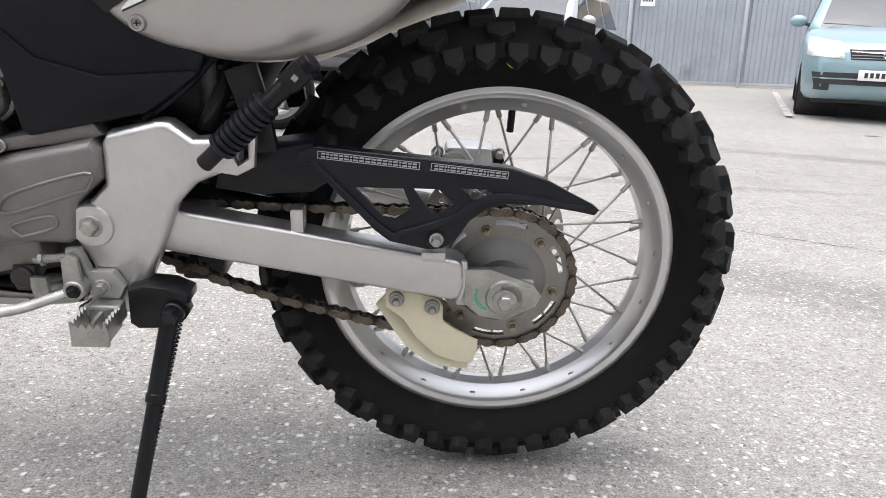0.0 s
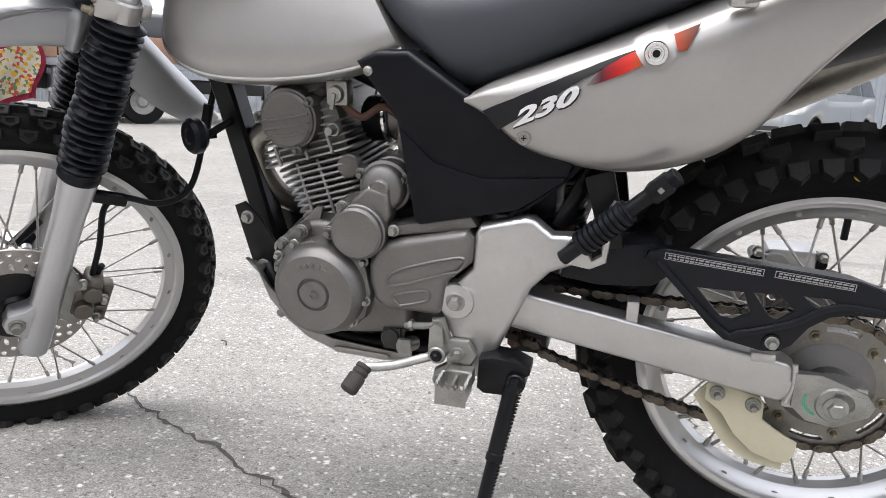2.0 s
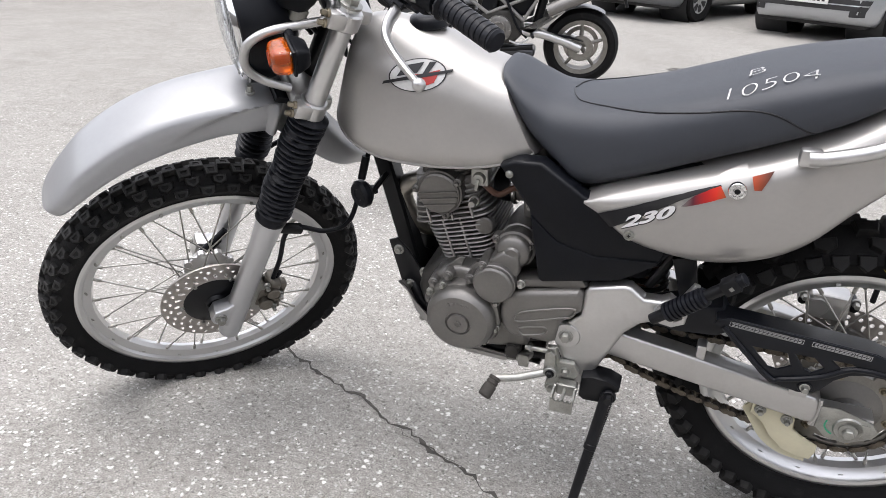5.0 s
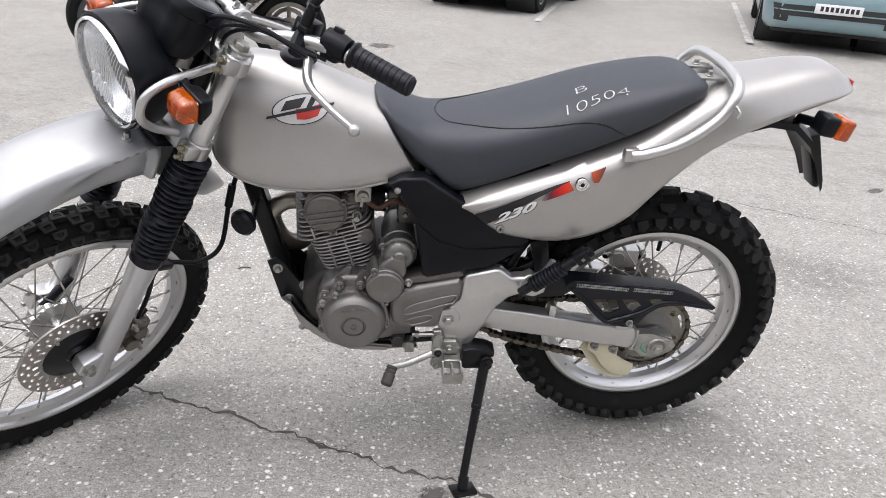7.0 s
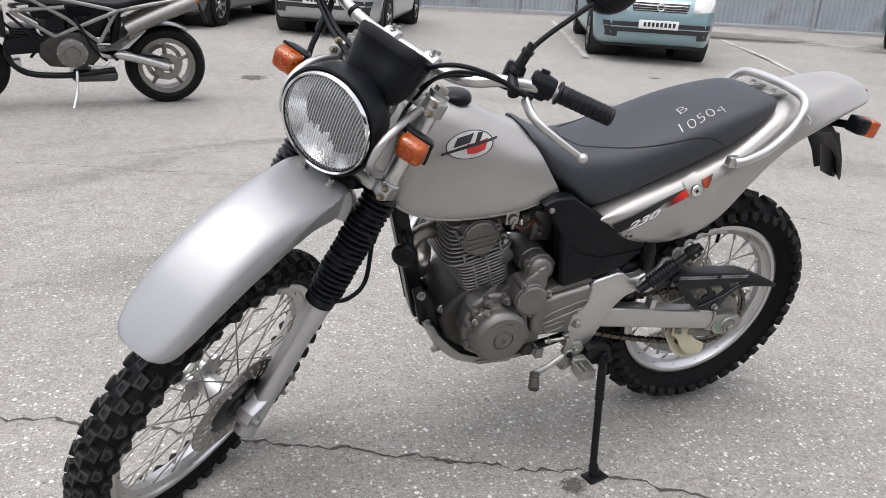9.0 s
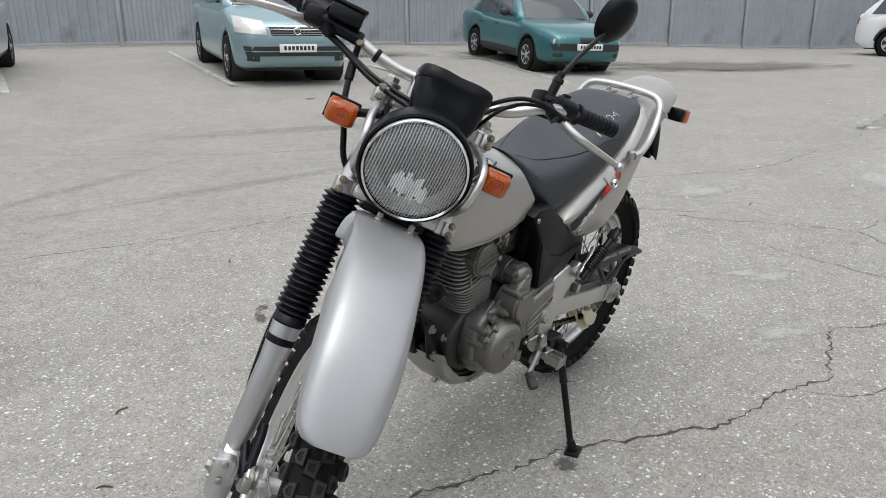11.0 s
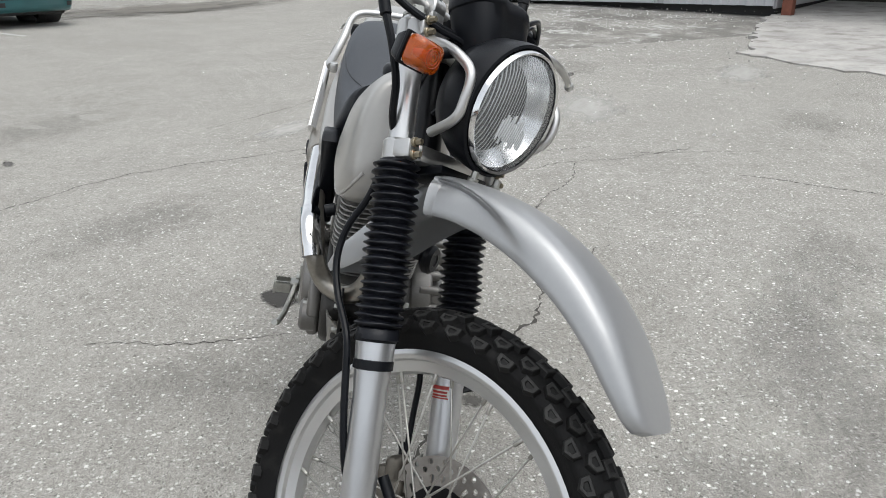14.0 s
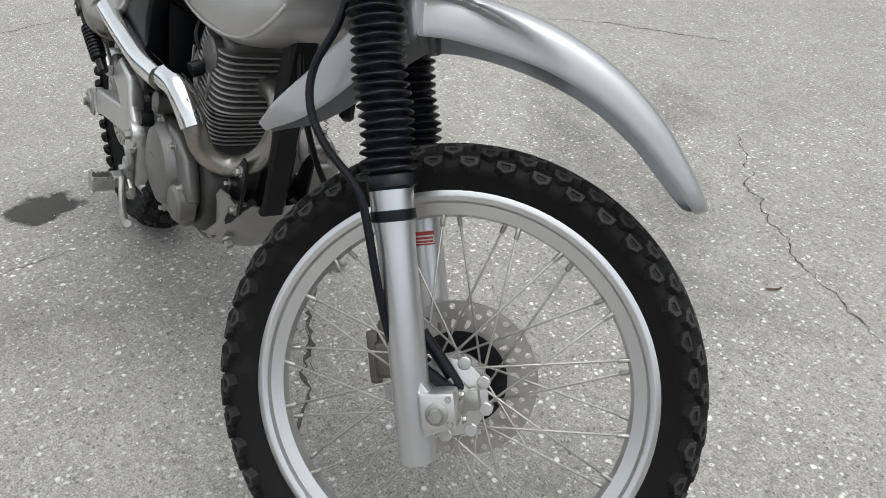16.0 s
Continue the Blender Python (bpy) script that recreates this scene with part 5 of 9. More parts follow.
flat_tube("frame_downtube", [(-0.925, 0, 0.76), (-0.895, 0, 0.66), (-0.838, 0, 0.44), (-0.825, 0, 0.40)], 0.036, 0.044, "black box-section frame downtube")
for s in (-1, 1):
    part("frame_cradle", sweep([(-0.835, 0.03 * s, 0.43), (-0.812, 0.060 * s, 0.395), (-0.770, 0.066 * s, 0.345), (-0.715, 0.068 * s, 0.310), (-0.63, 0.070 * s, 0.302), (-0.52, 0.080 * s, 0.315), (-0.46, 0.09 * s, 0.34)], 0.0115, 12, 5), BLACK_PAINT, bike)
    part("frame_rail", sweep([(-0.92, 0.03 * s, 0.80), (-0.70, 0.05 * s, 0.73), (-0.56, 0.08 * s, 0.70), (-0.30, 0.10 * s, 0.76), (-0.02, 0.09 * s, 0.87)], 0.014, 10, 5), BLACK_PAINT, bike)
    part("frame_strut", sweep([(-0.36, 0.10 * s, 0.53), (-0.325, 0.10 * s, 0.60), (-0.27, 0.095 * s, 0.70)], 0.012, 10, 4, flat=0.6), BLACK_PAINT, bike)
    part("engine_mount", plate([(-0.868, 0.500), (-0.850, 0.508), (-0.826, 0.484), (-0.806, 0.452), (-0.786, 0.428), (-0.776, 0.385), (-0.760, 0.350), (-0.745, 0.326), (-0.757, 0.316), (-0.788, 0.345), (-0.812, 0.380), (-0.842, 0.402), (-0.852, 0.440)], 0.058 * s - 0.003, 0.058 * s + 0.003, 0.002), BLACK_PAINT, bike)
    for x, z in ((-0.846, 0.483), (-0.824, 0.405), (-0.792, 0.440)):
        part("mount_bolt", hexbolt((x, 0.060 * s, z), (x, 0.072 * s, z), 0.009), STEEL, bike)
skid_rows = ((-0.838, 0.408, 0.010), (-0.820, 0.388, 0.020), (-0.803, 0.345, 0.034), (-0.775, 0.314, 0.034), (-0.742, 0.288, 0.030), (-0.697, 0.272, 0.028), (-0.62, 0.268, 0.026), (-0.565, 0.274, 0.016), (-0.540, 0.280, 0.004))
skid = part("skid_plate", loft([[Vector((x, y, z + 0.008 + 0.12 * max(0, y) + dz)) for y, dz in ((-0.092, w), (-0.086, 0.006), (-0.068, -0.006), (0.0, -0.012), (0.062, -0.004), (0.078, 0.010), (0.086, w * 1.9), (0.083, w * 1.9), (0.075, 0.013), (0.066, -0.003), (0, -0.009), (-0.066, -0.003), (-0.083, 0.009), (-0.089, w))] for x, z, w in skid_rows]), SKID_ALLOY, bike, "grey alloy skid plate", smooth=40)
part("skid_slot", plate([(-0.699, 0.291), (-0.691, 0.286), (-0.61, 0.284), (-0.604, 0.289), (-0.61, 0.294), (-0.69, 0.296)], -0.0925, -0.088, 0.001), SKID_ALLOY, skid, "pale slotted edge")
for y in (-0.06, 0.06):
    part("skid_bolt", hexbolt((-0.790, y, 0.332), (-0.803, y, 0.322), 0.010), STEEL, skid)
part("horn", join(revolve([(0.0, -0.010), (0.010, -0.010), (0.012, -0.012), (0.022, -0.012), (0.027, -0.006), (0.027, 0.004), (0.020, 0.012), (0.0, 0.016)], 30, "x"), box((0.008, -0.008, -0.006), (0.03, 0.008, 0.006))), BLACK_PLASTIC, bike, "round black horn", m=pose(-0.905, -0.090, 0.612, 0, 0, 60) @ pose(0, 0, 0))
part("horn_bracket", rod((-0.89, -0.085, 0.612), (-0.885, -0.02, 0.625), 0.006, 8), BLACK_PAINT, bike)

# --- engine ---
ENG = pose(-0.688, 0, 0.498) @ pose(0, 0, 0, 0, -17, 0)
# crankcase
case = part("crankcase", plate([(-0.800, 0.415), (-0.792, 0.452), (-0.752, 0.492), (-0.70, 0.508), (-0.60, 0.535), (-0.455, 0.538), (-0.448, 0.47), (-0.49, 0.37), (-0.55, 0.335), (-0.66, 0.312), (-0.735, 0.325), (-0.785, 0.365)], -0.082, 0.100, 0.014, 3), DARK_CASE, bike, "dark grey engine crankcase")
# cylinder and fins
b = box((-0.046, -0.058, -0.005), (0.046, 0.058, 0.100), 0.012, 2)
cyl = part("cylinder", b, ENGINE_GREY, bike, "finned engine cylinder", m=ENG)


def fin(hx, hy, z, t, dx=0.0):
    b = bmesh.new()
    pts = []
    for i in range(36):
        a = 2 * math.pi * i / 36
        c, s = math.cos(a), math.sin(a)
        pts.append((hx * math.copysign(abs(c) ** 0.40, c) + dx, hy * math.copysign(abs(s) ** 0.40, s)))
    bot = [b.verts.new((x, y, z)) for x, y in pts]
    f = b.faces.new(bot)
    r = bmesh.ops.extrude_face_region(b, geom=[f])
    for v in r["geom"]:
        if isinstance(v, bmesh.types.BMVert):
            v.co.z += t
            v.co.x, v.co.y = dx + (v.co.x - dx) * 0.985, v.co.y * 0.985
    return b


for i in range(10):
    part("fin", fin(0.058 + 0.0013 * i, 0.083 + 0.001 * i, 0.004 + i * 0.0094, 0.0026, -0.004), FIN_ALLOY, cyl, m=ENG)
for y in (-0.0845, 0.0845):
    for x in (-0.030, 0.004):
        part("fin_web", box((x - 0.0022, y - 0.0022, 0.002), (x + 0.0022, y + 0.0022, 0.096), 0.0008), FIN_ALLOY, cyl, m=ENG)
head = part("cylinder_head", join(box((-0.060, -0.080, 0.096), (0.056, 0.080, 0.178), 0.012, 2), join(box((-0.052, -0.072, 0.160), (0.048, 0.072, 0.208), 0.016, 3), rod((-0.02, -0.09, 0.165), (-0.02, 0.09, 0.165), 0.032, 24))), ENGINE_GREY, bike, "finned cylinder head", m=ENG)
for i in range(10):
    part("fin", fin(0.084 - 0.003 * i, 0.096 - 0.0012 * i, 0.099 + i * 0.0098, 0.0027, -0.010), FIN_ALLOY, head, m=ENG)
for x in (-0.050, -0.005, 0.035):
    part("fin_web", box((x - 0.0022, -0.0965, 0.098), (x + 0.0022, -0.0925, 0.128), 0.0008), FIN_ALLOY, head, m=ENG)
    part("fin_web", box((x - 0.0022, 0.0925, 0.098), (x + 0.0022, 0.0965, 0.150), 0.0008), FIN_ALLOY, head, m=ENG)
cap = part("cam_cover", revolve([(0.0, -0.113), (0.036, -0.113), (0.0395, -0.110), (0.040, -0.106), (0.043, -0.105), (0.043, -0.075)], 40), ENGINE_GREY, head, "round ribbed cam cover", m=ENG @ pose(-0.010, 0, 0.160))
for dz in (-0.020, -0.008, 0.004):
    hw = math.sqrt(0.037 ** 2 - dz ** 2)
    part("cover_rib", box((-hw, -0.1165, dz - 0.0016), (hw, -0.112, dz + 0.0016), 0.001), ENGINE_GREY, cap, m=ENG @ pose(-0.010, 0, 0.160, 0, 6, 0))
for a in (20, 160, 270):
    x, z = 0.044 * math.cos(math.radians(a)), 0.044 * math.sin(math.radians(a))
    part("cover_lug", join(rod((x, -0.110, z), (x, -0.085, z), 0.0075, 14), hexbolt((x, -0.108, z), (x, -0.118, z), 0.005)), ENGINE_GREY, cap, m=ENG @ pose(-0.010, 0, 0.160))
part("head_bolt", hexbolt((0.045, -0.085, 0.13), (0.045, -0.108, 0.13), 0.009), STEEL, head, m=ENG)
part("cylinder_stud_boss", rod((0.048, -0.088, 0.075), (0.048, -0.070, 0.075), 0.018, 18), ENGINE_GREY, cyl, m=ENG)
part("rocker_box", box((-0.035, -0.05, 0.20), (0.035, 0.05, 0.222), 0.01, 2), ENGINE_GREY, head, m=ENG)
part("spark_plug_lead", sweep([(-0.74, 0.06, 0.60), (-0.70, 0.09, 0.66), (-0.68, 0.07, 0.71)], 0.005, 8, 5), BLACK_PLASTIC, bike)
# generator cover
gen = part("generator_cover", revolve([(0.0, -0.176), (0.020, -0.176), (0.0215, -0.173), (0.0235, -0.173), (0.025, -0.1765), (0.056, -0.1745), (0.064, -0.168), (0.0675, -0.158), (0.068, -0.100)], 56), CAST, bike, "round alloy generator cover", m=pose(-0.684, 0, 0.419))
part("inspection_plug", join(revolve([(0.0, -0.1775), (0.0195, -0.1775), (0.0205, -0.174)], 32), revolve([(0.0, -0.1765), (0.005, -0.1765), (0.005, -0.1795), (0.007, -0.1795), (0.007, -0.176)], 6)), CAST, gen, m=pose(-0.684, 0, 0.419))
# raised lettering on the cover as a short row of bars
for i in range(5):
    a = math.radians(118 - i * 13)
    part("raised_mark", box((-0.0035, -0.1768, -0.003), (0.0035, -0.174, 0.003), 0.0008), CAST, gen, m=pose(-0.684 + 0.043 * math.cos(a), 0, 0.419 + 0.043 * math.sin(a), 0, 90 - math.degrees(a), 0))
b = plate([(-0.755, 0.43), (-0.742, 0.475), (-0.700, 0.490), (-0.650, 0.484), (-0.618, 0.468), (-0.608, 0.42), (-0.618, 0.38), (-0.65, 0.352), (-0.70, 0.346), (-0.745, 0.375)], -0.150, -0.10, 0.008, 2)
part("generator_flange", b, CAST, gen)
part("case_half", plate([(-0.764, 0.415), (-0.760, 0.455), (-0.748, 0.488), (-0.728, 0.503), (-0.700, 0.512), (-0.655, 0.508), (-0.615, 0.500), (-0.560, 0.505), (-0.560, 0.36), (-0.62, 0.345), (-0.70, 0.335), (-0.745, 0.360)], -0.128, -0.078, 0.010, 3), CAST, gen, "grey left crankcase half")
for x, z in ((-0.752, 0.440), (-0.744, 0.476), (-0.715, 0.498), (-0.672, 0.500), (-0.748, 0.385)):
    part("case_lug", join(rod((x, -0.142, z), (x, -0.10, z), 0.0105, 16), hexbolt((x, -0.141, z), (x, -0.152, z), 0.0065)), CAST, gen)
part("case_web", plate([(-0.740, 0.490), (-0.700, 0.530), (-0.690, 0.530), (-0.700, 0.495)], -0.120, -0.112, 0.002), CAST, gen)
part("case_web", plate([(-0.690, 0.498), (-0.668, 0.525), (-0.655, 0.522), (-0.660, 0.498)], -0.120, -0.112, 0.002), CAST, gen)
for x, z in ((-0.618, 0.466), (-0.616, 0.407), (-0.636, 0.372), (-0.748, 0.462), (-0.722, 0.482)):
    part("cover_bolt", hexbolt((x, -0.148, z), (x, -0.160, z), 0.0058), STEEL, gen)
# starter
part("starter_gear_cover", revolve([(0.0, -0.168), (0.033, -0.168), (0.0365, -0.165), (0.037, -0.158), (0.039, -0.156), (0.039, -0.10)], 44), CAST, bike, "round alloy gear cover", m=pose(-0.623, 0, 0.511))
part("starter_lug", join(rod((-0.645, -0.158, 0.545), (-0.645, -0.11, 0.545), 0.009, 14), hexbolt((-0.645, -0.157, 0.545), (-0.645, -0.168, 0.545), 0.006)), CAST, bike)
st = part("starter_motor", revolve([(0.0, -0.146), (0.012, -0.146), (0.015, -0.142), (0.026, -0.139), (0.031, -0.133), (0.0325, -0.124), (0.0365, -0.122), (0.0365, -0.113), (0.033, -0.111), (0.033, -0.092), (0.0355, -0.090), (0.0355, -0.03), (0.032, 0.0), (0.0, 0.0)], 36), CAST, bike, "round starter motor", m=pose(-0.596, 0, 0.568))
for a in (25, 150, 265):
    x, z = -0.600 + 0.035 * math.cos(math.radians(a)), 0.566 + 0.035 * math.sin(math.radians(a))
    part("starter_lug", join(rod((x, -0.124, z), (x, -0.100, z), 0.0085, 14), hexbolt((x, -0.123, z), (x, -0.133, z), 0.0058)), ENGINE_GREY, st)
part("starter_neck", plate([(-0.652, 0.520), (-0.634, 0.556), (-0.612, 0.574), (-0.582, 0.566), (-0.580, 0.535), (-0.596, 0.500)], -0.148, -0.112, 0.008, 3), CAST, st)
# carburettor behind the cylinder
carb = part("carburettor", join(rod((-0.62, -0.02, 0.645), (-0.52, -0.02, 0.655), 0.030, 20), join(box((-0.60, -0.065, 0.60), (-0.545, 0.03, 0.69), 0.010, 2), rod((-0.572, -0.02, 0.68), (-0.568, -0.02, 0.735), 0.024, 18))), CAST, bike, "grey carburettor")
part("carb_screw", hexbolt((-0.585, -0.064, 0.63), (-0.585, -0.078, 0.63), 0.007), STEEL, carb)
part("intake_boot", rod((-0.655, -0.01, 0.64), (-0.615, -0.02, 0.645), 0.034, 20), BLACK_PLASTIC, carb)
part("air_duct", rod((-0.53, -0.02, 0.655), (-0.47, -0.02, 0.66), 0.035, 20), BLACK_PLASTIC, carb)
part("carb_clamp", rod((-0.628, -0.02, 0.644), (-0.618, -0.02, 0.645), 0.037, 24), CHROME, carb)
part("fuel_hose", sweep([(-0.672, -0.088, 0.675), (-0.64, -0.09, 0.655), (-0.61, -0.085, 0.67), (-0.585, -0.07, 0.65)], 0.0055, 8, 6), COPPER, bike, "brown fuel hose")
pet = part("fuel_tap", join(box((-0.688, -0.100, 0.670), (-0.656, -0.075, 0.704), 0.004), rod((-0.672, -0.088, 0.70), (-0.672, -0.088, 0.725), 0.009, 12)), STEEL, bike, "zinc fuel tap under the tank")
part("tap_lever", join(revolve([(0.0, -0.108), (0.010, -0.108), (0.012, -0.10)], 18), box((-0.003, -0.112, -0.020), (0.003, -0.106, 0.002), 0.001)), STEEL, pet, m=pose(-0.672, 0, 0.686, 0, 10, 0))
part("air_box", box((-0.55, -0.10, 0.53), (-0.36, 0.10, 0.70), 0.02, 2), BLACK_PLASTIC, bike, "black air box")
# drive sprocket cover
DC = [(-0.610, 0.465), (-0.600, 0.488), (-0.578, 0.502), (-0.472, 0.527), (-0.463, 0.515), (-0.464, 0.482), (-0.496, 0.452), (-0.502, 0.408), (-0.515, 0.400), (-0.585, 0.400), (-0.602, 0.412), (-0.610, 0.438)]
dc = part("sprocket_cover", plate(DC, -0.157, -0.10, 0.012, 4), CAST, bike, "ribbed alloy sprocket cover")
for loop in ([(-0.576, 0.438), (-0.568, 0.461), (-0.480, 0.490), (-0.480, 0.472), (-0.50, 0.464)], [(-0.572, 0.424), (-0.527, 0.437), (-0.525, 0.423), (-0.56, 0.411), (-0.567, 0.413)]):
    P = [(x, -0.1575, z) for x, z in loop]
    part("cover_ridge", sweep(spline(P, 5, True) + [Vector(P[0])], 0.0022, 8, 1), CAST, dc)
part("case_top", plate([(-0.605, 0.500), (-0.590, 0.518), (-0.470, 0.545), (-0.460, 0.530), (-0.475, 0.524)], -0.145, -0.10, 0.005, 2), ENGINE_GREY, bike)
part("case_bolt", hexbolt((-0.575, -0.145, 0.515), (-0.575, -0.158, 0.515), 0.007), STEEL, dc)
# clutch cover on the right
rc = part("clutch_cover", revolve([(0.0, 0.150), (0.05, 0.150), (0.068, 0.144), (0.078, 0.130), (0.080, 0.10)], 48), CAST, bike, "round alloy clutch cover", m=pose(-0.640, 0, 0.420))
part("clutch_flange", plate([(-0.77, 0.40), (-0.755, 0.47), (-0.70, 0.50), (-0.56, 0.50), (-0.535, 0.42), (-0.56, 0.35), (-0.64, 0.325), (-0.73, 0.335)], 0.10, 0.128, 0.01, 3), CAST, rc)
part("oil_filter_cover", revolve([(0.0, 0.142), (0.028, 0.142), (0.034, 0.136), (0.034, 0.11)], 28), CAST, rc, m=pose(-0.735, 0, 0.385))
part("oil_cap", revolve([(0.0, 0.150), (0.014, 0.150), (0.017, 0.140), (0.017, 0.12)], 18), BLACK_PLASTIC, rc, m=pose(-0.555, 0, 0.48))
for k in range(7):
    t = math.radians(35 + 48 * k)
    part("cover_bolt", hexbolt((-0.640 + 0.094 * math.cos(t) * 1.1, 0.126, 0.415 + 0.086 * math.sin(t)), (-0.640 + 0.094 * math.cos(t) * 1.1, 0.137, 0.415 + 0.086 * math.sin(t)), 0.006), STEEL, rc)
for i in range(4):
    part("raised_mark", box((-0.0035, 0.148, -0.003), (0.0035, 0.1512, 0.003), 0.0008), CAST, rc, m=pose(-0.640 - 0.012 + 0.009 * i, 0, 0.440))
part("oil_filler_boss", rod((-0.60, 0.10, 0.52), (-0.60, 0.135, 0.525), 0.020, 20), ENGINE_GREY, rc)
part("spark_plug_cap", join(rod((-0.735, 0.095, 0.625), (-0.728, 0.060, 0.640), 0.010, 14), rod((-0.737, 0.112, 0.620), (-0.735, 0.092, 0.626), 0.013, 14)), BLACK_PLASTIC, head, "black spark plug cap")
# small parts under the case
part("neutral_switch", join(rod((-0.588, -0.135, 0.345), (-0.588, -0.10, 0.345), 0.014, 16), box((-0.60, -0.130, 0.325), (-0.572, -0.11, 0.36), 0.003)), DARK_CASE, bike)
part("case_fitting", join(rod((-0.567, -0.14, 0.338), (-0.56, -0.105, 0.328), 0.011, 12), box((-0.572, -0.146, 0.325), (-0.552, -0.138, 0.352), 0.002)), STEEL, bike)
part("drain_plug", hexbolt((-0.66, -0.04, 0.312), (-0.66, -0.04, 0.296), 0.011), STEEL, bike)
part("gearchange_rod", join(rod((-0.558, -0.150, 0.378), (-0.512, -0.160, 0.388), 0.005, 10), rod((-0.551, -0.151, 0.380), (-0.545, -0.152, 0.381), 0.0085, 6)), STEEL, bike)

# --- exhaust ---
ex = part("exhaust_pipe", sweep([(-0.755, 0.010, 0.605), (-0.825, 0.004, 0.612), (-0.860, 0.005, 0.582), (-0.853, 0.012, 0.534), (-0.834, 0.032, 0.495), (-0.806, 0.060, 0.476), (-0.792, 0.090, 0.484), (-0.786, 0.108, 0.506), (-0.788, 0.120, 0.541), (-0.750, 0.128, 0.590), (-0.67, 0.135, 0.588), (-0.58, 0.140, 0.590), (-0.44, 0.144, 0.606), (-0.34, 0.146, 0.610)], 0.0190, 18, 7), EXHAUST, bike, "tarnished steel exhaust header")
part("exhaust_flange", rod((-0.755, 0.025, 0.607), (-0.772, 0.025, 0.604), 0.030, 16), STEEL, ex)
for pts in ([(-0.806, 0.126, 0.548), (-0.790, 0.132, 0.574), (-0.760, 0.138, 0.598), (-0.712, 0.143, 0.602)], [(-0.688, 0.145, 0.592), (-0.58, 0.150, 0.594), (-0.46, 0.154, 0.612), (-0.34, 0.156, 0.632)]):
    part("heat_shield", sweep(pts, 0.0215, 16, 6), CHROME, ex, "chrome exhaust heat shield")
mf = part("muffler", sweep([(-0.36, 0.146, 0.608), (-0.32, 0.145, 0.608), (-0.28, 0.144, 0.614), (-0.10, 0.138, 0.696), (0.10, 0.130, 0.802), (0.135, 0.128, 0.820), (0.150, 0.128, 0.828)], 0.05, 22, 4, radii=[0.024, 0.036, 0.046, 0.050, 0.050, 0.050, 0.047, 0.036]), EXHAUST, bike, "brown-stained steel muffler")
part("muffler_outlet", rod((0.147, 0.128, 0.826), (0.172, 0.127, 0.840), 0.016, 16), BLACK_PAINT, mf)
part("muffler_shield", sweep([(-0.24, 0.176, 0.656), (-0.12, 0.172, 0.716), (0.02, 0.166, 0.788)], 0.03, 14, 4, flat=0.35), CHROME, mf)
part("muffler_bracket", box((-0.105, 0.085, 0.722), (-0.070, 0.125, 0.757), 0.004), CHAIN, mf)

# --- rear hub, sprocket, brake ---
CY = -0.078
rhub = part("rear_hub", revolve([(0.016, -0.105), (0.030, -0.103), (0.034, -0.094), (0.050, -0.088), (0.066, -0.078), (0.070, -0.066), (0.070, -0.045), (0.060, -0.036), (0.034, -0.030), (0.034, 0.028), (0.060, 0.034), (0.060, 0.042), (0.034, 0.050), (0.02, 0.060)], 48), CAST, bike, "grey cast rear hub", m=REAR)


def sprocket():
    n = 41
    out = []
    for i in range(n * 4):
        a = 2 * math.pi * i / (n * 4)
        r = (0.0920, 0.0985, 0.0985, 0.0920)[i % 4]
        out.append((r * math.cos(a), r * math.sin(a)))
    holes = [[(0.060 * math.cos(-2 * math.pi * i / 40), 0.060 * math.sin(-2 * math.pi * i / 40)) for i in range(40)]]
    for k in range(6):
        a0 = math.radians(60 * k + 8)
        arc = [a0 + math.radians(30) * j / 5 for j in range(6)]
        holes.append([(0.084 * math.cos(a), 0.084 * math.sin(a)) for a in arc] + [(0.077 * math.cos(a), 0.077 * math.sin(a)) for a in reversed(arc)])
    return plate(out, -0.0035, 0.0035, 0, holes=holes)


sp = part("rear_sprocket", sprocket(), SPROCKET, bike, "worn steel rear sprocket", m=REAR @ pose(0, CY, 0))
for k in range(6):
    a = math.radians(60 * k - 12)
    x, z = 0.0725 * math.cos(a), 0.0725 * math.sin(a)
    part("sprocket_bolt", join(hexbolt((x, CY - 0.003, z), (x, CY - 0.012, z), 0.0062), rod((x, CY - 0.012, z), (x, CY - 0.014, z), 0.003, 8)), GOLD, sp, "gold-zinc sprocket bolt", m=REAR)
rd = part("rear_brake_disc", disc_with_holes(0.110, 0.065, 26, 16, 0.004), DISC, bike, "drilled steel rear brake disc", m=REAR @ pose(0, 0.072, 0))
part("disc_carrier", revolve([(0.03, 0.060), (0.066, 0.066), (0.070, 0.072), (0.066, 0.075), (0.03, 0.076)], 36), CAST, rd, m=REAR)
rcal = part("rear_caliper", join(box((-0.075, 0.050, 0.425), (-0.005, 0.100, 0.478), 0.010, 2), rod((-0.06, 0.048, 0.452), (-0.06, 0.105, 0.452), 0.02, 16)), ALLOY, bike, "alloy rear brake caliper")
for x in (-0.085, 0.002):
    part("slide_pin", rod((x, 0.06, 0.455), (x, 0.10, 0.455), 0.009, 12), BLACK_PAINT, rcal)
    part("caliper_bolt", hexbolt((x, 0.062, 0.468), (x, 0.044, 0.468), 0.007), STEEL, rcal)

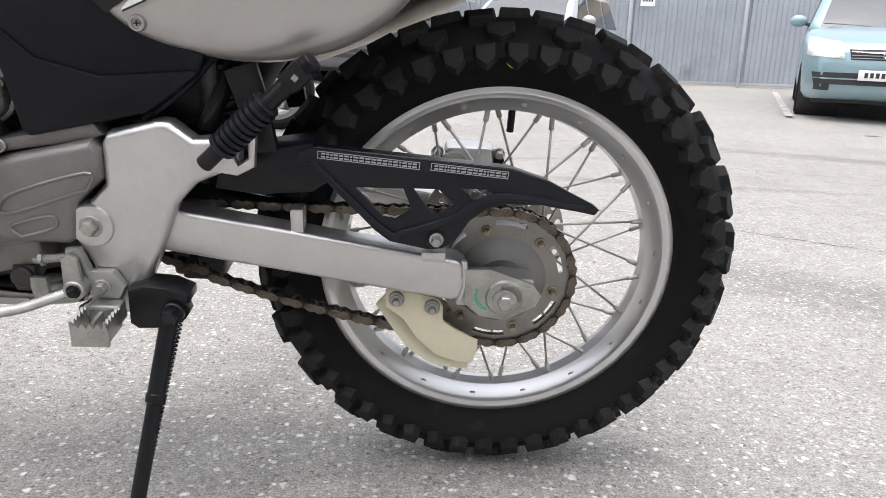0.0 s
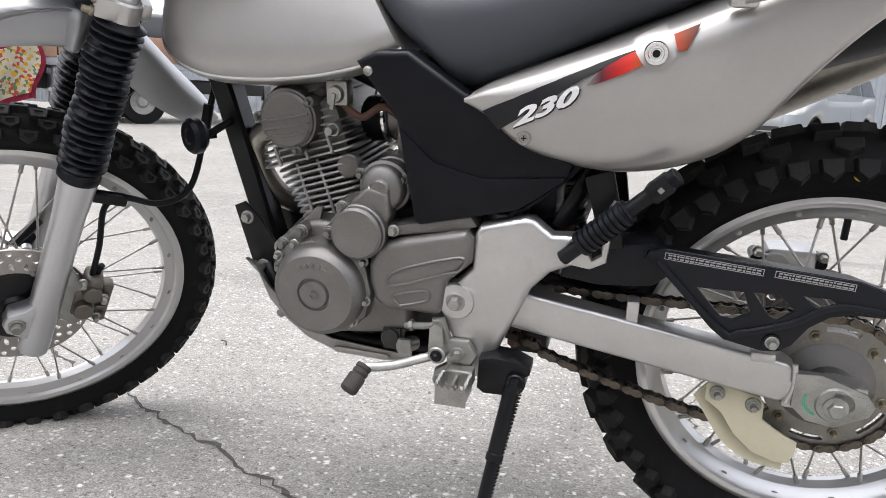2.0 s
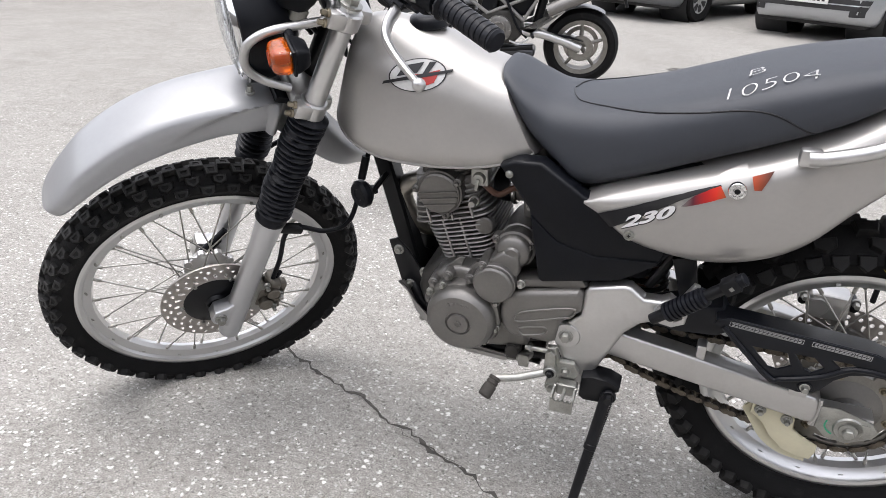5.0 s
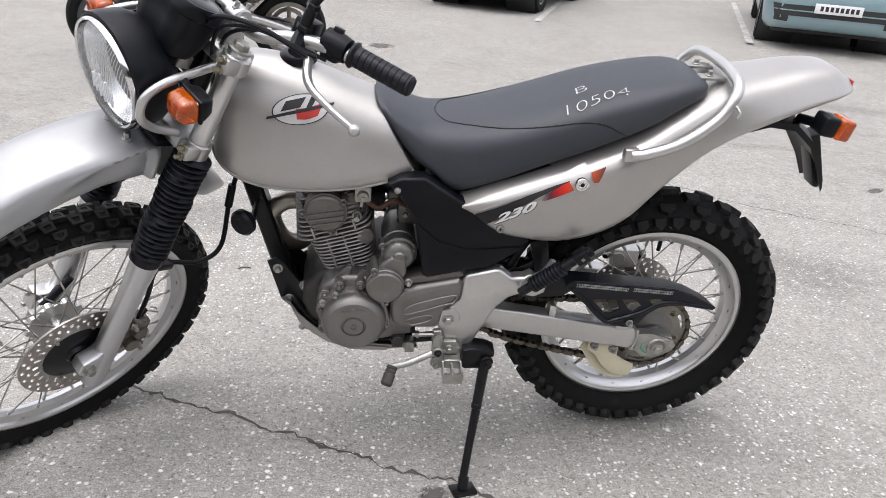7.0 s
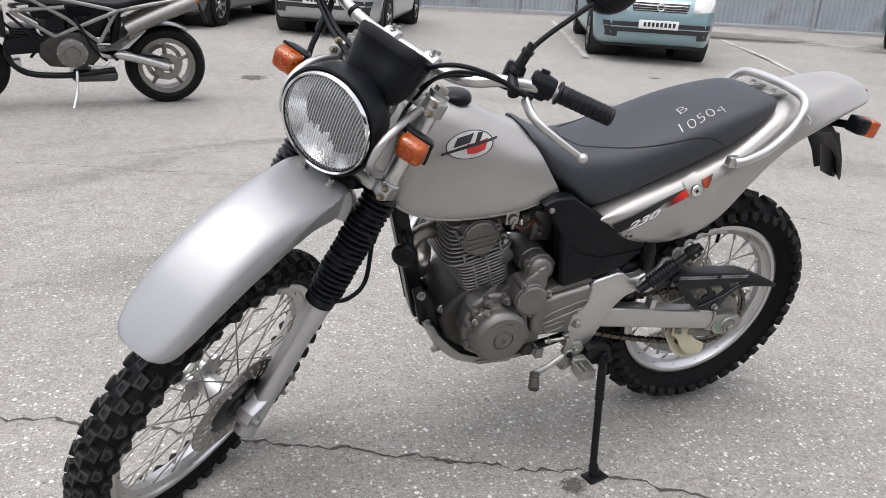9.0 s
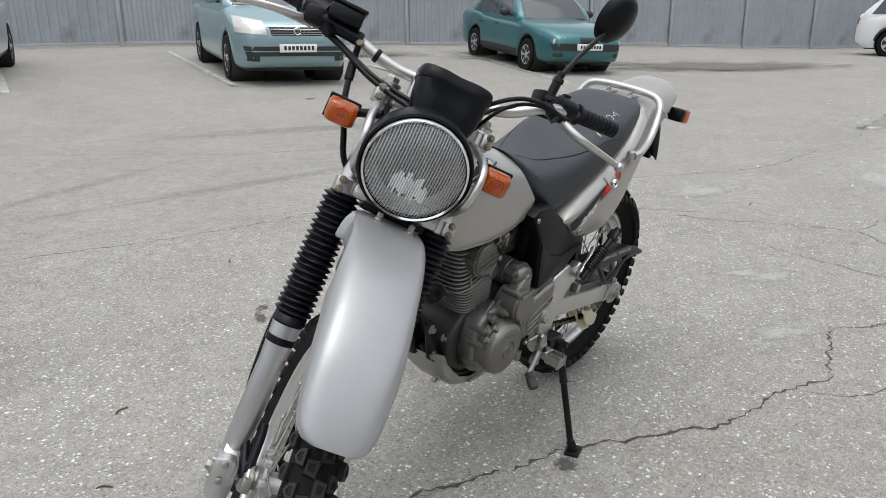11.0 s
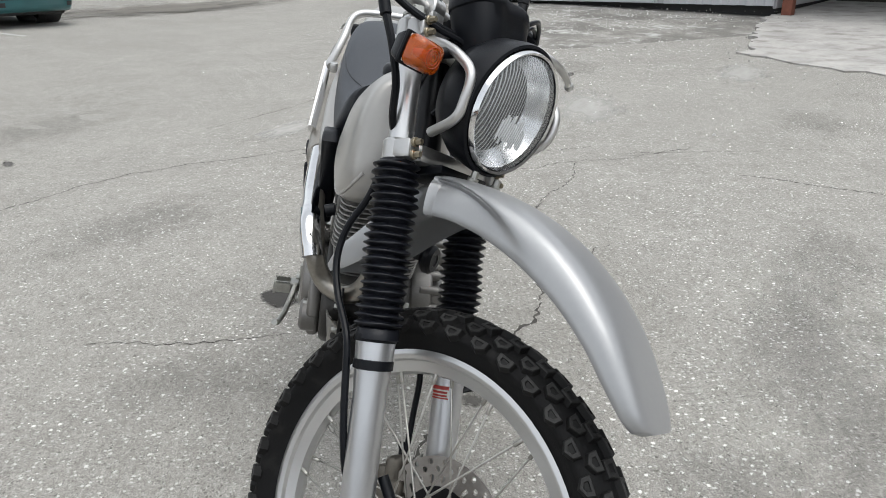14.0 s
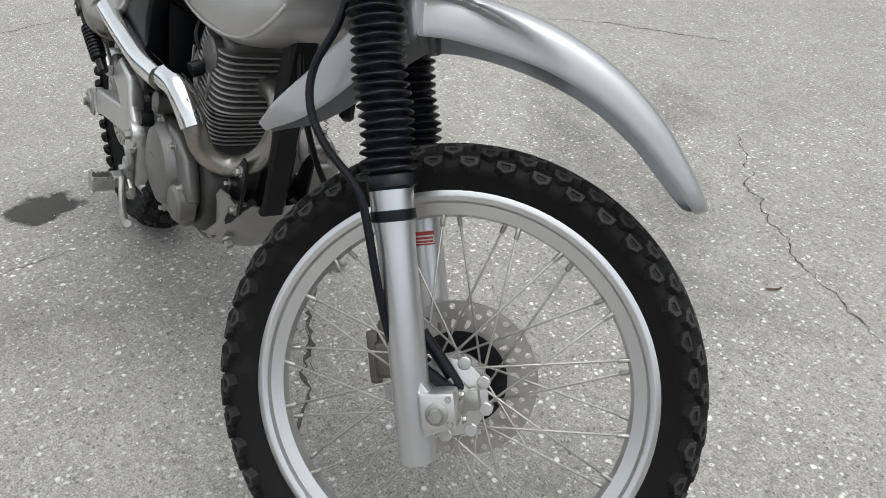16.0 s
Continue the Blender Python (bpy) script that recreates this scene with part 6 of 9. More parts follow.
# --- swingarm ---
for s in (-1, 1):
    y0, y1 = sorted((0.096 * s, 0.134 * s))
    arm = part("swingarm_beam", plate([(-0.452, 0.448), (-0.44, 0.396), (-0.418, 0.388), (-0.064, 0.331), (-0.050, 0.338), (-0.050, 0.380), (-0.060, 0.387), (-0.36, 0.434)], y0, y1, 0.006, 3), ALLOY, bike, "scratched alloy box-section swingarm")
    part("weld_bead", sweep([(-0.052, 0.1345 * s, 0.388), (-0.049, 0.1355 * s, 0.36), (-0.055, 0.1345 * s, 0.333)], 0.0035, 8, 4), ALLOY, arm)
    yb = 0.137 * s
    end = part("axle_plate", plate([(-0.050, 0.378), (-0.02, 0.380), (0.034, 0.361), (0.046, 0.345), (0.040, 0.330), (0.022, 0.320), (0.004, 0.309), (-0.030, 0.314), (-0.050, 0.332)], yb - 0.003, yb + 0.003, 0.002), STEEL, arm, "zinc axle end plate")
    part("end_block", box((-0.06, min(0.10 * s, 0.134 * s), 0.325), (0.036, max(0.10 * s, 0.134 * s), 0.366), 0.004), ALLOY, arm)
    part("adjuster_cam", join(revolve([(0.0, yb + 0.006 * s), (0.022, yb + 0.006 * s), (0.024, yb + 0.003 * s)], 28), plate([(-0.005, 0.020), (0.03, 0.016), (0.034, 0.002), (0.01, -0.012), (-0.012, -0.016)], min(yb + 0.003 * s, yb + 0.006 * s), max(yb + 0.003 * s, yb + 0.006 * s), 0.001)), STEEL, arm, m=pose(0.0, 0, 0.342))
    part("axle_nut", hexbolt((0.0, yb + 0.006 * s, 0.340), (0.0, yb + 0.018 * s, 0.340), 0.0125), STEEL, arm)
part("rear_axle", rod((0, -0.15, 0.340), (0, 0.15, 0.340), 0.0085, 14), STEEL, bike)
part("swingarm_bridge", box((-0.405, -0.10, 0.385), (-0.36, 0.10, 0.435), 0.008), ALLOY, bike)
part("adjuster_mark", sweep([(-0.035, -0.1405, 0.352), (-0.036, -0.1405, 0.340), (-0.030, -0.1405, 0.330), (-0.022, -0.1405, 0.325)], 0.0015, 6, 4), material("green_paint", (0.05, 0.35, 0.2), 0.5), bike)
part("chain_rub_strip", sweep([(-0.445, CY, 0.462), (-0.40, CY, 0.449), (-0.33, CY, 0.437), (-0.25, CY, 0.425)], 0.010, 8, 5, flat=0.6), BLACK_PLASTIC, bike)
part("guard_tab", box((-0.105, -0.135, 0.384), (-0.075, -0.110, 0.398), 0.003), ALLOY, bike)
part("guard_tab", box((-0.262, -0.13, 0.412), (-0.246, -0.105, 0.445), 0.003), ALLOY, bike)

# --- chain ---
def chain_path():
    c0, r0 = Vector((0.0, 0, 0.338)), 0.0955
    c1, r1 = Vector((-0.462, 0, 0.400)), 0.036
    d = c0 - c1
    L = d.length
    base = math.atan2(d.z, d.x)
    off = math.acos((r0 - r1) / L)
    aT, aB = base + math.pi - 0, 0
    t_up, t_dn = base + (math.pi - off) * 1, base - (math.pi - off) * 1
    # tangent angles, measured from each centre
    up = base + math.pi - off
    dn = base + math.pi + off
    P = []
    for i in range(41):
        a = dn + (up + 2 * math.pi - dn) * i / 40
        P.append(c0 + Vector((math.cos(a), 0, math.sin(a))) * r0)
    for i in range(25):
        a = up + (dn - up) * i / 24
        P.append(c1 + Vector((math.cos(a), 0, math.sin(a))) * r1)
    P.append(P[0])
    out = []
    for a, b in zip(P, P[1:]):
        # slack in the long runs
        n = max(1, int((b - a).length / 0.004))
        for j in range(n):
            f = j / n
            q = a.lerp(b, f)
            if (b - a).length > 0.2:
                q.z -= 0.010 * 4 * f * (1 - f) * (1.6 if q.z < 0.34 else 0.5)
            out.append(q)
    return out


def link_mesh(outer):
    p = 0.01588
    b = bmesh.new()
    w = 0.0072 if outer else 0.0056
    for s in (-1, 1):
        pts = []
        for i in range(16):
            t = 2 * math.pi * i / 16
            x, z = (p / 2 + 0.0066) * math.cos(t), (0.0070 if outer else 0.0062) * math.sin(t)
            z *= 1 - 0.40 * math.exp(-(x / 0.004) ** 2)
            pts.append((x, z))
        b = plate(pts, s * w - 0.0009, s * w + 0.0009, 0, bm=b)
    if outer:
        for x in (-p / 2, p / 2):
            b = join(b, rod((x, -0.0092, 0), (x, 0.0092, 0), 0.0024, 6))
    else:
        for x in (-p / 2, p / 2):
            b = join(b, rod((x, -0.005, 0), (x, 0.005, 0), 0.0048, 8))
    me = bpy.data.meshes.new("link")
    bmesh.ops.recalc_face_normals(b, faces=b.faces)
    b.to_mesh(me)
    b.free()
    me.materials.append(CHAIN if outer else CHAIN_DARK)
    return me


path = chain_path()
acc = [0.0]
for a, b in zip(path, path[1:]):
    acc.append(acc[-1] + (b - a).length)
total = acc[-1]
n_links = int(round(total / 0.01588))
n_links -= n_links % 2
chain = part("drive_chain", rod((-0.462, CY - 0.006, 0.40), (-0.462, CY + 0.006, 0.40), 0.033, 24), CHAIN, bike, "oily steel drive chain")
meshes = (link_mesh(True), link_mesh(False))


def along(s):
    s = s % total
    lo, hi = 0, len(acc) - 1
    while hi - lo > 1:
        mid = (lo + hi) // 2
        if acc[mid] <= s:
            lo = mid
        else:
            hi = mid
    f = (s - acc[lo]) / max(1e-9, acc[hi] - acc[lo])
    return path[lo].lerp(path[hi], f)


for i in range(n_links):
    a, b = along(total * i / n_links), along(total * (i + 1) / n_links)
    c = (a + b) / 2
    ang = math.degrees(math.atan2(-(b.z - a.z), b.x - a.x))
    ob = part("link", None, None, chain, data=meshes[i % 2])
    ob.matrix_basis = pose(c.x, CY, c.z, 0, ang, 0)

# --- chain guard and slider ---
GU = [(-0.247, 0.515), (-0.243, 0.524), (-0.226, 0.528), (-0.106, 0.519), (-0.004, 0.511), (0.04, 0.497), (0.090, 0.474), (0.099, 0.467), (0.094, 0.460), (0.04, 0.470), (-0.007, 0.470), (-0.030, 0.464), (-0.050, 0.448), (-0.066, 0.422), (-0.080, 0.412), (-0.098, 0.410), (-0.143, 0.419), (-0.160, 0.432), (-0.215, 0.490)]
holes = [[(-0.182, 0.484), (-0.128, 0.484), (-0.118, 0.460), (-0.136, 0.448), (-0.150, 0.450)], [(-0.116, 0.485), (-0.088, 0.485), (-0.070, 0.468), (-0.086, 0.454), (-0.096, 0.458)], [(-0.062, 0.487), (-0.034, 0.487), (-0.026, 0.483), (-0.046, 0.474)]]
guard = part("chain_guard", plate(GU, -0.156, -0.150, 0.0025, 2, holes=holes), BLACK_GUARD, bike, "black plastic chain guard with three openings")
b = loft([[Vector((x, y, z)) for y in (-0.152, -0.14, -0.055, -0.055, -0.14, -0.152)][:0] or [Vector((x, -0.154, z - 0.004)), Vector((x, -0.150, z)), Vector((x, -0.095, z - 0.012)), Vector((x, -0.095, z - 0.015)), Vector((x, -0.148, z - 0.004))] for x, z in ((-0.244, 0.520), (-0.226, 0.528), (-0.106, 0.5195), (-0.004, 0.5115), (0.04, 0.4975), (0.094, 0.470))])
part("guard_top", b, BLACK_GUARD, guard)
part("guard_rib", sweep([(-0.232, -0.156, 0.513), (-0.150, -0.158, 0.434), (-0.125, -0.158, 0.432), (-0.07, -0.157, 0.452), (-0.02, -0.157, 0.480), (0.08, -0.155, 0.468)], 0.0045, 8, 6), BLACK_GUARD, guard)
for x0, x1, z0, z1 in ((-0.224, -0.110, 0.5215, 0.5125), (-0.098, -0.010, 0.5125, 0.5055)):
    L = x1 - x0
    M = pose((x0 + x1) / 2, -0.1567, (z0 + z1) / 2, 0, math.degrees(math.atan2(z0 - z1, L)), 0)
    lab = part("warning_label", join(join(box((-L / 2, -0.0004, 0.0036), (L / 2, 0, 0.0044)), box((-L / 2, -0.0004, -0.0044), (L / 2, 0, -0.0036))), join(box((-L / 2, -0.0004, -0.0036), (-L / 2 + 0.0008, 0, 0.0036)), box((L / 2 - 0.0008, -0.0004, -0.0036), (L / 2, 0, 0.0036)))), DECAL_GREY, guard, "white-outlined warning label", m=M, smooth=0)
    bars = None
    k = -L / 2 + 0.004
    while k < L / 2 - 0.006:
        wdt = random.uniform(0.002, 0.006)
        for z in (-0.0018, 0.0016):
            bars = box((k, -0.0004, z - 0.0009), (k + wdt, 0, z + 0.0009), bm=bars)
        k += wdt + 0.0012
    part("label_print", bars, DECAL_GREY, lab, m=M, smooth=0)
part("guard_bolt", hexbolt((-0.088, -0.154, 0.424), (-0.088, -0.168, 0.424), 0.0075), STEEL, guard)
part("guard_boss", revolve([(0.011, -0.158), (0.013, -0.154), (0.013, -0.12)], 20), BLACK_GUARD, guard, m=pose(-0.088, 0, 0.424))
SL = [(-0.148, 0.332), (-0.140, 0.338), (-0.080, 0.322), (-0.074, 0.312), (-0.073, 0.290), (-0.055, 0.277), (-0.026, 0.262), (-0.026, 0.246), (-0.032, 0.229), (-0.050, 0.228), (-0.080, 0.238), (-0.106, 0.262), (-0.124, 0.290), (-0.136, 0.300), (-0.148, 0.308)]
slider = part("chain_slider", plate(SL, -0.112, -0.106, 0.002, 2), NYLON, bike, "cream nylon chain slider")
part("slider_inner", plate([(x, z) for x, z in SL], -0.052, -0.047, 0.002, 2), NYLON, slider)
part("slider_base", sweep([(-0.142, -0.08, 0.318), (-0.120, -0.08, 0.284), (-0.10, -0.08, 0.256), (-0.072, -0.08, 0.238), (-0.034, -0.08, 0.233)], 0.030, 8, 5, flat=0.12), NYLON, slider)
for x, z in ((-0.134, 0.322), (-0.088, 0.312)):
    part("slider_bolt", join(rod((x, -0.118, z), (x, -0.10, z), 0.010, 18), hexbolt((x, -0.117, z), (x, -0.128, z), 0.0062)), STEEL, slider)

# --- pivot plates, pegs ---
PV = [(-0.463, 0.522), (-0.456, 0.534), (-0.398, 0.550), (-0.386, 0.549), (-0.362, 0.530), (-0.336, 0.532), (-0.322, 0.540), (-0.310, 0.532), (-0.312, 0.506), (-0.336, 0.490), (-0.362, 0.478), (-0.386, 0.452), (-0.404, 0.408), (-0.424, 0.362), (-0.448, 0.312), (-0.466, 0.306), (-0.478, 0.318), (-0.486, 0.352), (-0.500, 0.388), (-0.512, 0.412), (-0.510, 0.434), (-0.492, 0.446), (-0.466, 0.474)]
for s in (-1, 1):
    y0, y1 = sorted((0.118 * s, 0.150 * s))
    pv = part("pivot_plate", plate(PV, y0, y1, 0.009, 3), ALLOY, bike, "brushed alloy frame pivot plate")
    part("pivot_boss", revolve([(0.016, 0.1525 * s), (0.0245, 0.1525 * s), (0.0265, 0.149 * s), (0.0265, 0.13 * s)], 32), ALLOY, pv, m=pose(-0.486, 0, 0.424))
    part("pivot_bolt", hexbolt((-0.486, 0.149 * s, 0.424), (-0.486, 0.164 * s, 0.424), 0.0115), STEEL, pv)
    # passenger peg folded up on its bracket
    br = part("passenger_peg_bracket", plate([(-0.345, 0.522), (-0.330, 0.538), (-0.305, 0.556), (-0.290, 0.585), (-0.280, 0.582), (-0.288, 0.545), (-0.292, 0.505), (-0.312, 0.494), (-0.340, 0.498)], min(0.150 * s, 0.163 * s), max(0.150 * s, 0.163 * s), 0.004, 2, holes=[[(-0.318, 0.524), (-0.300, 0.535), (-0.299, 0.515), (-0.310, 0.507)]]), ALLOY, bike, "alloy passenger peg bracket")
    p0, p1 = Vector((-0.326, 0.172 * s, 0.528)), Vector((-0.270, 0.180 * s, 0.582))
    Lp = (p1 - p0).length
    prof = [(0.010, 0), (0.0155, 0.002)]
    for i in range(9):
        z0 = 0.004 + (Lp - 0.008) * i / 9
        q = (Lp - 0.008) / 9
        prof += [(0.0165, z0), (0.0165, z0 + q * 0.55), (0.0135, z0 + q * 0.68), (0.0135, z0 + q * 0.95)]
    prof += [(0.0155, Lp - 0.002), (0.012, Lp)]
    b = revolve(prof, 22)
    b.transform(frame_to(p0, p1))
    peg = part("passenger_peg", b, BOOT, bike, "black rubber passenger footpeg, folded up")
    d = (p1 - p0).normalized()
    part("peg_core", rod(p0 - d * 0.028, p1 + d * 0.034, 0.0098, 14), BLACK_PAINT, peg)
    b = box((-0.013, -0.004, -0.012), (0.013, 0.024, 0.012), 0.003, 2)
    b.transform(frame_to(p1 + d * 0.034, p1 + d * 0.08))
    part("peg_clevis", b, BLACK_PAINT, peg, "black steel clevis")
    part("peg_cap", rod(p1 + d * 0.056, p1 + d * 0.068, 0.011, 18), BLACK_PLASTIC, peg)
    b = plate([(-0.003, -0.003), (0.003, -0.003), (0.003, 0.003), (-0.003, 0.003)], -0.001, 0.001, 0)
    b.transform(Matrix.Translation(p1 + d * 0.044 + Vector((0, 0.0135 * s, 0))) @ pose(0, 0, 0, 0, 40, 0))
    part("clevis_mark", b, STEEL, peg)
    y0, y1 = sorted((0.108 * s, 0.122 * s))
    part("frame_gusset", plate([(-0.330, 0.602), (-0.295, 0.615), (-0.285, 0.575), (-0.274, 0.512), (-0.302, 0.508), (-0.316, 0.558)], y0, y1, 0.003), BLACK_PAINT, bike)
    part("peg_bracket", plate([(-0.516, 0.398), (-0.500, 0.400), (-0.490, 0.372), (-0.464, 0.372), (-0.452, 0.352), (-0.462, 0.330), (-0.474, 0.300), (-0.500, 0.292), (-0.516, 0.304), (-0.512, 0.322), (-0.494, 0.334), (-0.496, 0.352), (-0.518, 0.372)], min(0.150 * s, 0.164 * s), max(0.150 * s, 0.164 * s), 0.004, 2), STEEL, bike, "zinc footpeg bracket")
    for x, z in ((-0.478, 0.352), (-0.503, 0.307)):
        part("bracket_bolt", hexbolt((x, 0.163 * s, z), (x, 0.174 * s, z), 0.0085), STEEL, bike)
    # toothed footpeg
    saw = [(0.0, 0.0), (0.040, 0.0)]
    for i in range(5):
        saw += [(0.0395 - 0.008 * i, 0.0275), (0.0355 - 0.008 * i, 0.022)]
    saw += [(0.0, 0.024)]
    b = box((-0.490, min(0.165 * s, 0.187 * s), 0.314), (-0.452, max(0.165 * s, 0.187 * s), 0.338), 0.004)
    for x in (-0.487, -0.449):
        r = plate(saw, -0.0016, 0.0016, 0)
        r.transform(pose(x - 0.005, 0.185 * s, 0.312) @ pose(0, 0, 0, 0, 0, 90 * s))
        b = join(b, r)
    jag = [(-0.494, 0.308), (-0.452, 0.308), (-0.451, 0.330)]
    for i in range(5):
        jag += [(-0.4535 - 0.0085 * i, 0.3375), (-0.4575 - 0.0085 * i, 0.3310)]
    b = join(b, plate(jag, min(0.222 * s, 0.226 * s), max(0.222 * s, 0.226 * s), 0))
    b = join(b, box((-0.475, min(0.185 * s, 0.224 * s), 0.315), (-0.471, max(0.185 * s, 0.224 * s), 0.332)))
    part("footpeg", b, STEEL, bike, "toothed zinc footpeg", smooth=20)
# gear lever
gl = part("gear_lever", join(sweep([(-0.504, -0.172, 0.352), (-0.53, -0.180, 0.344), (-0.565, -0.190, 0.334), (-0.600, -0.200, 0.331)], 0.007, 10, 5, flat=0.7), join(rod((-0.504, -0.182, 0.354), (-0.504, -0.160, 0.354), 0.0125, 18), plate([(-0.518, 0.352), (-0.516, 0.392), (-0.508, 0.398), (-0.498, 0.392), (-0.494, 0.352)], -0.176, -0.168, 0.002))), STEEL, bike, "zinc gear lever")
part("lever_bolt", hexbolt((-0.504, -0.181, 0.354), (-0.504, -0.189, 0.354), 0.007), BLACK_PAINT, gl)
b = revolve([(0.006, 0), (0.0115, 0.001), (0.0115, 0.006), (0.010, 0.008), (0.0115, 0.010), (0.0115, 0.014), (0.010, 0.016), (0.0125, 0.019), (0.0125, 0.040), (0.010, 0.043)], 18)
b.transform(frame_to((-0.600, -0.200, 0.334), (-0.616, -0.236, 0.306)))
part("lever_rubber", b, material("worn_grey_rubber", (0.045, 0.041, 0.035), 0.75, 0.0, 0.3, 60, 0.2, 300), gl, "worn grey-brown rubber gear lever tip")
part("brake_pedal", sweep([(-0.49, 0.172, 0.335), (-0.55, 0.185, 0.30), (-0.62, 0.195, 0.30), (-0.66, 0.20, 0.318)], 0.007, 10, 5), STEEL, bike, "zinc rear brake pedal")

# --- side stand ---
stb = part("stand_bracket", plate([(-0.448, 0.352), (-0.430, 0.358), (-0.400, 0.356), (-0.378, 0.346), (-0.378, 0.336), (-0.388, 0.330), (-0.384, 0.314), (-0.398, 0.302), (-0.440, 0.300), (-0.450, 0.308)], -0.172, -0.130, 0.005, 2), BLACK_PAINT, bike, "black side stand bracket")
part("stand_pivot", hexbolt((-0.394, -0.176, 0.328), (-0.394, -0.196, 0.330), 0.011), BLACK_PAINT, stb)
F0, F1 = Vector((-0.398, -0.172, 0.330)), Vector((-0.437, -0.298, 0.062))
stand = part("side_stand", join(rod(F0, F0.lerp(F1, 0.35), 0.0108, 14), join(rod(F0.lerp(F1, 0.33), F1, 0.0092, 14), rod(F0.lerp(F1, 0.335), F0.lerp(F1, 0.375), 0.0120, 14))), BLACK_PAINT, bike, "scuffed black steel side stand")
b = box((-0.028, -0.020, 0.0), (0.028, 0.020, 0.006), 0.002)
b = join(b, rod((0, 0, 0.004), (0.004, 0.012, 0.03), 0.012, 12))
foot = part("stand_foot", b, BLACK_PAINT, stand)
foot.matrix_basis = BIKE.inverted() @ pose(-0.313, 0.758, 0.001, 0, 0, 12)
coil = []
S0, S1 = Vector((-0.390, -0.172, 0.318)), Vector((-0.417, -0.248, 0.170))
ax_ = (S1 - S0).normalized()
u = ax_.orthogonal().normalized()
w_ = ax_.cross(u)
for i in range(34 * 10 + 1):
    a = 2 * math.pi * i / 10
    coil.append(S0.lerp(S1, i / 340) + u * 0.0048 * math.cos(a) + w_ * 0.0048 * math.sin(a))
part("stand_spring", sweep(coil, 0.0012, 5, 1), BLACK_PAINT, stand)
# --- shock and linkage between the plates ---
shock = part("rear_shock", rod((-0.36, 0, 0.44), (-0.385, 0, 0.66), 0.020, 18), COPPER, bike, "shock absorber with rusty red body")
coil = []
for i in range(9 * 14 + 1):
    a = 2 * math.pi * i / 14
    f = i / 126
    coil.append(Vector((-0.362 - 0.02 * f + 0.034 * math.cos(a), 0.034 * math.sin(a), 0.46 + 0.17 * f)))
part("shock_spring", sweep(coil, 0.006, 8, 1), BLACK_PAINT, shock)
part("linkage", box((-0.43, -0.04, 0.30), (-0.37, 0.04, 0.37), 0.01), BLACK_PAINT, bike)
part("linkage_rod", join(rod((-0.418, -0.060, 0.325), (-0.418, -0.060, 0.405), 0.010, 12), rod((-0.418, -0.060, 0.350), (-0.418, -0.060, 0.366), 0.0125, 12)), COPPER, bike, "rusty linkage rod")
part("inner_mudguard", sweep([(-0.40, 0, 0.44), (-0.375, 0, 0.54), (-0.33, 0, 0.62), (-0.24, 0, 0.70), (-0.10, 0, 0.765), (0.05, 0, 0.815)], 0.075, 14, 5, flat=0.12), BLACK_PLASTIC, bike, "black inner mudguard")
part("rear_cable", sweep([(-0.42, -0.11, 0.54), (-0.38, -0.125, 0.58), (-0.35, -0.12, 0.61), (-0.33, -0.11, 0.63)], 0.005, 8, 5), BLACK_PLASTIC, bike)

part("swingarm_cover", plate([(-0.352, 0.462), (-0.345, 0.494), (-0.30, 0.512), (-0.236, 0.524), (-0.205, 0.486), (-0.235, 0.462), (-0.30, 0.456)], -0.118, -0.060, 0.006, 2), BLACK_GUARD, bike, "black plastic swingarm cover")
part("hugger_plate", plate([(-0.352, 0.472), (-0.300, 0.510), (-0.262, 0.516), (-0.258, 0.474)], -0.080, -0.050, 0.006, 2), BLACK_PLASTIC, bike)
part("tail_wire", sweep([(-0.215, -0.130, 0.640), (-0.190, -0.128, 0.690), (-0.155, -0.120, 0.745)], 0.0022, 6, 4), STEEL, bike)
part("wiring", sweep([(-0.42, -0.125, 0.545), (-0.37, -0.130, 0.585), (-0.33, -0.128, 0.625), (-0.29, -0.122, 0.655)], 0.0055, 8, 5), BLACK_PLASTIC, bike)

# ---- the yard: fence, vehicles, shed ----
FENCE_GREY = material("fence_steel", (0.30, 0.325, 0.35), 0.5, 0.3, 0.12, 1.5, 0.1, 60, grime=((0.17, 0.17, 0.17), 1.2, 0.58, 0.85))
SHED_GREY = material("shed_steel", (0.50, 0.51, 0.54), 0.5, 0.2, 0.08, 1.5, 0.1, 60, grime=((0.33, 0.31, 0.29), 2.5, 0.62, 0.85))
POST_GREY = material("post_steel", (0.36, 0.38, 0.40), 0.5, 0.3, 0.1, 3)
CONCRETE = material("pale_concrete", (0.245, 0.24, 0.23), 0.9, 0, 0.3, 2.0, 0.9, 30, grime=((0.40, 0.40, 0.39), 3.0, 0.50, 0.74))
TEAL = material("teal_metallic", (0.235, 0.345, 0.375), 0.32, 0.35, 0.04, 2, coat=0.6)
GREEN_TEAL = material("green_teal_metallic", (0.030, 0.135, 0.15), 0.3, 0.35, 0.08, 4, coat=0.6)
SILVER_CAR = material("silver_car_paint", (0.42, 0.43, 0.44), 0.3, 0.5, 0.06, 4, coat=0.6)
GREY_CAR = material("grey_car_paint", (0.13, 0.135, 0.145), 0.3, 0.4, 0.05, 3, coat=0.6)
DARK_CAR = material("dark_car_paint", (0.04, 0.042, 0.046), 0.3, 0.3, 0.08, 4, coat=0.6)
WHITE_CAR = material("white_car_paint", (0.74, 0.75, 0.76), 0.3, 0.0, 0.03, 2, coat=0.6)
CAR_GLASS = material("dark_car_glass", (0.040, 0.046, 0.050), 0.05, 0.0, 0.1, 3, spec=0.9)
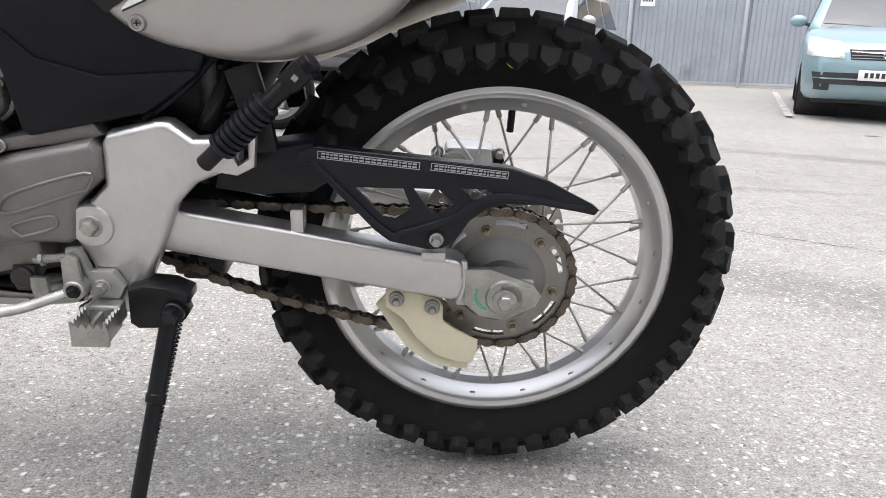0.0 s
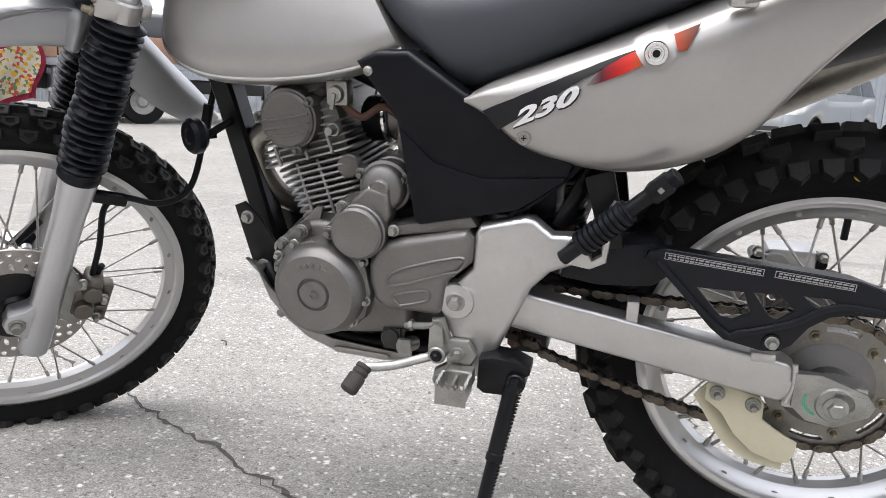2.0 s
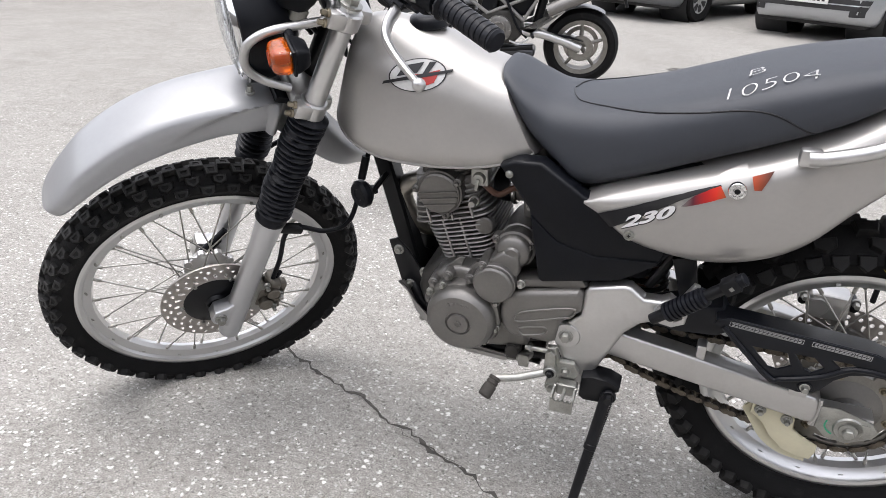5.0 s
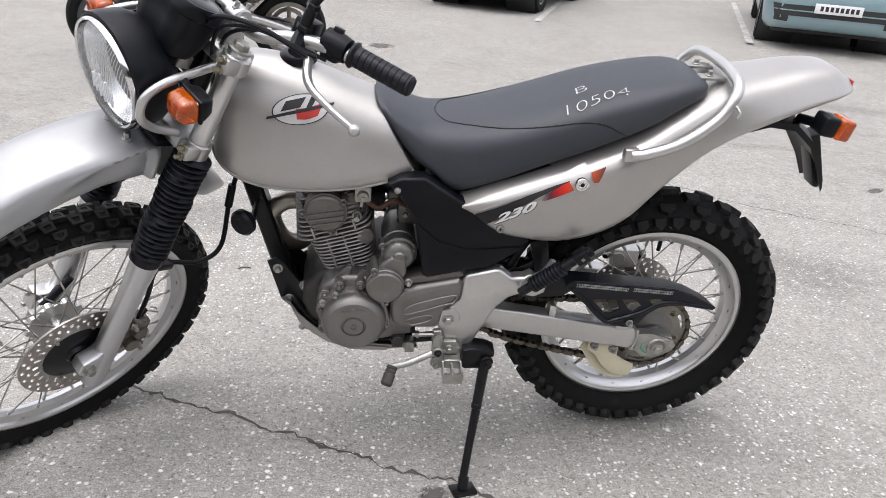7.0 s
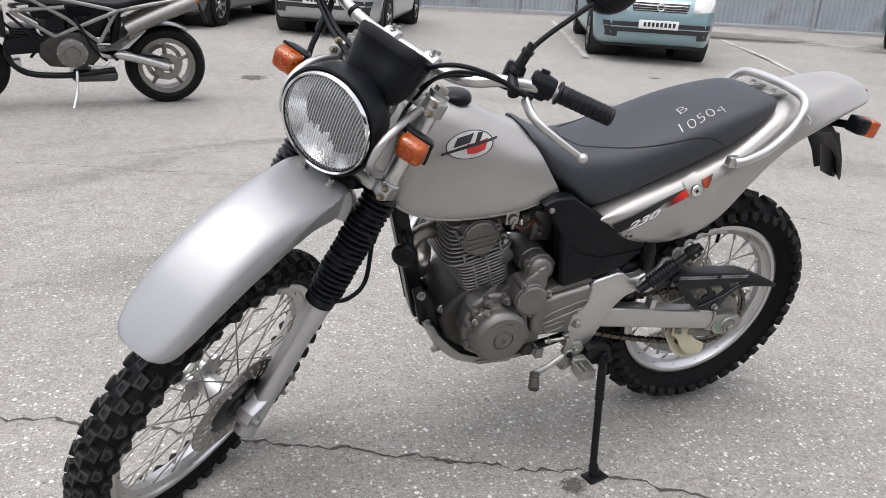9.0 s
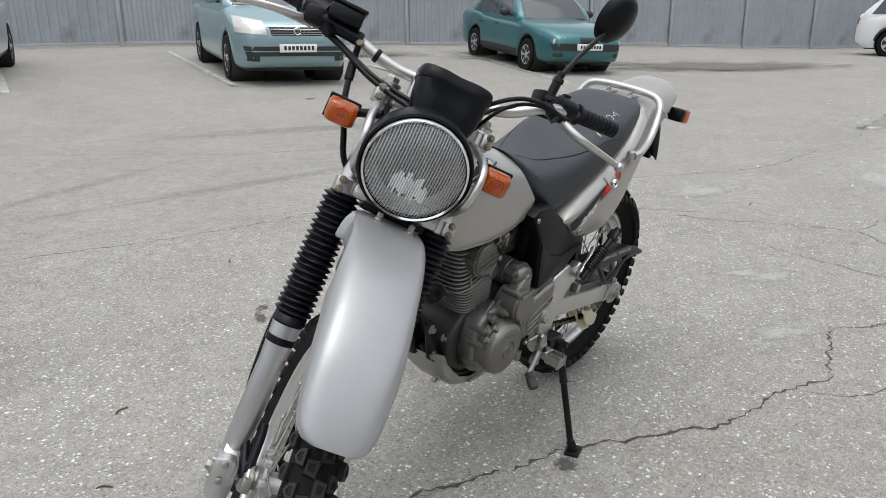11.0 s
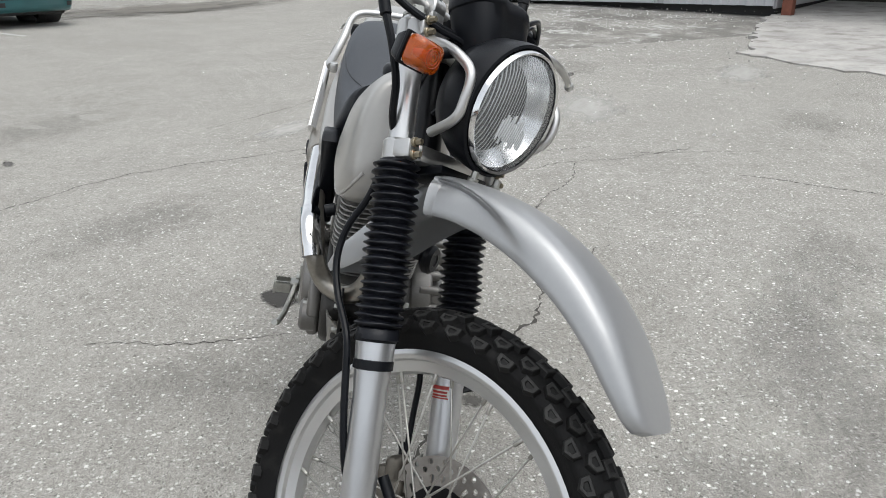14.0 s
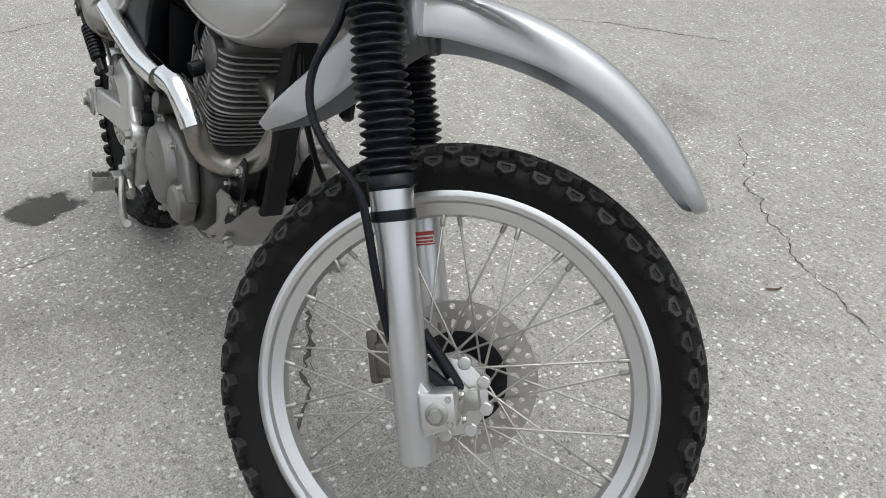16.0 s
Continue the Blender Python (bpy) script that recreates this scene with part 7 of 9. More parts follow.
CAR_TRIM = material("black_car_trim", (0.022, 0.022, 0.023), 0.55, 0.0, 0.2, 10)
LAMP_GLASS = material("lamp_glass", (0.62, 0.62, 0.58), 0.12, 0.25, 0.2, 30, coat=0.6)
PLATE_WHITE = material("plate_white", (0.74, 0.74, 0.73), 0.4, 0, 0.04, 20)
HUBCAP = material("hubcap_silver", (0.50, 0.50, 0.50), 0.35, 0.6, 0.1, 20)
WOOD_SIDE = material("truck_board", (0.30, 0.18, 0.12), 0.8, 0, 0.3, 3, 0.3, 60)


def standing(x, y, fx, fy):
    """A pose at (x, y) that faces (fx, fy) along -x and lies on the slope of the ground."""
    f = Vector((fx, fy, 0)).normalized()
    s = Vector((-f.y, f.x, 0))
    h = 1.2
    back = Vector((x, y, 0)) - f * 2.5
    a = Vector((x, y, ground_z(x, y)))
    b = Vector((back.x, back.y, ground_z(back.x, back.y)))
    l = Vector((x + s.x * 0.75, y + s.y * 0.75, 0))
    r = Vector((x - s.x * 0.75, y - s.y * 0.75, 0))
    l.z, r.z = ground_z(l.x, l.y), ground_z(r.x, r.y)
    ex = (b - a).normalized()
    ey = (r - l).normalized() * -1
    if ey.dot(Vector((0, 0, 1)).cross(ex)) < 0:
        ey = -ey
    ez = ex.cross(ey).normalized()
    ey = ez.cross(ex)
    m = Matrix((ex, ey, ez)).transposed().to_4x4()
    return Matrix.Translation(a) @ m


def tree_of(ob):
    me = ob.data
    return BVHTree.FromPolygons([v.co for v in me.vertices], [tuple(p.vertices) for p in me.polygons])


def smooth_line(points, n=12):
    """A rounded reading of a side-view line, as rows for lerp_table."""
    return [(p.x, p.z) for p in spline([(x, 0, z) for x, z in points], n)]


def car(label, M, paint, L=4.3, W=1.70, H=1.42, wb=2.5, fo=0.85, wr=0.31, hood=0.92, nose=0.72, x_ws=0.35, x_rf=1.05, x_rr=2.35, x_rb=2.95, boot=0.95, belt=0.92, cladding=None, van=False, round_lamp=False, plate_on=True, lamp_in=0.26, lamp_h=0.15, spokes=7):
    """A parked car: x from the front axle to the rear, front bumper at -fo."""
    root = new("parked_car")
    root.matrix_world = M
    tagged(root, label, "car")
    rear = L - fo
    sill = 0.22
    prof = smooth_line([(-fo, nose - 0.10), (-fo + 0.04, nose - 0.03), (-fo + 0.16, nose + 0.035), (-fo + 0.45, nose + (hood - nose) * 0.62), (x_ws - 0.1, hood), (x_ws + 0.35, belt), (wb * 0.6, belt + 0.01), (x_rb, boot + 0.01), (rear - 0.25, boot - 0.01), (rear - 0.05, boot - 0.08), (rear, boot - 0.24)], 6)
    low = [(-fo, 0.34), (-fo + 0.06, 0.25), (-fo + 0.3, sill), (rear - 0.3, sill), (rear, 0.36)]
    rings = []
    n = 84
    for i in range(n + 1):
        x = -fo + L * i / n
        zt, zb = lerp_table(prof, x)[0], lerp_table(low, x)[0]
        for ax in (0.0, wb):
            d = abs(x - ax)
            if d < wr + 0.06:
                zb = max(zb, wr + math.sqrt((wr + 0.06) ** 2 - d * d))
        ef, er = max(0.0, 1 - (x + fo) / 0.75), max(0.0, 1 - (rear - x) / 0.6)
        w = W / 2 * (1 - 0.26 * ef ** 2.4 - 0.16 * er ** 2.4)
        zt = max(zt, zb + 0.06)
        h = zt - zb
        c = 0.030 * (1 - er)
        half = [(w * 0.92, zb), (w * 0.975, zb + h * 0.10), (w * 0.995, zb + h * 0.30), (w, zb + h * 0.55), (w * 0.99, zb + h * 0.76), (w * 0.965, zb + h * 0.88), (w * 0.91, zb + h * 0.955), (w * 0.82, zt), (w * 0.5, zt + c * 0.8), (w * 0.18, zt + c)]
        rings.append([Vector((x, y, z)) for y, z in half] + [Vector((x, -y, z)) for y, z in reversed(half)])
    body = part("body", loft(rings), paint, root, smooth=60)
    # cabin
    line = smooth_line([(x_ws, hood - 0.04), (x_ws + (x_rf - x_ws) * 0.5, hood + (H - hood) * 0.54), (x_rf, H - 0.06), (x_rf + 0.35, H), ((x_rf + x_rr) / 2, H + 0.01), (x_rr, H - 0.035), (x_rr + (x_rb - x_rr) * 0.5, boot + (H - boot) * 0.58), (x_rb, boot - 0.04)], 8)
    wb0 = W / 2 * 0.955
    rings = []
    for i in range(49):
        x = x_ws + (x_rb - x_ws) * i / 48
        zr = lerp_table(line, x)[0]
        z0 = belt - 0.08
        zr = max(zr, z0 + 0.02)
        k = min(1.0, (x - x_ws) / 0.5 + 0.72, (x_rb - x) / 0.5 + 0.80)
        wl = wb0 * k

        def wide(z):
            return wl - max(0.0, z - belt) * 0.30

        r = min(0.10, (zr - z0) * 0.4)
        half = [(wl, z0), (wide(belt + 0.02) if zr > belt + 0.15 else wl * 0.995, min(belt + 0.02, zr - r)), (wide(zr - r), zr - r), (wide(zr - r) - r * 0.28, zr - r * 0.42), (wide(zr) - r * 0.85, zr - r * 0.08), (wide(zr) * 0.5, zr + 0.012), (0.05, zr + 0.018)]
        rings.append([Vector((x, y, z)) for y, z in half] + [Vector((x, -y, z)) for y, z in reversed(half)])
    roof = part("roof", loft(rings), paint, root, smooth=55)
    trees = {body.name: tree_of(body), roof.name: tree_of(roof)}

    def fitted(name, ob, quad, way, mat, parent=None, off=0.008, nu=10, nv=6):
        """A thin panel that follows ob inside four side-view or end-view corners."""
        a, b, c, d = (Vector(q) for q in quad)
        bm = bmesh.new()
        grid = []
        for i in range(nu + 1):
            row = []
            for j in range(nv + 1):
                q = a.lerp(b, i / nu).lerp(d.lerp(c, i / nu), j / nv)
                o = Vector((q.x, -3 * way.y, q.y)) if way.y else Vector((-6 * way.x, q.x, q.y))
                p, nrm, *_ = trees[ob.name].ray_cast(o, way)
                p = p + (nrm if nrm.dot(way) < 0 else -nrm) * off if p else None
                if p is None:
                    p = Vector((q.x, -way.y * W * 0.40, q.y)) if way.y else Vector((x_ws if way.x > 0 else rear, q.x, q.y))
                row.append(bm.verts.new(p))
            grid.append(row)
        for i in range(nu):
            for j in range(nv):
                bm.faces.new((grid[i][j], grid[i + 1][j], grid[i + 1][j + 1], grid[i][j + 1]))
        return part(name, bm, mat, parent or root, smooth=50)

    FRONT, BACK = Vector((1, 0, 0)), Vector((-1, 0, 0))
    wtop = wb0 - (H - belt) * 0.30
    fitted("windscreen", roof, [(-wb0 * 0.84, hood + 0.02), (wb0 * 0.84, hood + 0.02), (wtop * 0.88, H - 0.10), (-wtop * 0.88, H - 0.10)], FRONT, CAR_GLASS, off=0.010, nu=16, nv=8)
    fitted("rear_window", roof, [(-wb0 * 0.80, boot + 0.04), (wb0 * 0.80, boot + 0.04), (wtop * 0.86, H - 0.12), (-wtop * 0.86, H - 0.12)], BACK, CAR_GLASS, off=0.010, nu=16, nv=8)
    spans = ((0.13, 0.44), (0.47, 0.74), (0.77, 0.90)) if not van else ((0.10, 0.35), (0.38, 0.65), (0.68, 0.93))
    for s in (-1, 1):
        SIDE = Vector((0, -s, 0))
        for u0, u1 in spans:
            xa, xb = x_ws + (x_rb - x_ws) * u0, x_ws + (x_rb - x_ws) * u1
            za, zc = belt + 0.03, H - 0.115
            ta = max(xa, min(xb - 0.05, x_ws + (x_rf - x_ws) * 0.94)) if u0 < 0.2 else xa
            tb = min(xb, x_rb - (x_rb - x_rr) * 0.86) if u1 > 0.85 else xb
            fitted("side_window", roof, [(xa, za), (xb, za), (tb, zc), (ta, zc)], SIDE, CAR_GLASS, off=0.006)
        for u in (0.455, 0.755):
            x = x_ws + (x_rb - x_ws) * u
            fitted("door_gap", body, [(x - 0.004, 0.30), (x + 0.004, 0.30), (x + 0.004, belt - 0.05), (x - 0.004, belt - 0.05)], SIDE, CAR_TRIM, body, 0.003, 1, 6)
            fitted("door_handle", body, [(x - 0.24, belt - 0.165), (x - 0.08, belt - 0.165), (x - 0.08, belt - 0.135), (x - 0.24, belt - 0.135)], SIDE, paint if not cladding else CAR_TRIM, body, 0.022, 4, 2)
        m = bmesh.new()
        bmesh.ops.create_uvsphere(m, u_segments=14, v_segments=8, radius=1.0)
        m.transform(pose(x_ws + 0.42, s * (W / 2 + 0.085), belt + 0.10) @ Matrix.Diagonal((0.055, 0.105, 0.075, 1)))
        part("side_mirror", m, CAR_TRIM if round_lamp else paint, root, smooth=60)
        part("mirror_arm", rod((x_ws + 0.44, s * (W / 2 - 0.06), belt + 0.05), (x_ws + 0.44, s * (W / 2 + 0.03), belt + 0.08), 0.022, 10), CAR_TRIM, root)
        # headlights
        if round_lamp:
            for y, r in ((W * 0.285, 0.092), (W * 0.385, 0.058)):
                x = -fo + 0.05 + 0.20 * max(0.0, y - W * 0.25)
                lamp = part("headlight", revolve([(0.0, -0.035), (r * 0.8, -0.025), (r, 0.0), (r * 1.0, 0.12)], 24, "x"), LAMP_GLASS, root, m=pose(x, s * y, nose - 0.135 + r * 0.3))
                part("lamp_ring", revolve([(r * 0.98, -0.012), (r * 1.12, -0.004), (r * 1.12, 0.05), (r * 0.98, 0.05)], 24, "x", closed=True), paint, lamp, m=pose(x, s * y, nose - 0.135 + r * 0.3))
        else:
            yi, yo = W * lamp_in, W * 0.462
            lamp = fitted("headlight", body, [(s * yi, nose - 0.14), (s * yo, nose - 0.115), (s * yo, nose - 0.10 + lamp_h), (s * (yi + 0.04), nose - 0.13 + lamp_h * 0.85)], FRONT, LAMP_GLASS, off=0.012)
            part("lamp_bulb", revolve([(0.0, -0.006), (0.045, -0.004), (0.055, 0.004)], 18, "x"), HUBCAP, lamp, m=pose(-fo + 0.075, s * (yi + yo) * 0.46, nose - 0.06))
        fitted("fog_recess", body, [(s * W * 0.31, 0.335), (s * W * 0.40, 0.335), (s * W * 0.40, 0.40), (s * W * 0.31, 0.40)], FRONT, CAR_TRIM, off=0.006, nu=4, nv=3)
        fitted("tail_lamp", body, [(s * W * 0.27, boot - 0.26), (s * W * 0.44, boot - 0.26), (s * W * 0.44, boot - 0.10), (s * W * 0.27, boot - 0.10)], BACK, RED, off=0.010)
        for ax in (0.0, wb):
            y = s * (W / 2 - 0.11)
            whl = part("tyre", revolve([(wr * 0.62, y - 0.095), (wr * 0.93, y - 0.098), (wr, y - 0.07), (wr, y + 0.07), (wr * 0.93, y + 0.098), (wr * 0.62, y + 0.095)], 36, closed=True), RUBBER, root, m=pose(ax, 0, wr))
            yo = y + s * 0.085
            part("wheel_rim", revolve([(0.0, yo + s * 0.004), (wr * 0.14, yo + s * 0.004), (wr * 0.18, yo - s * 0.012), (wr * 0.5, yo - s * 0.004), (wr * 0.62, yo + s * 0.006), (wr * 0.66, yo), (wr * 0.62, yo - s * 0.16), (0, yo - s * 0.16)], 32), HUBCAP, whl, m=pose(ax, 0, wr))
            for k in range(spokes):
                q = math.pi / spokes
                slot = [(wr * r * math.sin(q * f), wr * r * math.cos(q * f)) for r, f in ((0.24, -0.42), (0.55, -0.62), (0.575, 0.0), (0.55, 0.62), (0.24, 0.42))]
                part("rim_opening", plate(slot, min(yo - s * 0.01, yo + s * 0.005), max(yo - s * 0.01, yo + s * 0.005), 0), CAR_TRIM, whl, m=pose(ax, 0, wr) @ pose(0, 0, 0, 0, 360 / spokes * k + 12, 0))
            part("wheel_well", revolve([(wr + 0.055, s * W / 2 * 0.45), (wr + 0.055, s * W / 2 * 0.97)], 28, caps=False), CAR_TRIM, root, m=pose(ax, 0, wr))
    for s in (-0.35, 0.08):
        part("wiper", rod((x_ws + 0.06, s * W, hood + 0.035), (x_ws + 0.11, (s + 0.30) * W, hood + 0.065), 0.010, 8), CAR_TRIM, root)
    # grille, bumper openings, plate
    gy = W * (0.115 if round_lamp else lamp_in - 0.02)
    g = fitted("grille", body, [(-gy * 0.92, nose - 0.145), (gy * 0.92, nose - 0.145), (gy, nose - 0.035), (-gy, nose - 0.035)], FRONT, CAR_TRIM, off=0.008)
    if not round_lamp:
        for k in range(4):
            z = nose - 0.132 + 0.030 * k
            fitted("grille_bar", body, [(-gy * 0.93, z), (gy * 0.93, z), (gy * 0.93, z + 0.008), (-gy * 0.93, z + 0.008)], FRONT, HUBCAP, g, 0.014, 8, 1)
        fitted("grille_rim", body, [(-gy, nose - 0.034), (gy, nose - 0.034), (gy, nose - 0.016), (-gy, nose - 0.016)], FRONT, CHROME, g, 0.014, 8, 1)
        part("badge", revolve([(0.035, -0.010), (0.047, -0.014), (0.055, -0.004), (0.035, 0.0)], 20, "x", closed=True), CHROME, g, m=pose(-fo - 0.016, 0, nose - 0.088))
    zm = (0.40, 0.53) if not round_lamp else (0.44, 0.56)
    fitted("bumper_opening", body, [(-W * 0.40, zm[0]), (W * 0.40, zm[0]), (W * 0.42, zm[1]), (-W * 0.42, zm[1])], FRONT, CAR_TRIM, off=0.012, nu=20)
    if not round_lamp:
        fitted("bumper_strip", body, [(-W * 0.40, zm[0] + 0.058), (W * 0.40, zm[0] + 0.058), (W * 0.41, zm[0] + 0.072), (-W * 0.41, zm[0] + 0.072)], FRONT, paint, off=0.022, nu=20, nv=1)
    if plate_on:
        pl = part("number_plate", box((-fo - 0.05, -0.26, 0.455), (-fo - 0.028, 0.26, 0.567), 0.004), PLATE_WHITE, root, "white number plate")
        for k in range(8):
            part("plate_mark", box((-fo - 0.0525, -0.22 + 0.055 * k, 0.485), (-fo - 0.050, -0.185 + 0.055 * k, 0.540)), CAR_TRIM, pl, smooth=0)
    part("underbody", box((-fo + 0.25, -W * 0.40, 0.18), (rear - 0.25, W * 0.40, 0.50), 0.03), CAR_TRIM, root)
    if cladding:
        for s in (-1, 1):
            fitted("sill_cladding", body, [(wr + 0.09, 0.225), (wb - wr - 0.09, 0.225), (wb - wr - 0.09, 0.36), (wr + 0.09, 0.36)], Vector((0, -s, 0)), CAR_TRIM, off=0.014)
            for ax in (0.0, wb):
                part("arch_trim", revolve([(wr + 0.045, s * W / 2 * 0.95), (wr + 0.045, s * (W / 2 + 0.004)), (wr + 0.10, s * (W / 2 + 0.004)), (wr + 0.10, s * W / 2 * 0.95)], 22, closed=True, a0=math.radians(10), a1=math.radians(170)), CAR_TRIM, root, m=pose(ax, 0, wr - 0.01)) if not round_lamp else None
        fitted("front_cladding", body, [(-W * 0.42, 0.27), (W * 0.42, 0.27), (W * 0.44, 0.39), (-W * 0.44, 0.39)], FRONT, CAR_TRIM, off=0.014, nu=20) if not round_lamp else None
    return root


car("pale teal family van parked nose-out by the fence", standing(5.53, 8.78, -0.45, -0.89), TEAL, 4.55, 1.70, 1.68, 2.8, 0.86, 0.315, 1.02, 0.82, 0.05, 0.95, 3.2, 3.62, 1.0, 1.02, van=True, lamp_in=0.245, lamp_h=0.19, spokes=8)
car("dark teal saloon car parked nose-out on dirty asphalt", standing(10.86, 6.97, -0.52, -0.85), GREEN_TEAL, 4.28, 1.69, 1.40, 2.46, 0.85, 0.29, 0.89, 0.70, 0.38, 1.05, 2.15, 2.78, 0.96, 0.90, cladding=True, round_lamp=True)
car("white sport utility car with black sills", standing(21.2, 0.15, -0.35, -0.94), WHITE_CAR, 4.55, 1.82, 1.66, 2.62, 0.90, 0.345, 1.03, 0.88, 0.30, 1.15, 2.85, 3.55, 1.10, 1.06, cladding=True, spokes=5)
car("dark grey saloon car beside the white one", standing(24.4, -1.2, -0.35, -0.94), DARK_CAR, 4.6, 1.80, 1.45, 2.7, 0.9, 0.32, 0.93, 0.74, 0.4, 1.1, 2.4, 3.05, 1.0, 0.94)
car("white hatchback parked far back", standing(27.6, -2.3, -0.35, -0.94), WHITE_CAR, 4.2, 1.75, 1.55, 2.6, 0.8, 0.31, 0.95, 0.78, 0.3, 1.0, 2.6, 3.2, 1.0, 0.96)
car("silver hatchback parked facing the yard by the fence", standing(1.41, 10.86, -0.48, -0.88), SILVER_CAR, 3.9, 1.68, 1.52, 2.45, 0.75, 0.30, 0.98, 0.80, 0.10, 0.85, 2.45, 2.95, 1.0, 0.96, van=True)
car("dark grey estate car parked by the fence", standing(-0.95, 11.75, -0.48, -0.88), GREY_CAR, 4.5, 1.72, 1.50, 2.65, 0.85, 0.31, 0.95, 0.76, 0.2, 0.95, 2.9, 3.4, 1.0, 0.95)
car("white off-road car standing far across the yard", standing(-6.4, 13.4, 0.35, -0.94), WHITE_CAR, 4.2, 1.75, 1.70, 2.5, 0.8, 0.35, 1.05, 0.88, 0.3, 0.95, 2.7, 3.2, 1.1, 1.04, cladding=True)


# --- corrugated fence ---
def corrugated(length, height, pitch, depth, mat, name, parent, label=""):
    """A sheet of trapezoid ribs along x, standing on z = 0."""
    bm = bmesh.new()
    pts = []
    x = 0.0
    while x < length:
        for dx, y in ((0, 0), (pitch * 0.38, 0), (pitch * 0.5, -depth), (pitch * 0.88, -depth)):
            pts.append((min(x + dx, length), y))
        x += pitch
    lo = [bm.verts.new((a, b, 0)) for a, b in pts]
    hi = [bm.verts.new((a, b, height)) for a, b in pts]
    lo2 = [bm.verts.new((a, b + 0.004, 0)) for a, b in pts]
    hi2 = [bm.verts.new((a, b + 0.004, height)) for a, b in pts]
    for i in range(len(pts) - 1):
        bm.faces.new((lo[i], lo[i + 1], hi[i + 1], hi[i]))
        bm.faces.new((lo2[i + 1], lo2[i], hi2[i], hi2[i + 1]))
        bm.faces.new((hi[i], hi[i + 1], hi2[i + 1], hi2[i]))
    return part(name, bm, mat, parent, label, smooth=0)


CORNERS = [(-24.0, 21.5), (7.0, 15.9), (12.6, 12.4), (26.0, 4.0), (38.0, -8.0)]
fence = new("fence")
tagged(fence, "tall grey corrugated steel fence on posts", "fence", kind="structure")
for (x0, y0), (x1, y1) in zip(CORNERS, CORNERS[1:]):
    d = Vector((x1 - x0, y1 - y0, 0))
    nseg = max(1, round(d.length / 2.5))
    for i in range(nseg):
        a = Vector((x0, y0, 0)) + d * (i / nseg)
        b = Vector((x0, y0, 0)) + d * ((i + 1) / nseg)
        za, zb = ground_z(a.x, a.y), ground_z(b.x, b.y)
        ang = math.degrees(math.atan2(d.y, d.x))
        sh = corrugated(d.length / nseg, 2.05, 0.20, 0.022, FENCE_GREY, "fence_panel", fence)
        sh.matrix_basis = pose(a.x, a.y, (za + zb) / 2 + 0.04, 0, 0, ang)
        pst = part("fence_post", box((-0.04, -0.085, -0.1), (0.04, -0.025, 2.10), 0.006), POST_GREY, fence)
        pst.matrix_basis = pose(a.x, a.y, za, 0, 0, ang)
        rl = part("fence_rail", box((0.04, -0.055, 0.03), (d.length / nseg - 0.04, -0.024, 0.09), 0.004), POST_GREY, fence)
        rl.matrix_basis = pose(a.x, a.y, (za + zb) / 2, 0, 0, ang)
for fx, fy in ((2.2, 16.62), (4.9, 16.15)):
    sg = part("paper_notice", box((-0.15, -0.006, -0.11), (0.15, 0.006, 0.11)), PLATE_WHITE, None, smooth=0)
    sg.matrix_world = pose(fx, fy - 0.09, ground_z(fx, fy) + 1.72, 0, 0, -10)
    tagged(sg, "white paper notice on the steel fence", "sign")
    for k in range(7):
        part("notice_mark", box((-0.11 + 0.032 * k, -0.009, -0.02), (-0.09 + 0.032 * k, -0.006, 0.03)), CAR_TRIM, sg, smooth=0)

# --- shed and slab ---
shed = new("shed")
shed.matrix_world = pose(14.5, 0.1, 0.22, 0, 0, math.degrees(math.atan2(-2.6, -2.9)))
tagged(shed, "battered grey corrugated metal shed on a low base", "shed")
wl = corrugated(7.30, 2.72, 0.27, 0.03, SHED_GREY, "shed_wall", shed)
wl.matrix_basis = pose(0.24, 0, 0.04)
w2 = corrugated(5.0, 2.6, 0.27, 0.03, SHED_GREY, "shed_wall", shed)
w2.matrix_basis = pose(0.24, 0.01, 0.04, 0, 0, 90)
DOOR_GREY = material("door_steel", (0.56, 0.60, 0.63), 0.45, 0.1, 0.06, 2.0, grime=((0.36, 0.34, 0.31), 2.5, 0.64, 0.85))
dr = part("shed_door", box((4.22, -0.07, 0.05), (5.60, -0.034, 2.30), 0.008), DOOR_GREY, shed, "pale grey steel door")
for x in (4.50, 5.25):
    part("door_slit", box((x - 0.012, -0.074, 0.52), (x + 0.012, -0.069, 0.68)), CAR_TRIM, dr)
part("door_lock", box((4.24, -0.085, 0.85), (4.30, -0.07, 1.0), 0.006), STEEL, dr)
for x0, x1 in ((3.92, 4.21), (5.61, 5.90)):
    part("shed_post", box((x0, -0.060, 0.13), (x1, 0.0, 2.7), 0.012), SHED_GREY, shed)
part("shed_base", box((0.25, 0.18, -0.25), (7.5, 4.8, 0.18), 0.02), CAR_TRIM, shed)
part("shed_roof", box((-0.1, -0.1, 2.76), (7.6, 5.1, 2.84), 0.01), SHED_GREY, shed)
part("end_wall", box((7.50, 0.02, 0.0), (7.54, 4.9, 2.74), 0.006), SHED_GREY, shed)
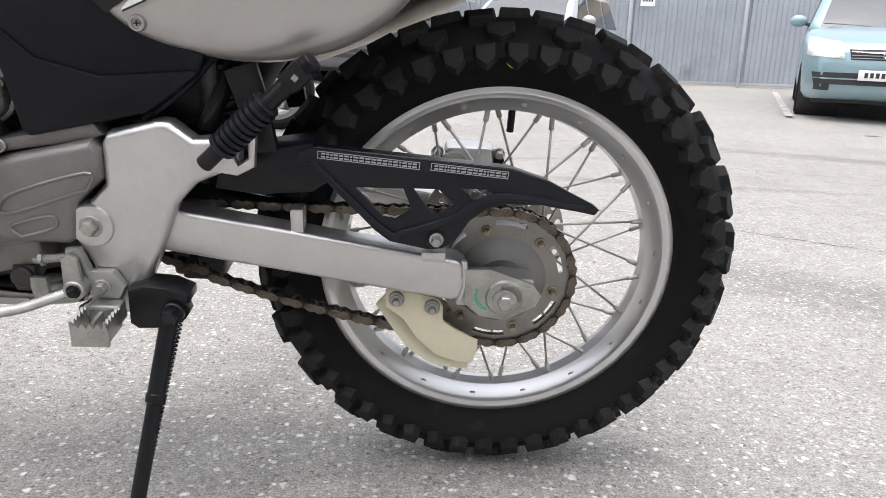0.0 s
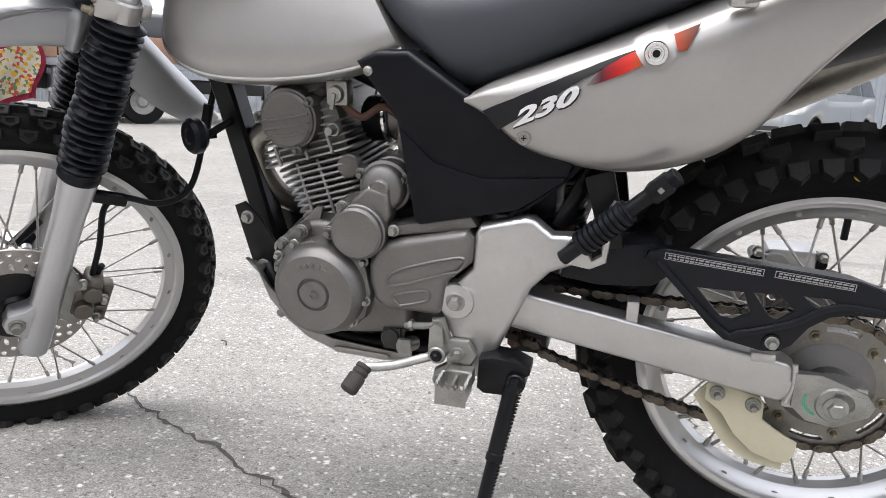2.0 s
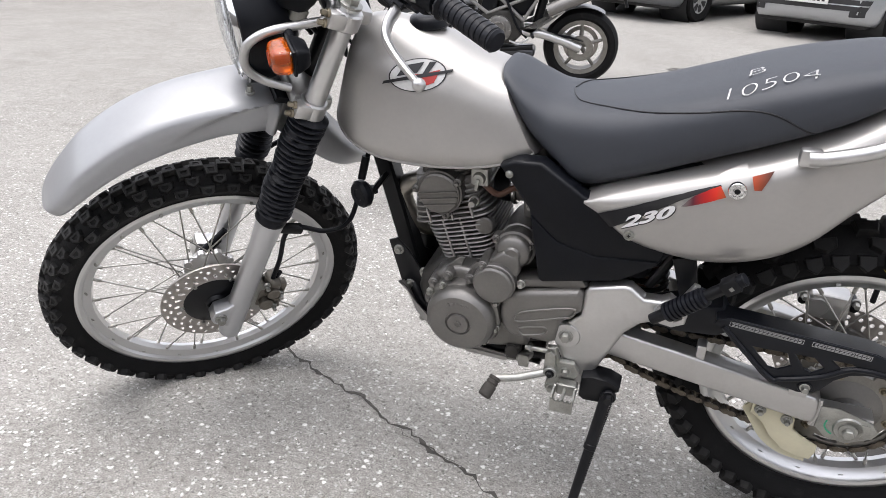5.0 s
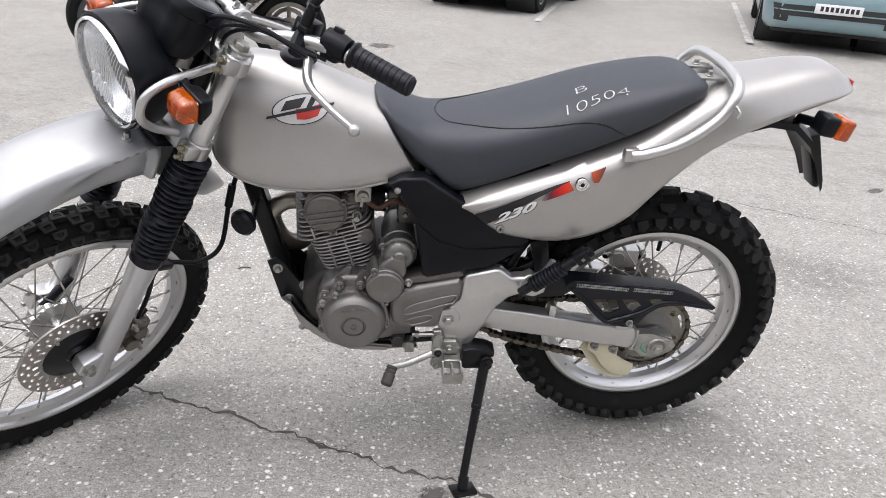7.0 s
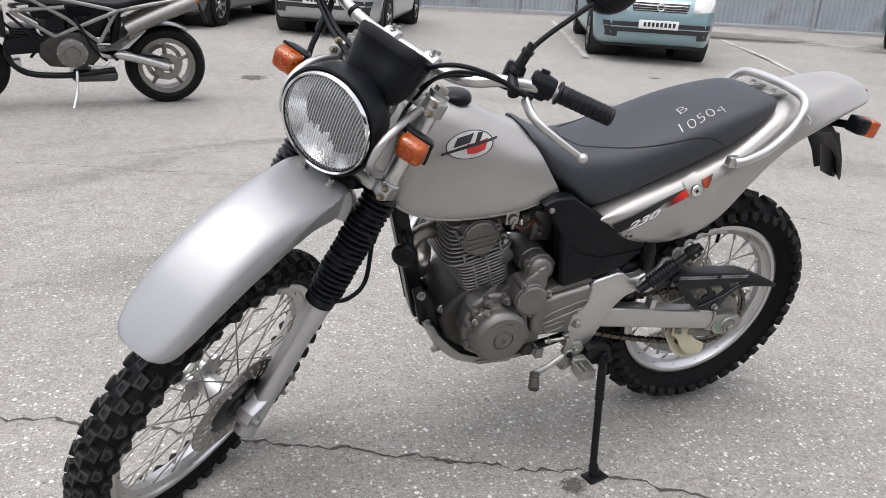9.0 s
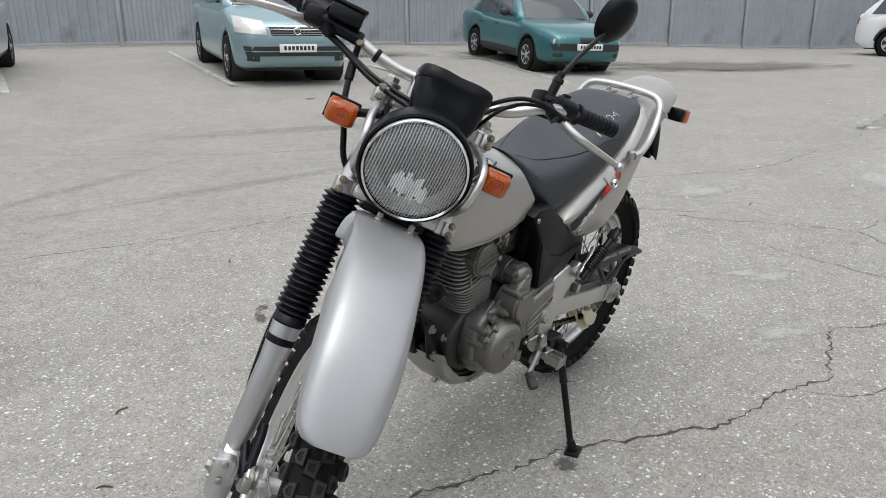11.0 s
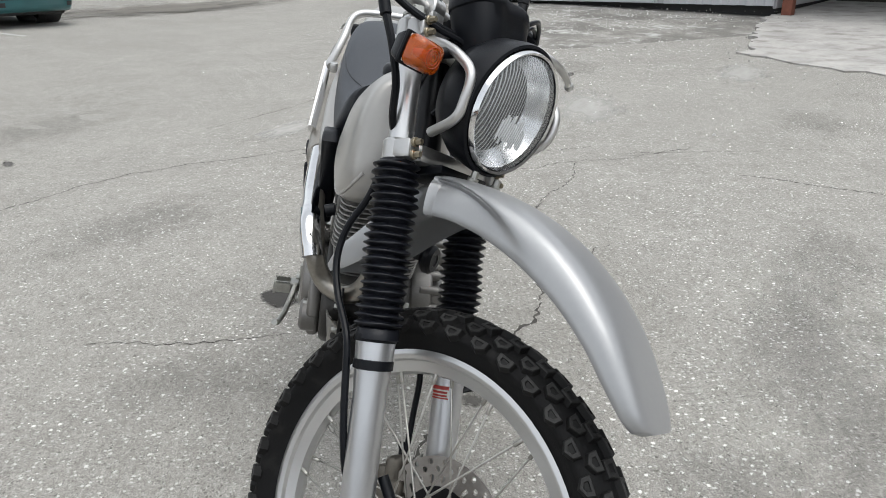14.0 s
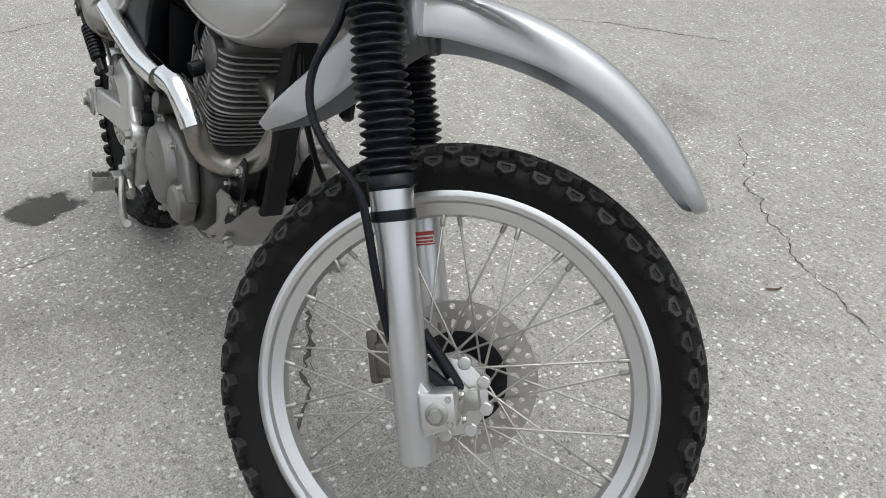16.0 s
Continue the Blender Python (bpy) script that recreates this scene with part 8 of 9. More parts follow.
# open lean-to beyond the shed
LEAN_RUST = material("rust_red_paint", (0.20, 0.075, 0.050), 0.75, 0.1, 0.3, 8, 0.4, 60)
# very dark brown-grey boards for the back and side walls
LEAN_DARK = material("dark_boards", (0.055, 0.050, 0.043), 0.9, 0, 0.3, 3, 0.4, 40)
lean = new("lean_to")
lean.matrix_world = shed.matrix_world.copy()
tagged(lean, "dark open lean-to with a rust-red post beside the shed", "shelter")
for x in (7.62, 12.9):
    part("post", box((x, 0.05, -0.30), (x + 0.15, 0.20, 2.62), 0.012), LEAN_RUST, lean, "rust-red steel post")
part("back_wall", box((7.62, 2.60, -0.30), (13.05, 2.72, 2.62), 0.01), LEAN_DARK, lean)
part("side_wall", box((12.93, 0.21, -0.30), (13.05, 2.59, 2.62), 0.01), LEAN_DARK, lean)
part("lean_to_roof", box((7.62, -0.25, 2.63), (13.15, 2.80, 2.72), 0.01), SHED_GREY, lean)
bm = bmesh.new()
edge = [(6.85, 1.25, 0.0), (7.8, 1.12, 0.05), (9.2, 0.80, 0.08), (11.5, 0.32, 0.10), (13.8, -0.05, 0.11), (20.0, -3.0, 0.11), (22.0, -9.0, 0.08), (12.0, -10.0, 0.05), (7.5, -5.0, 0.0), (6.2, -1.2, -0.01)]
top = [bm.verts.new((x, y, ground_z(x, y) + h)) for x, y, h in edge]
mid = bm.verts.new((11.5, -3.0, ground_z(11.5, -3.0) + 0.10))
low = [bm.verts.new((x, y, ground_z(x, y) - 0.15)) for x, y, h in edge]
for i in range(len(edge)):
    j = (i + 1) % len(edge)
    bm.faces.new((top[i], top[j], mid))
    bm.faces.new((top[j], top[i], low[i], low[j]))
tagged(part("slab", bm, APRON, None, smooth=0), "raised apron of patched worn asphalt by the shed", "slab", kind="structure")
# pale concrete floor in front of the lean-to, with a ragged edge
PALE_FLOOR = material("worn_pale_concrete", (0.375, 0.362, 0.344), 0.9, 0, 0.25, 2.4, 0.6, 40, grime=((0.22, 0.208, 0.192), 3.5, 0.50, 0.72))
floor_rnd = random.Random(31)
ring = []
corners = [(8.96, -4.95), (8.10, -4.33), (5.84, -3.08), (5.62, -2.90), (5.20, -3.05), (4.42, -3.32), (3.6, -3.90), (3.2, -6.0), (7.0, -11.5), (12.0, -8.0)]
for (x0, y0), (x1, y1) in zip(corners, corners[1:] + corners[:1]):
    n_k = max(2, int(math.hypot(x1 - x0, y1 - y0) / 0.12))
    for i in range(n_k):
        x, y = x0 + (x1 - x0) * i / n_k + floor_rnd.gauss(0, 0.05), y0 + (y1 - y0) * i / n_k + floor_rnd.gauss(0, 0.05)
        ring.append((x, y, ground_z(x, y) + 0.016 + 0.017 * max(0.0, x - 5.5)))
bm = bmesh.new()
top = [bm.verts.new(p) for p in ring]
low = [bm.verts.new((x, y, z - 0.12)) for x, y, z in ring]
mid = bm.verts.new((6.6, -5.6, ground_z(6.6, -5.6) + 0.05))
for i in range(len(ring)):
    j = (i + 1) % len(ring)
    bm.faces.new((top[i], top[j], mid))
    bm.faces.new((top[j], top[i], low[i], low[j]))
tagged(part("concrete_floor", bm, PALE_FLOOR, None, smooth=0), "pale worn concrete floor with a ragged edge", "floor", kind="structure")
kerb_rnd = random.Random(9)
for (x0, y0, h0), (x1, y1, h1) in zip(edge[:4], edge[1:5]):
    n_k = max(2, int(math.hypot(x1 - x0, y1 - y0) / 0.35))
    for i in range(n_k):
        if kerb_rnd.random() < 0.35:
            continue
        f = (i + 0.5) / n_k
        x, y, h = x0 + (x1 - x0) * f, y0 + (y1 - y0) * f, h0 + (h1 - h0) * f
        lump = box((-0.19, -0.03 - kerb_rnd.uniform(0, 0.02), -0.10), (0.19, 0.03 + kerb_rnd.uniform(0, 0.03), 0.004 + kerb_rnd.uniform(0, 0.008)), 0.010, 2)
        ob = part("edge_piece", lump, CONCRETE, None)
        ob.matrix_world = pose(x, y, ground_z(x, y) + h, kerb_rnd.uniform(-2, 2), kerb_rnd.uniform(-2, 2), math.degrees(math.atan2(y1 - y0, x1 - x0)) + kerb_rnd.uniform(-4, 4))
        tagged(ob, "broken pale concrete edging of the apron", "edging", "broken edging", "structure")

# --- building behind the fence ---
BEIGE = material("beige_render", (0.52, 0.44, 0.34), 0.85, 0, 0.12, 1.0, 0.2, 30)
bld = part("building", box((-14, 0, 0), (10, 6, 5.5), 0.05), BEIGE)
bld.matrix_world = pose(6, 26, 0.5, 0, 0, -14)
tagged(bld, "plain beige building beyond the fence", "building")
rf = part("roof", box((-14.3, -0.3, 5.5), (10.3, 6.3, 5.75), 0.03), POST_GREY, bld)

# plain unseen walls, added to close the yard and darken reflections in the silver
UNSEEN_WALL = material("plain_render", (0.20, 0.19, 0.18), 0.85, 0, 0.15, 0.8, 0.2, 20)
for nm, lo, hi in (("wall_south", (-22, -13.4, -0.2), (36, -13.0, 6.0)), ("wall_west", (-22.4, -13.0, -0.2), (-22.0, 21.0, 5.0))):
    tagged(part(nm, box(lo, hi, 0.03), UNSEEN_WALL), "plain grey wall, unseen, added to darken reflections", "wall", kind="structure")

# --- flatbed truck with a quilt ---
tr = new("flatbed_truck")
tr.matrix_world = standing(-10.4, 8.45, -0.64, -0.767)
tagged(tr, "white flatbed truck with a dropped wooden side", "truck")
b = box((-0.95, -0.95, 0.45), (0.75, 0.95, 2.2), 0.08, 3)
for v in b.verts:
    if v.co.z > 1.3:
        v.co.x += 0.25 * (v.co.z - 1.3) * (1 if v.co.x < 0 else 0)
        v.co.y *= 0.94
part("cab", b, WHITE_CAR, tr)
for s in (-1, 1):
    part("cab_window", plate([(-0.55, 1.32), (0.45, 1.32), (0.45, 1.92), (-0.35, 1.92)], s * 0.93 - 0.03, s * 0.93 + 0.03, 0.01), CAR_GLASS, tr)
    part("wing_mirror", box((-0.75, s * 1.02 - 0.06, 1.25), (-0.65, s * 1.02 + 0.06, 1.75), 0.02), CAR_TRIM, tr)
    for ax in (0.0, 3.0):
        wl_ = part("tyre", revolve([(0.2, s * 0.78 - 0.11), (0.34, s * 0.78 - 0.11), (0.36, s * 0.78 - 0.08), (0.36, s * 0.78 + 0.08), (0.34, s * 0.78 + 0.11), (0.2, s * 0.78 + 0.11)], 28, closed=True), RUBBER, tr, m=pose(ax, 0, 0.36))
        part("wheel_disc", revolve([(0.0, s * 0.86), (0.07, s * 0.86), (0.10, s * 0.82), (0.19, s * 0.85), (0.21, s * 0.86), (0.21, s * 0.78)], 24), CONCRETE, wl_, m=pose(ax, 0, 0.36))
part("chassis", box((0.6, -0.42, 0.50), (5.2, 0.42, 0.72), 0.02), CAR_TRIM, tr)
part("bed", box((0.85, -1.02, 0.88), (5.4, 1.02, 1.0), 0.02), POST_GREY, tr)
for k in range(5):
    part("side_board", box((0.90 + 0.9 * k, -1.06, 0.98), (1.78 + 0.9 * k, -1.02, 1.36), 0.01), WOOD_SIDE, tr)
    part("side_board", box((0.90 + 0.9 * k, 1.02, 0.98), (1.78 + 0.9 * k, 1.06, 1.36), 0.01), WOOD_SIDE, tr)
part("fuel_tank", box((1.7, -0.95, 0.45), (2.6, -0.45, 0.85), 0.06, 3), SILVER_CAR, tr)
part("fuel_tank", box((1.7, 0.45, 0.45), (2.6, 0.95, 0.85), 0.06, 3), SILVER_CAR, tr)
part("load", box((1.0, -0.7, 1.0), (5.0, 0.7, 1.75), 0.12, 3), DARK_CAR, tr)
QUILT = material("patterned_quilt", (0.62, 0.56, 0.38), 0.9, 0, 0.35, 5, 0.4, 40, grime=((0.55, 0.28, 0.04), 4.0, 0.52, 0.62))
_qt = QUILT.node_tree
_vo = _qt.nodes.new("ShaderNodeTexVoronoi")
_vo.inputs["Scale"].default_value = 24
_qc = _qt.nodes.new("ShaderNodeTexCoord")
_qt.links.new(_qc.outputs["Object"], _vo.inputs["Vector"])
_qr = _qt.nodes.new("ShaderNodeValToRGB")
_qr.color_ramp.interpolation = "CONSTANT"
for _p, _c in ((0.0, (0.62, 0.58, 0.44)), (0.42, (0.55, 0.10, 0.06)), (0.52, (0.66, 0.62, 0.50)), (0.66, (0.16, 0.26, 0.12)), (0.76, (0.70, 0.42, 0.06)), (0.88, (0.66, 0.60, 0.46))):
    _e = _qr.color_ramp.elements[0] if _p == 0.0 else _qr.color_ramp.elements.new(_p)
    _e.color = (*_c, 1)
_qr.color_ramp.elements[-1].color = (0.66, 0.60, 0.46, 1)
_qt.links.new(_vo.outputs["Color"], _qr.inputs[0])
_qt.links.new(_qr.outputs[0], _qt.nodes["Principled BSDF"].inputs["Base Color"])
QUILT_RED = material("quilt_border", (0.30, 0.02, 0.05), 0.9, 0, 0.25, 8)
qm = tr.matrix_world
quilt = None
for nm, y_, i0, i1, mt in (("quilt", 0, 0.10, 0.90, QUILT), ("quilt_border", 0, 0.0, 1.0, QUILT_RED)):
    bm = bmesh.new()
    grid = []
    for i in range(15):
        u = i0 + (i1 - i0) * i / 14
        row = []
        for j in range(9):
            v = i0 * 0.8 + (1 - i0 * 0.8 if nm == "quilt_border" else 0.9 - i0 * 0.8) * j / 8
            drop = 0.95 * v * (1 - 0.25 * abs(u - 0.4))
            row.append(bm.verts.new((0.38 + 1.2 * u + 0.08 * math.sin(v * 5) + 0.04 * math.sin(u * 17), -1.10 - 0.06 * math.sin(u * 14 + v * 2) * v - (0.014 if nm == "quilt" else 0), 1.16 - drop + 0.05 * math.sin(u * 9))))
        grid.append(row)
    for i in range(14):
        for j in range(8):
            bm.faces.new((grid[i][j], grid[i + 1][j], grid[i + 1][j + 1], grid[i][j + 1]))
    bmesh.ops.solidify(bm, geom=list(bm.faces), thickness=0.012)
    if quilt is None:
        quilt = part("quilt", bm, mt, None, m=None)
        quilt.matrix_world = qm
        tagged(quilt, "cream patterned quilt with dark red border on the truck", "quilt")
    else:
        part(nm, bm, mt, quilt, "dark red quilt border")

# ---- cracks, stains, painted lines ----
CRACK = material("crack_dirt", (0.062, 0.057, 0.051), 0.95, 0, 0.45, 30, 0.5, 200)
LINE_PAINT = material("worn_line_paint", (0.44, 0.44, 0.425), 0.8, 0, 0.12, 12, 0.4, 80, grime=((0.30, 0.29, 0.27), 5.0, 0.40, 0.60))


def crack(pts, width, seed, rough=0.018, lift=0.0012):
    """An irregular open crack along a line of places."""
    rnd = random.Random(seed)
    P = spline([(x, y, 0) for x, y in pts], 3)
    fine = []
    for a, b in zip(P, P[1:]):
        n = max(1, int((b - a).length / 0.014))
        for i in range(n):
            fine.append(a.lerp(b, i / n))
    fine.append(P[-1])
    bm = bmesh.new()
    prev = None
    drift = 0.0
    for i, p in enumerate(fine):
        t = (fine[min(i + 1, len(fine) - 1)] - fine[max(i - 1, 0)]).normalized()
        nr = Vector((-t.y, t.x, 0))
        drift = drift * 0.75 + rnd.uniform(-rough, rough) * 0.6
        w = width * 0.85 * rnd.choice((0.3, 0.6, 0.8, 1.0, 1.5)) * rnd.uniform(0.7, 1.2) * (0.3 + 0.7 * min(1, i / 6, (len(fine) - 1 - i) / 6))
        c = p + nr * drift
        z = ground_z(c.x, c.y) + lift
        v = [bm.verts.new((c.x + nr.x * w / 2 * s, c.y + nr.y * w / 2 * s, z)) for s in (-1, 1)]
        if prev:
            bm.faces.new((prev[0], prev[1], v[1], v[0]))
        prev = v
    return tagged(part("crack", bm, CRACK, None, smooth=0), "irregular dark crack in the asphalt", "crack", kind="structure")


# the long crack under the motorcycle and its branches
crack([(-1.75, 1.50), (-1.40, 1.31), (-1.115, 1.19), (-0.90, 1.07), (-0.72, 0.97), (-0.535, 0.878), (-0.32, 0.79)], 0.011, 1)
crack([(-0.32, 0.79), (-0.27, 0.75), (-0.16, 0.64), (-0.03, 0.56), (0.05, 0.48), (0.22, 0.45), (0.44, 0.37), (0.61, 0.30)], 0.012, 2)
crack([(0.61, 0.30), (0.74, 0.33), (0.84, 0.34), (1.05, 0.38)], 0.010, 3)
crack([(1.05, 0.38), (1.14, 0.26), (1.32, 0.17), (1.58, -0.02), (1.90, -0.13)], 0.008, 4)
crack([(2.05, 0.95), (1.92, 0.64), (1.86, 0.43), (1.79, 0.18), (1.90, -0.13), (1.90, -0.39), (1.96, -0.55), (2.1, -0.95)], 0.008, 5)
crack([(2.31, 1.63), (2.40, 1.23), (2.49, 0.96), (2.60, 0.55), (2.26, 0.25), (2.16, 0.02), (2.2, -0.3)], 0.009, 6)
crack([(2.60, 0.55), (3.09, 0.41), (3.12, 0.24), (3.52, 0.04)], 0.010, 16)
crack([(6.59, 1.56), (6.81, 1.19), (7.22, 0.70), (8.60, 0.31), (10.3, -0.19)], 0.030, 17, 0.03, 0.045)
crack([(0.44, 0.37), (0.50, 0.22), (0.62, 0.12), (0.66, -0.05)], 0.004, 18)
crack([(-0.56, 3.77), (0.16, 3.49), (0.60, 3.36), (1.10, 3.25), (1.55, 2.80), (2.09, 2.39), (2.55, 1.27)], 0.010, 7)
crack([(-2.6, 4.6), (-1.5, 4.15), (-0.56, 3.77)], 0.008, 8)
crack([(0.09, 1.93), (0.05, 1.6), (0.06, 1.27)], 0.005, 9)
crack([(-0.72, 0.97), (-0.62, 0.91), (-0.56, 0.89)], 0.006, 10)
crack([(-0.398, -0.813), (-0.55, -0.66), (-0.672, -0.523), (-0.85, -0.38), (-1.04, -0.257), (-1.307, -0.117)], 0.0055, 11)
crack([(1.50, -0.86), (1.25, -1.15), (0.965, -1.44), (0.60, -1.62), (0.29, -1.77)], 0.010, 12)
crack([(2.02, -0.41), (1.95, -1.0), (1.88, -1.65)], 0.007, 13)
crack([(0.3, 6.6), (1.6, 5.4), (2.4, 4.9), (3.6, 4.5)], 0.012, 14)
crack([(3.2, 2.2), (4.2, 1.5), (5.4, 1.3)], 0.012, 15)


def soft_stain(name, base, rough, strength, scale=3.0, fade=0.5):
    """A stain that fades out raggedly towards its edge (radius 1 in the object's own units)."""
    m = material(name, base, rough, 0, 0.25, 3, 0.5, 20)
    nt = m.node_tree
    co = nt.nodes.new("ShaderNodeTexCoord")
    ln = nt.nodes.new("ShaderNodeVectorMath")
    ln.operation = "LENGTH"
    nt.links.new(co.outputs["Object"], ln.inputs[0])
    nz = nt.nodes.new("ShaderNodeTexNoise")
    nz.inputs["Scale"].default_value, nz.inputs["Detail"].default_value = scale, 8
    nt.links.new(co.outputs["Object"], nz.inputs["Vector"])
    ad = nt.nodes.new("ShaderNodeMath")
    ad.operation = "MULTIPLY_ADD"
    ad.inputs[1].default_value = 1.3
    nt.links.new(nz.outputs[0], ad.inputs[0])
    nt.links.new(ln.outputs["Value"], ad.inputs[2])
    mr = nt.nodes.new("ShaderNodeMapRange")
    mr.inputs[1].default_value, mr.inputs[2].default_value = 1.45 - fade, 1.45
    mr.inputs[3].default_value, mr.inputs[4].default_value = strength, 0.0
    nt.links.new(ad.outputs[0], mr.inputs[0])
    nt.links.new(mr.outputs[0], nt.nodes["Principled BSDF"].inputs["Alpha"])
    return m


OIL = soft_stain("oily_stain", (0.040, 0.037, 0.033), 0.75, 0.88, 1.6, 0.22)
DAMP = soft_stain("old_stain", (0.09, 0.085, 0.078), 0.8, 0.85)
MUD = soft_stain("muddy_ground", (0.15, 0.138, 0.12), 0.9, 0.85, 5.0)
PALE = soft_stain("pale_scuff", (0.46, 0.45, 0.425), 0.9, 0.6)
DUSK = soft_stain("faint_dark_patch", (0.15, 0.143, 0.132), 0.9, 0.16, 2.5)


def blot(x, y, rx, ry, ang, mat, label, seed, lift=0.0016):
    ca, sa = math.cos(math.radians(ang)), math.sin(math.radians(ang))
    z0 = ground_z(x, y)
    bm = bmesh.new()
    n = 12
    grid = []
    for i in range(n + 1):
        row = []
        for j in range(n + 1):
            u, v = -1.1 + 2.2 * i / n, -1.1 + 2.2 * j / n
            X, Y = x + u * rx * ca - v * ry * sa, y + u * rx * sa + v * ry * ca
            row.append(bm.verts.new((u, v, ground_z(X, Y) - z0)))
        grid.append(row)
    for i in range(n):
        for j in range(n):
            bm.faces.new((grid[i][j], grid[i + 1][j], grid[i + 1][j + 1], grid[i][j + 1]))
    ob = part("stain", bm, mat, None, smooth=0)
    ob.matrix_world = pose(x, y, z0 + lift, 0, 0, ang) @ Matrix.Diagonal((rx, ry, 1, 1))
    return tagged(ob, label, "stain", kind="structure")


blot(0.345, 1.31, 0.135, 0.125, 60, OIL, "dark oily stain on the asphalt", 1)
blot(0.90, 0.50, 0.20, 0.07, -50, PALE, "pale scuffed patch on the asphalt", 41)
blot(1.49, 0.83, 0.22, 0.06, -60, PALE, "pale scuffed patch on the asphalt", 42)
blot(-0.30, -0.25, 0.75, 0.28, 150, DUSK, "faint dark patch on the asphalt", 43)
blot(-0.10, -0.30, 0.60, 0.20, 150, DUSK, "faint dark patch on the asphalt", 44)
blot(-0.38, 0.745, 0.05, 0.042, 0, DAMP, "small dark spot on the asphalt", 2)
blot(-0.22, 2.205, 0.09, 0.03, 60, DAMP, "small dark streak on the asphalt", 3)
blot(-0.15, 2.28, 0.055, 0.032, 30, DAMP, "small dark spot on the asphalt", 4)
blot(-0.30, 7.2, 0.18, 0.17, 0, DAMP, "dark round patch on the asphalt", 5)
blot(2.44, 3.2, 0.12, 0.04, 30, DAMP, "dark streak on the asphalt", 6)
blot(4.6, 7.2, 0.14, 0.06, 0, DAMP, "dark streak on the asphalt", 7)
for i, (x, y, rx, ry, an) in enumerate(((14.5, 5.2, 4.6, 1.5, -35), (12.0, 8.5, 2.5, 1.0, -38), (9.3, 11.2, 2.5, 1.0, -35))):
    blot(x, y, rx, ry, an, MUD, "dried mud and grit along the fence", 20 + i, 0.035)
for i, (x, y, rx, ry, an) in enumerate(((1.52, 0.72, 0.24, 0.08, -35), (0.86, 0.53, 0.15, 0.07, -20), (-1.30, -0.30, 0.09, 0.30, 40), (3.1, 1.6, 0.5, 0.2, -30), (4.3, 0.7, 0.6, 0.25, 10))):
    blot(x, y, rx, ry, an, PALE, "pale scuffed patch in the asphalt", 40 + i, 0.0022)
for i, (x, y, rx, ry, an) in enumerate(((-0.9, 0.15, 0.5, 0.22, 25), (0.4, -0.7, 0.6, 0.25, -30), (-1.3, 2.5, 0.7, 0.3, 10), (1.2, 2.1, 0.7, 0.35, -40), (3.5, 3.4, 1.2, 0.5, -20), (-0.2, 1.5, 0.4, 0.2, 70))):
    blot(x, y, rx, ry, an, DUSK, "faint darker patch in the asphalt", 60 + i, 0.0008)


for i, (x, y, rx, ry, an) in enumerate(((-0.62, -0.22, 0.55, 0.16, -47), (-0.05, -0.85, 0.5, 0.2, -50))):
    blot(x, y, rx, ry, an, DUSK, "faint darker patch in the asphalt", 80 + i, 0.0010)


for i, (x, y, rx, ry, an, mt) in enumerate(((5.2, -0.9, 1.1, 0.4, -25, DUSK), (4.6, -2.4, 0.8, 0.3, -30, PALE), (2.6, -1.9, 0.7, 0.3, -20, DUSK), (3.4, -0.6, 0.9, 0.35, -15, PALE))):
    blot(x, y, rx, ry, an, mt, "stained patch on the worn asphalt", 100 + i, 0.0025)
for x, y, a in ((4.9, -0.85, -20), (3.9, -0.35, -12)):
    blot(x, y, 0.16, 0.045, a, DAMP, "small dark streak on the asphalt", 120, 0.003)
for i, (x, y, rx, ry, an) in enumerate(((-0.2, 4.8, 2.6, 0.10, 14), (1.4, 4.2, 2.2, 0.12, -8), (-1.6, 4.0, 1.2, 0.20, 35), (3.4, 5.6, 2.4, 0.25, -20))):
    blot(x, y, rx, ry, an, DUSK, "faint tyre mark on the asphalt", 130 + i, 0.004)


def painted_line(x0, y0, x1, y1, w=0.09):
    bm = bmesh.new()
    a, b = Vector((x0, y0, 0)), Vector((x1, y1, 0))
    t = (b - a).normalized()
    nr = Vector((-t.y, t.x, 0)) * w / 2
    prev = None
    for i in range(13):
        p = a.lerp(b, i / 12)
        v = [bm.verts.new((q.x, q.y, ground_z(q.x, q.y) + 0.008)) for q in (p + nr, p - nr)]
        if prev:
            bm.faces.new((prev[0], prev[1], v[1], v[0]))
        prev = v
    tagged(part("parking_line", bm, LINE_PAINT, None, smooth=0), "worn white parking bay line", "line", "parking lines", "structure")


painted_line(1.85, 9.44, 3.98, 15.1)
painted_line(4.43, 8.55, 6.8, 13.8)
painted_line(6.95, 7.05, 8.9, 11.2)
painted_line(9.3, 6.0, 11.5, 9.8)

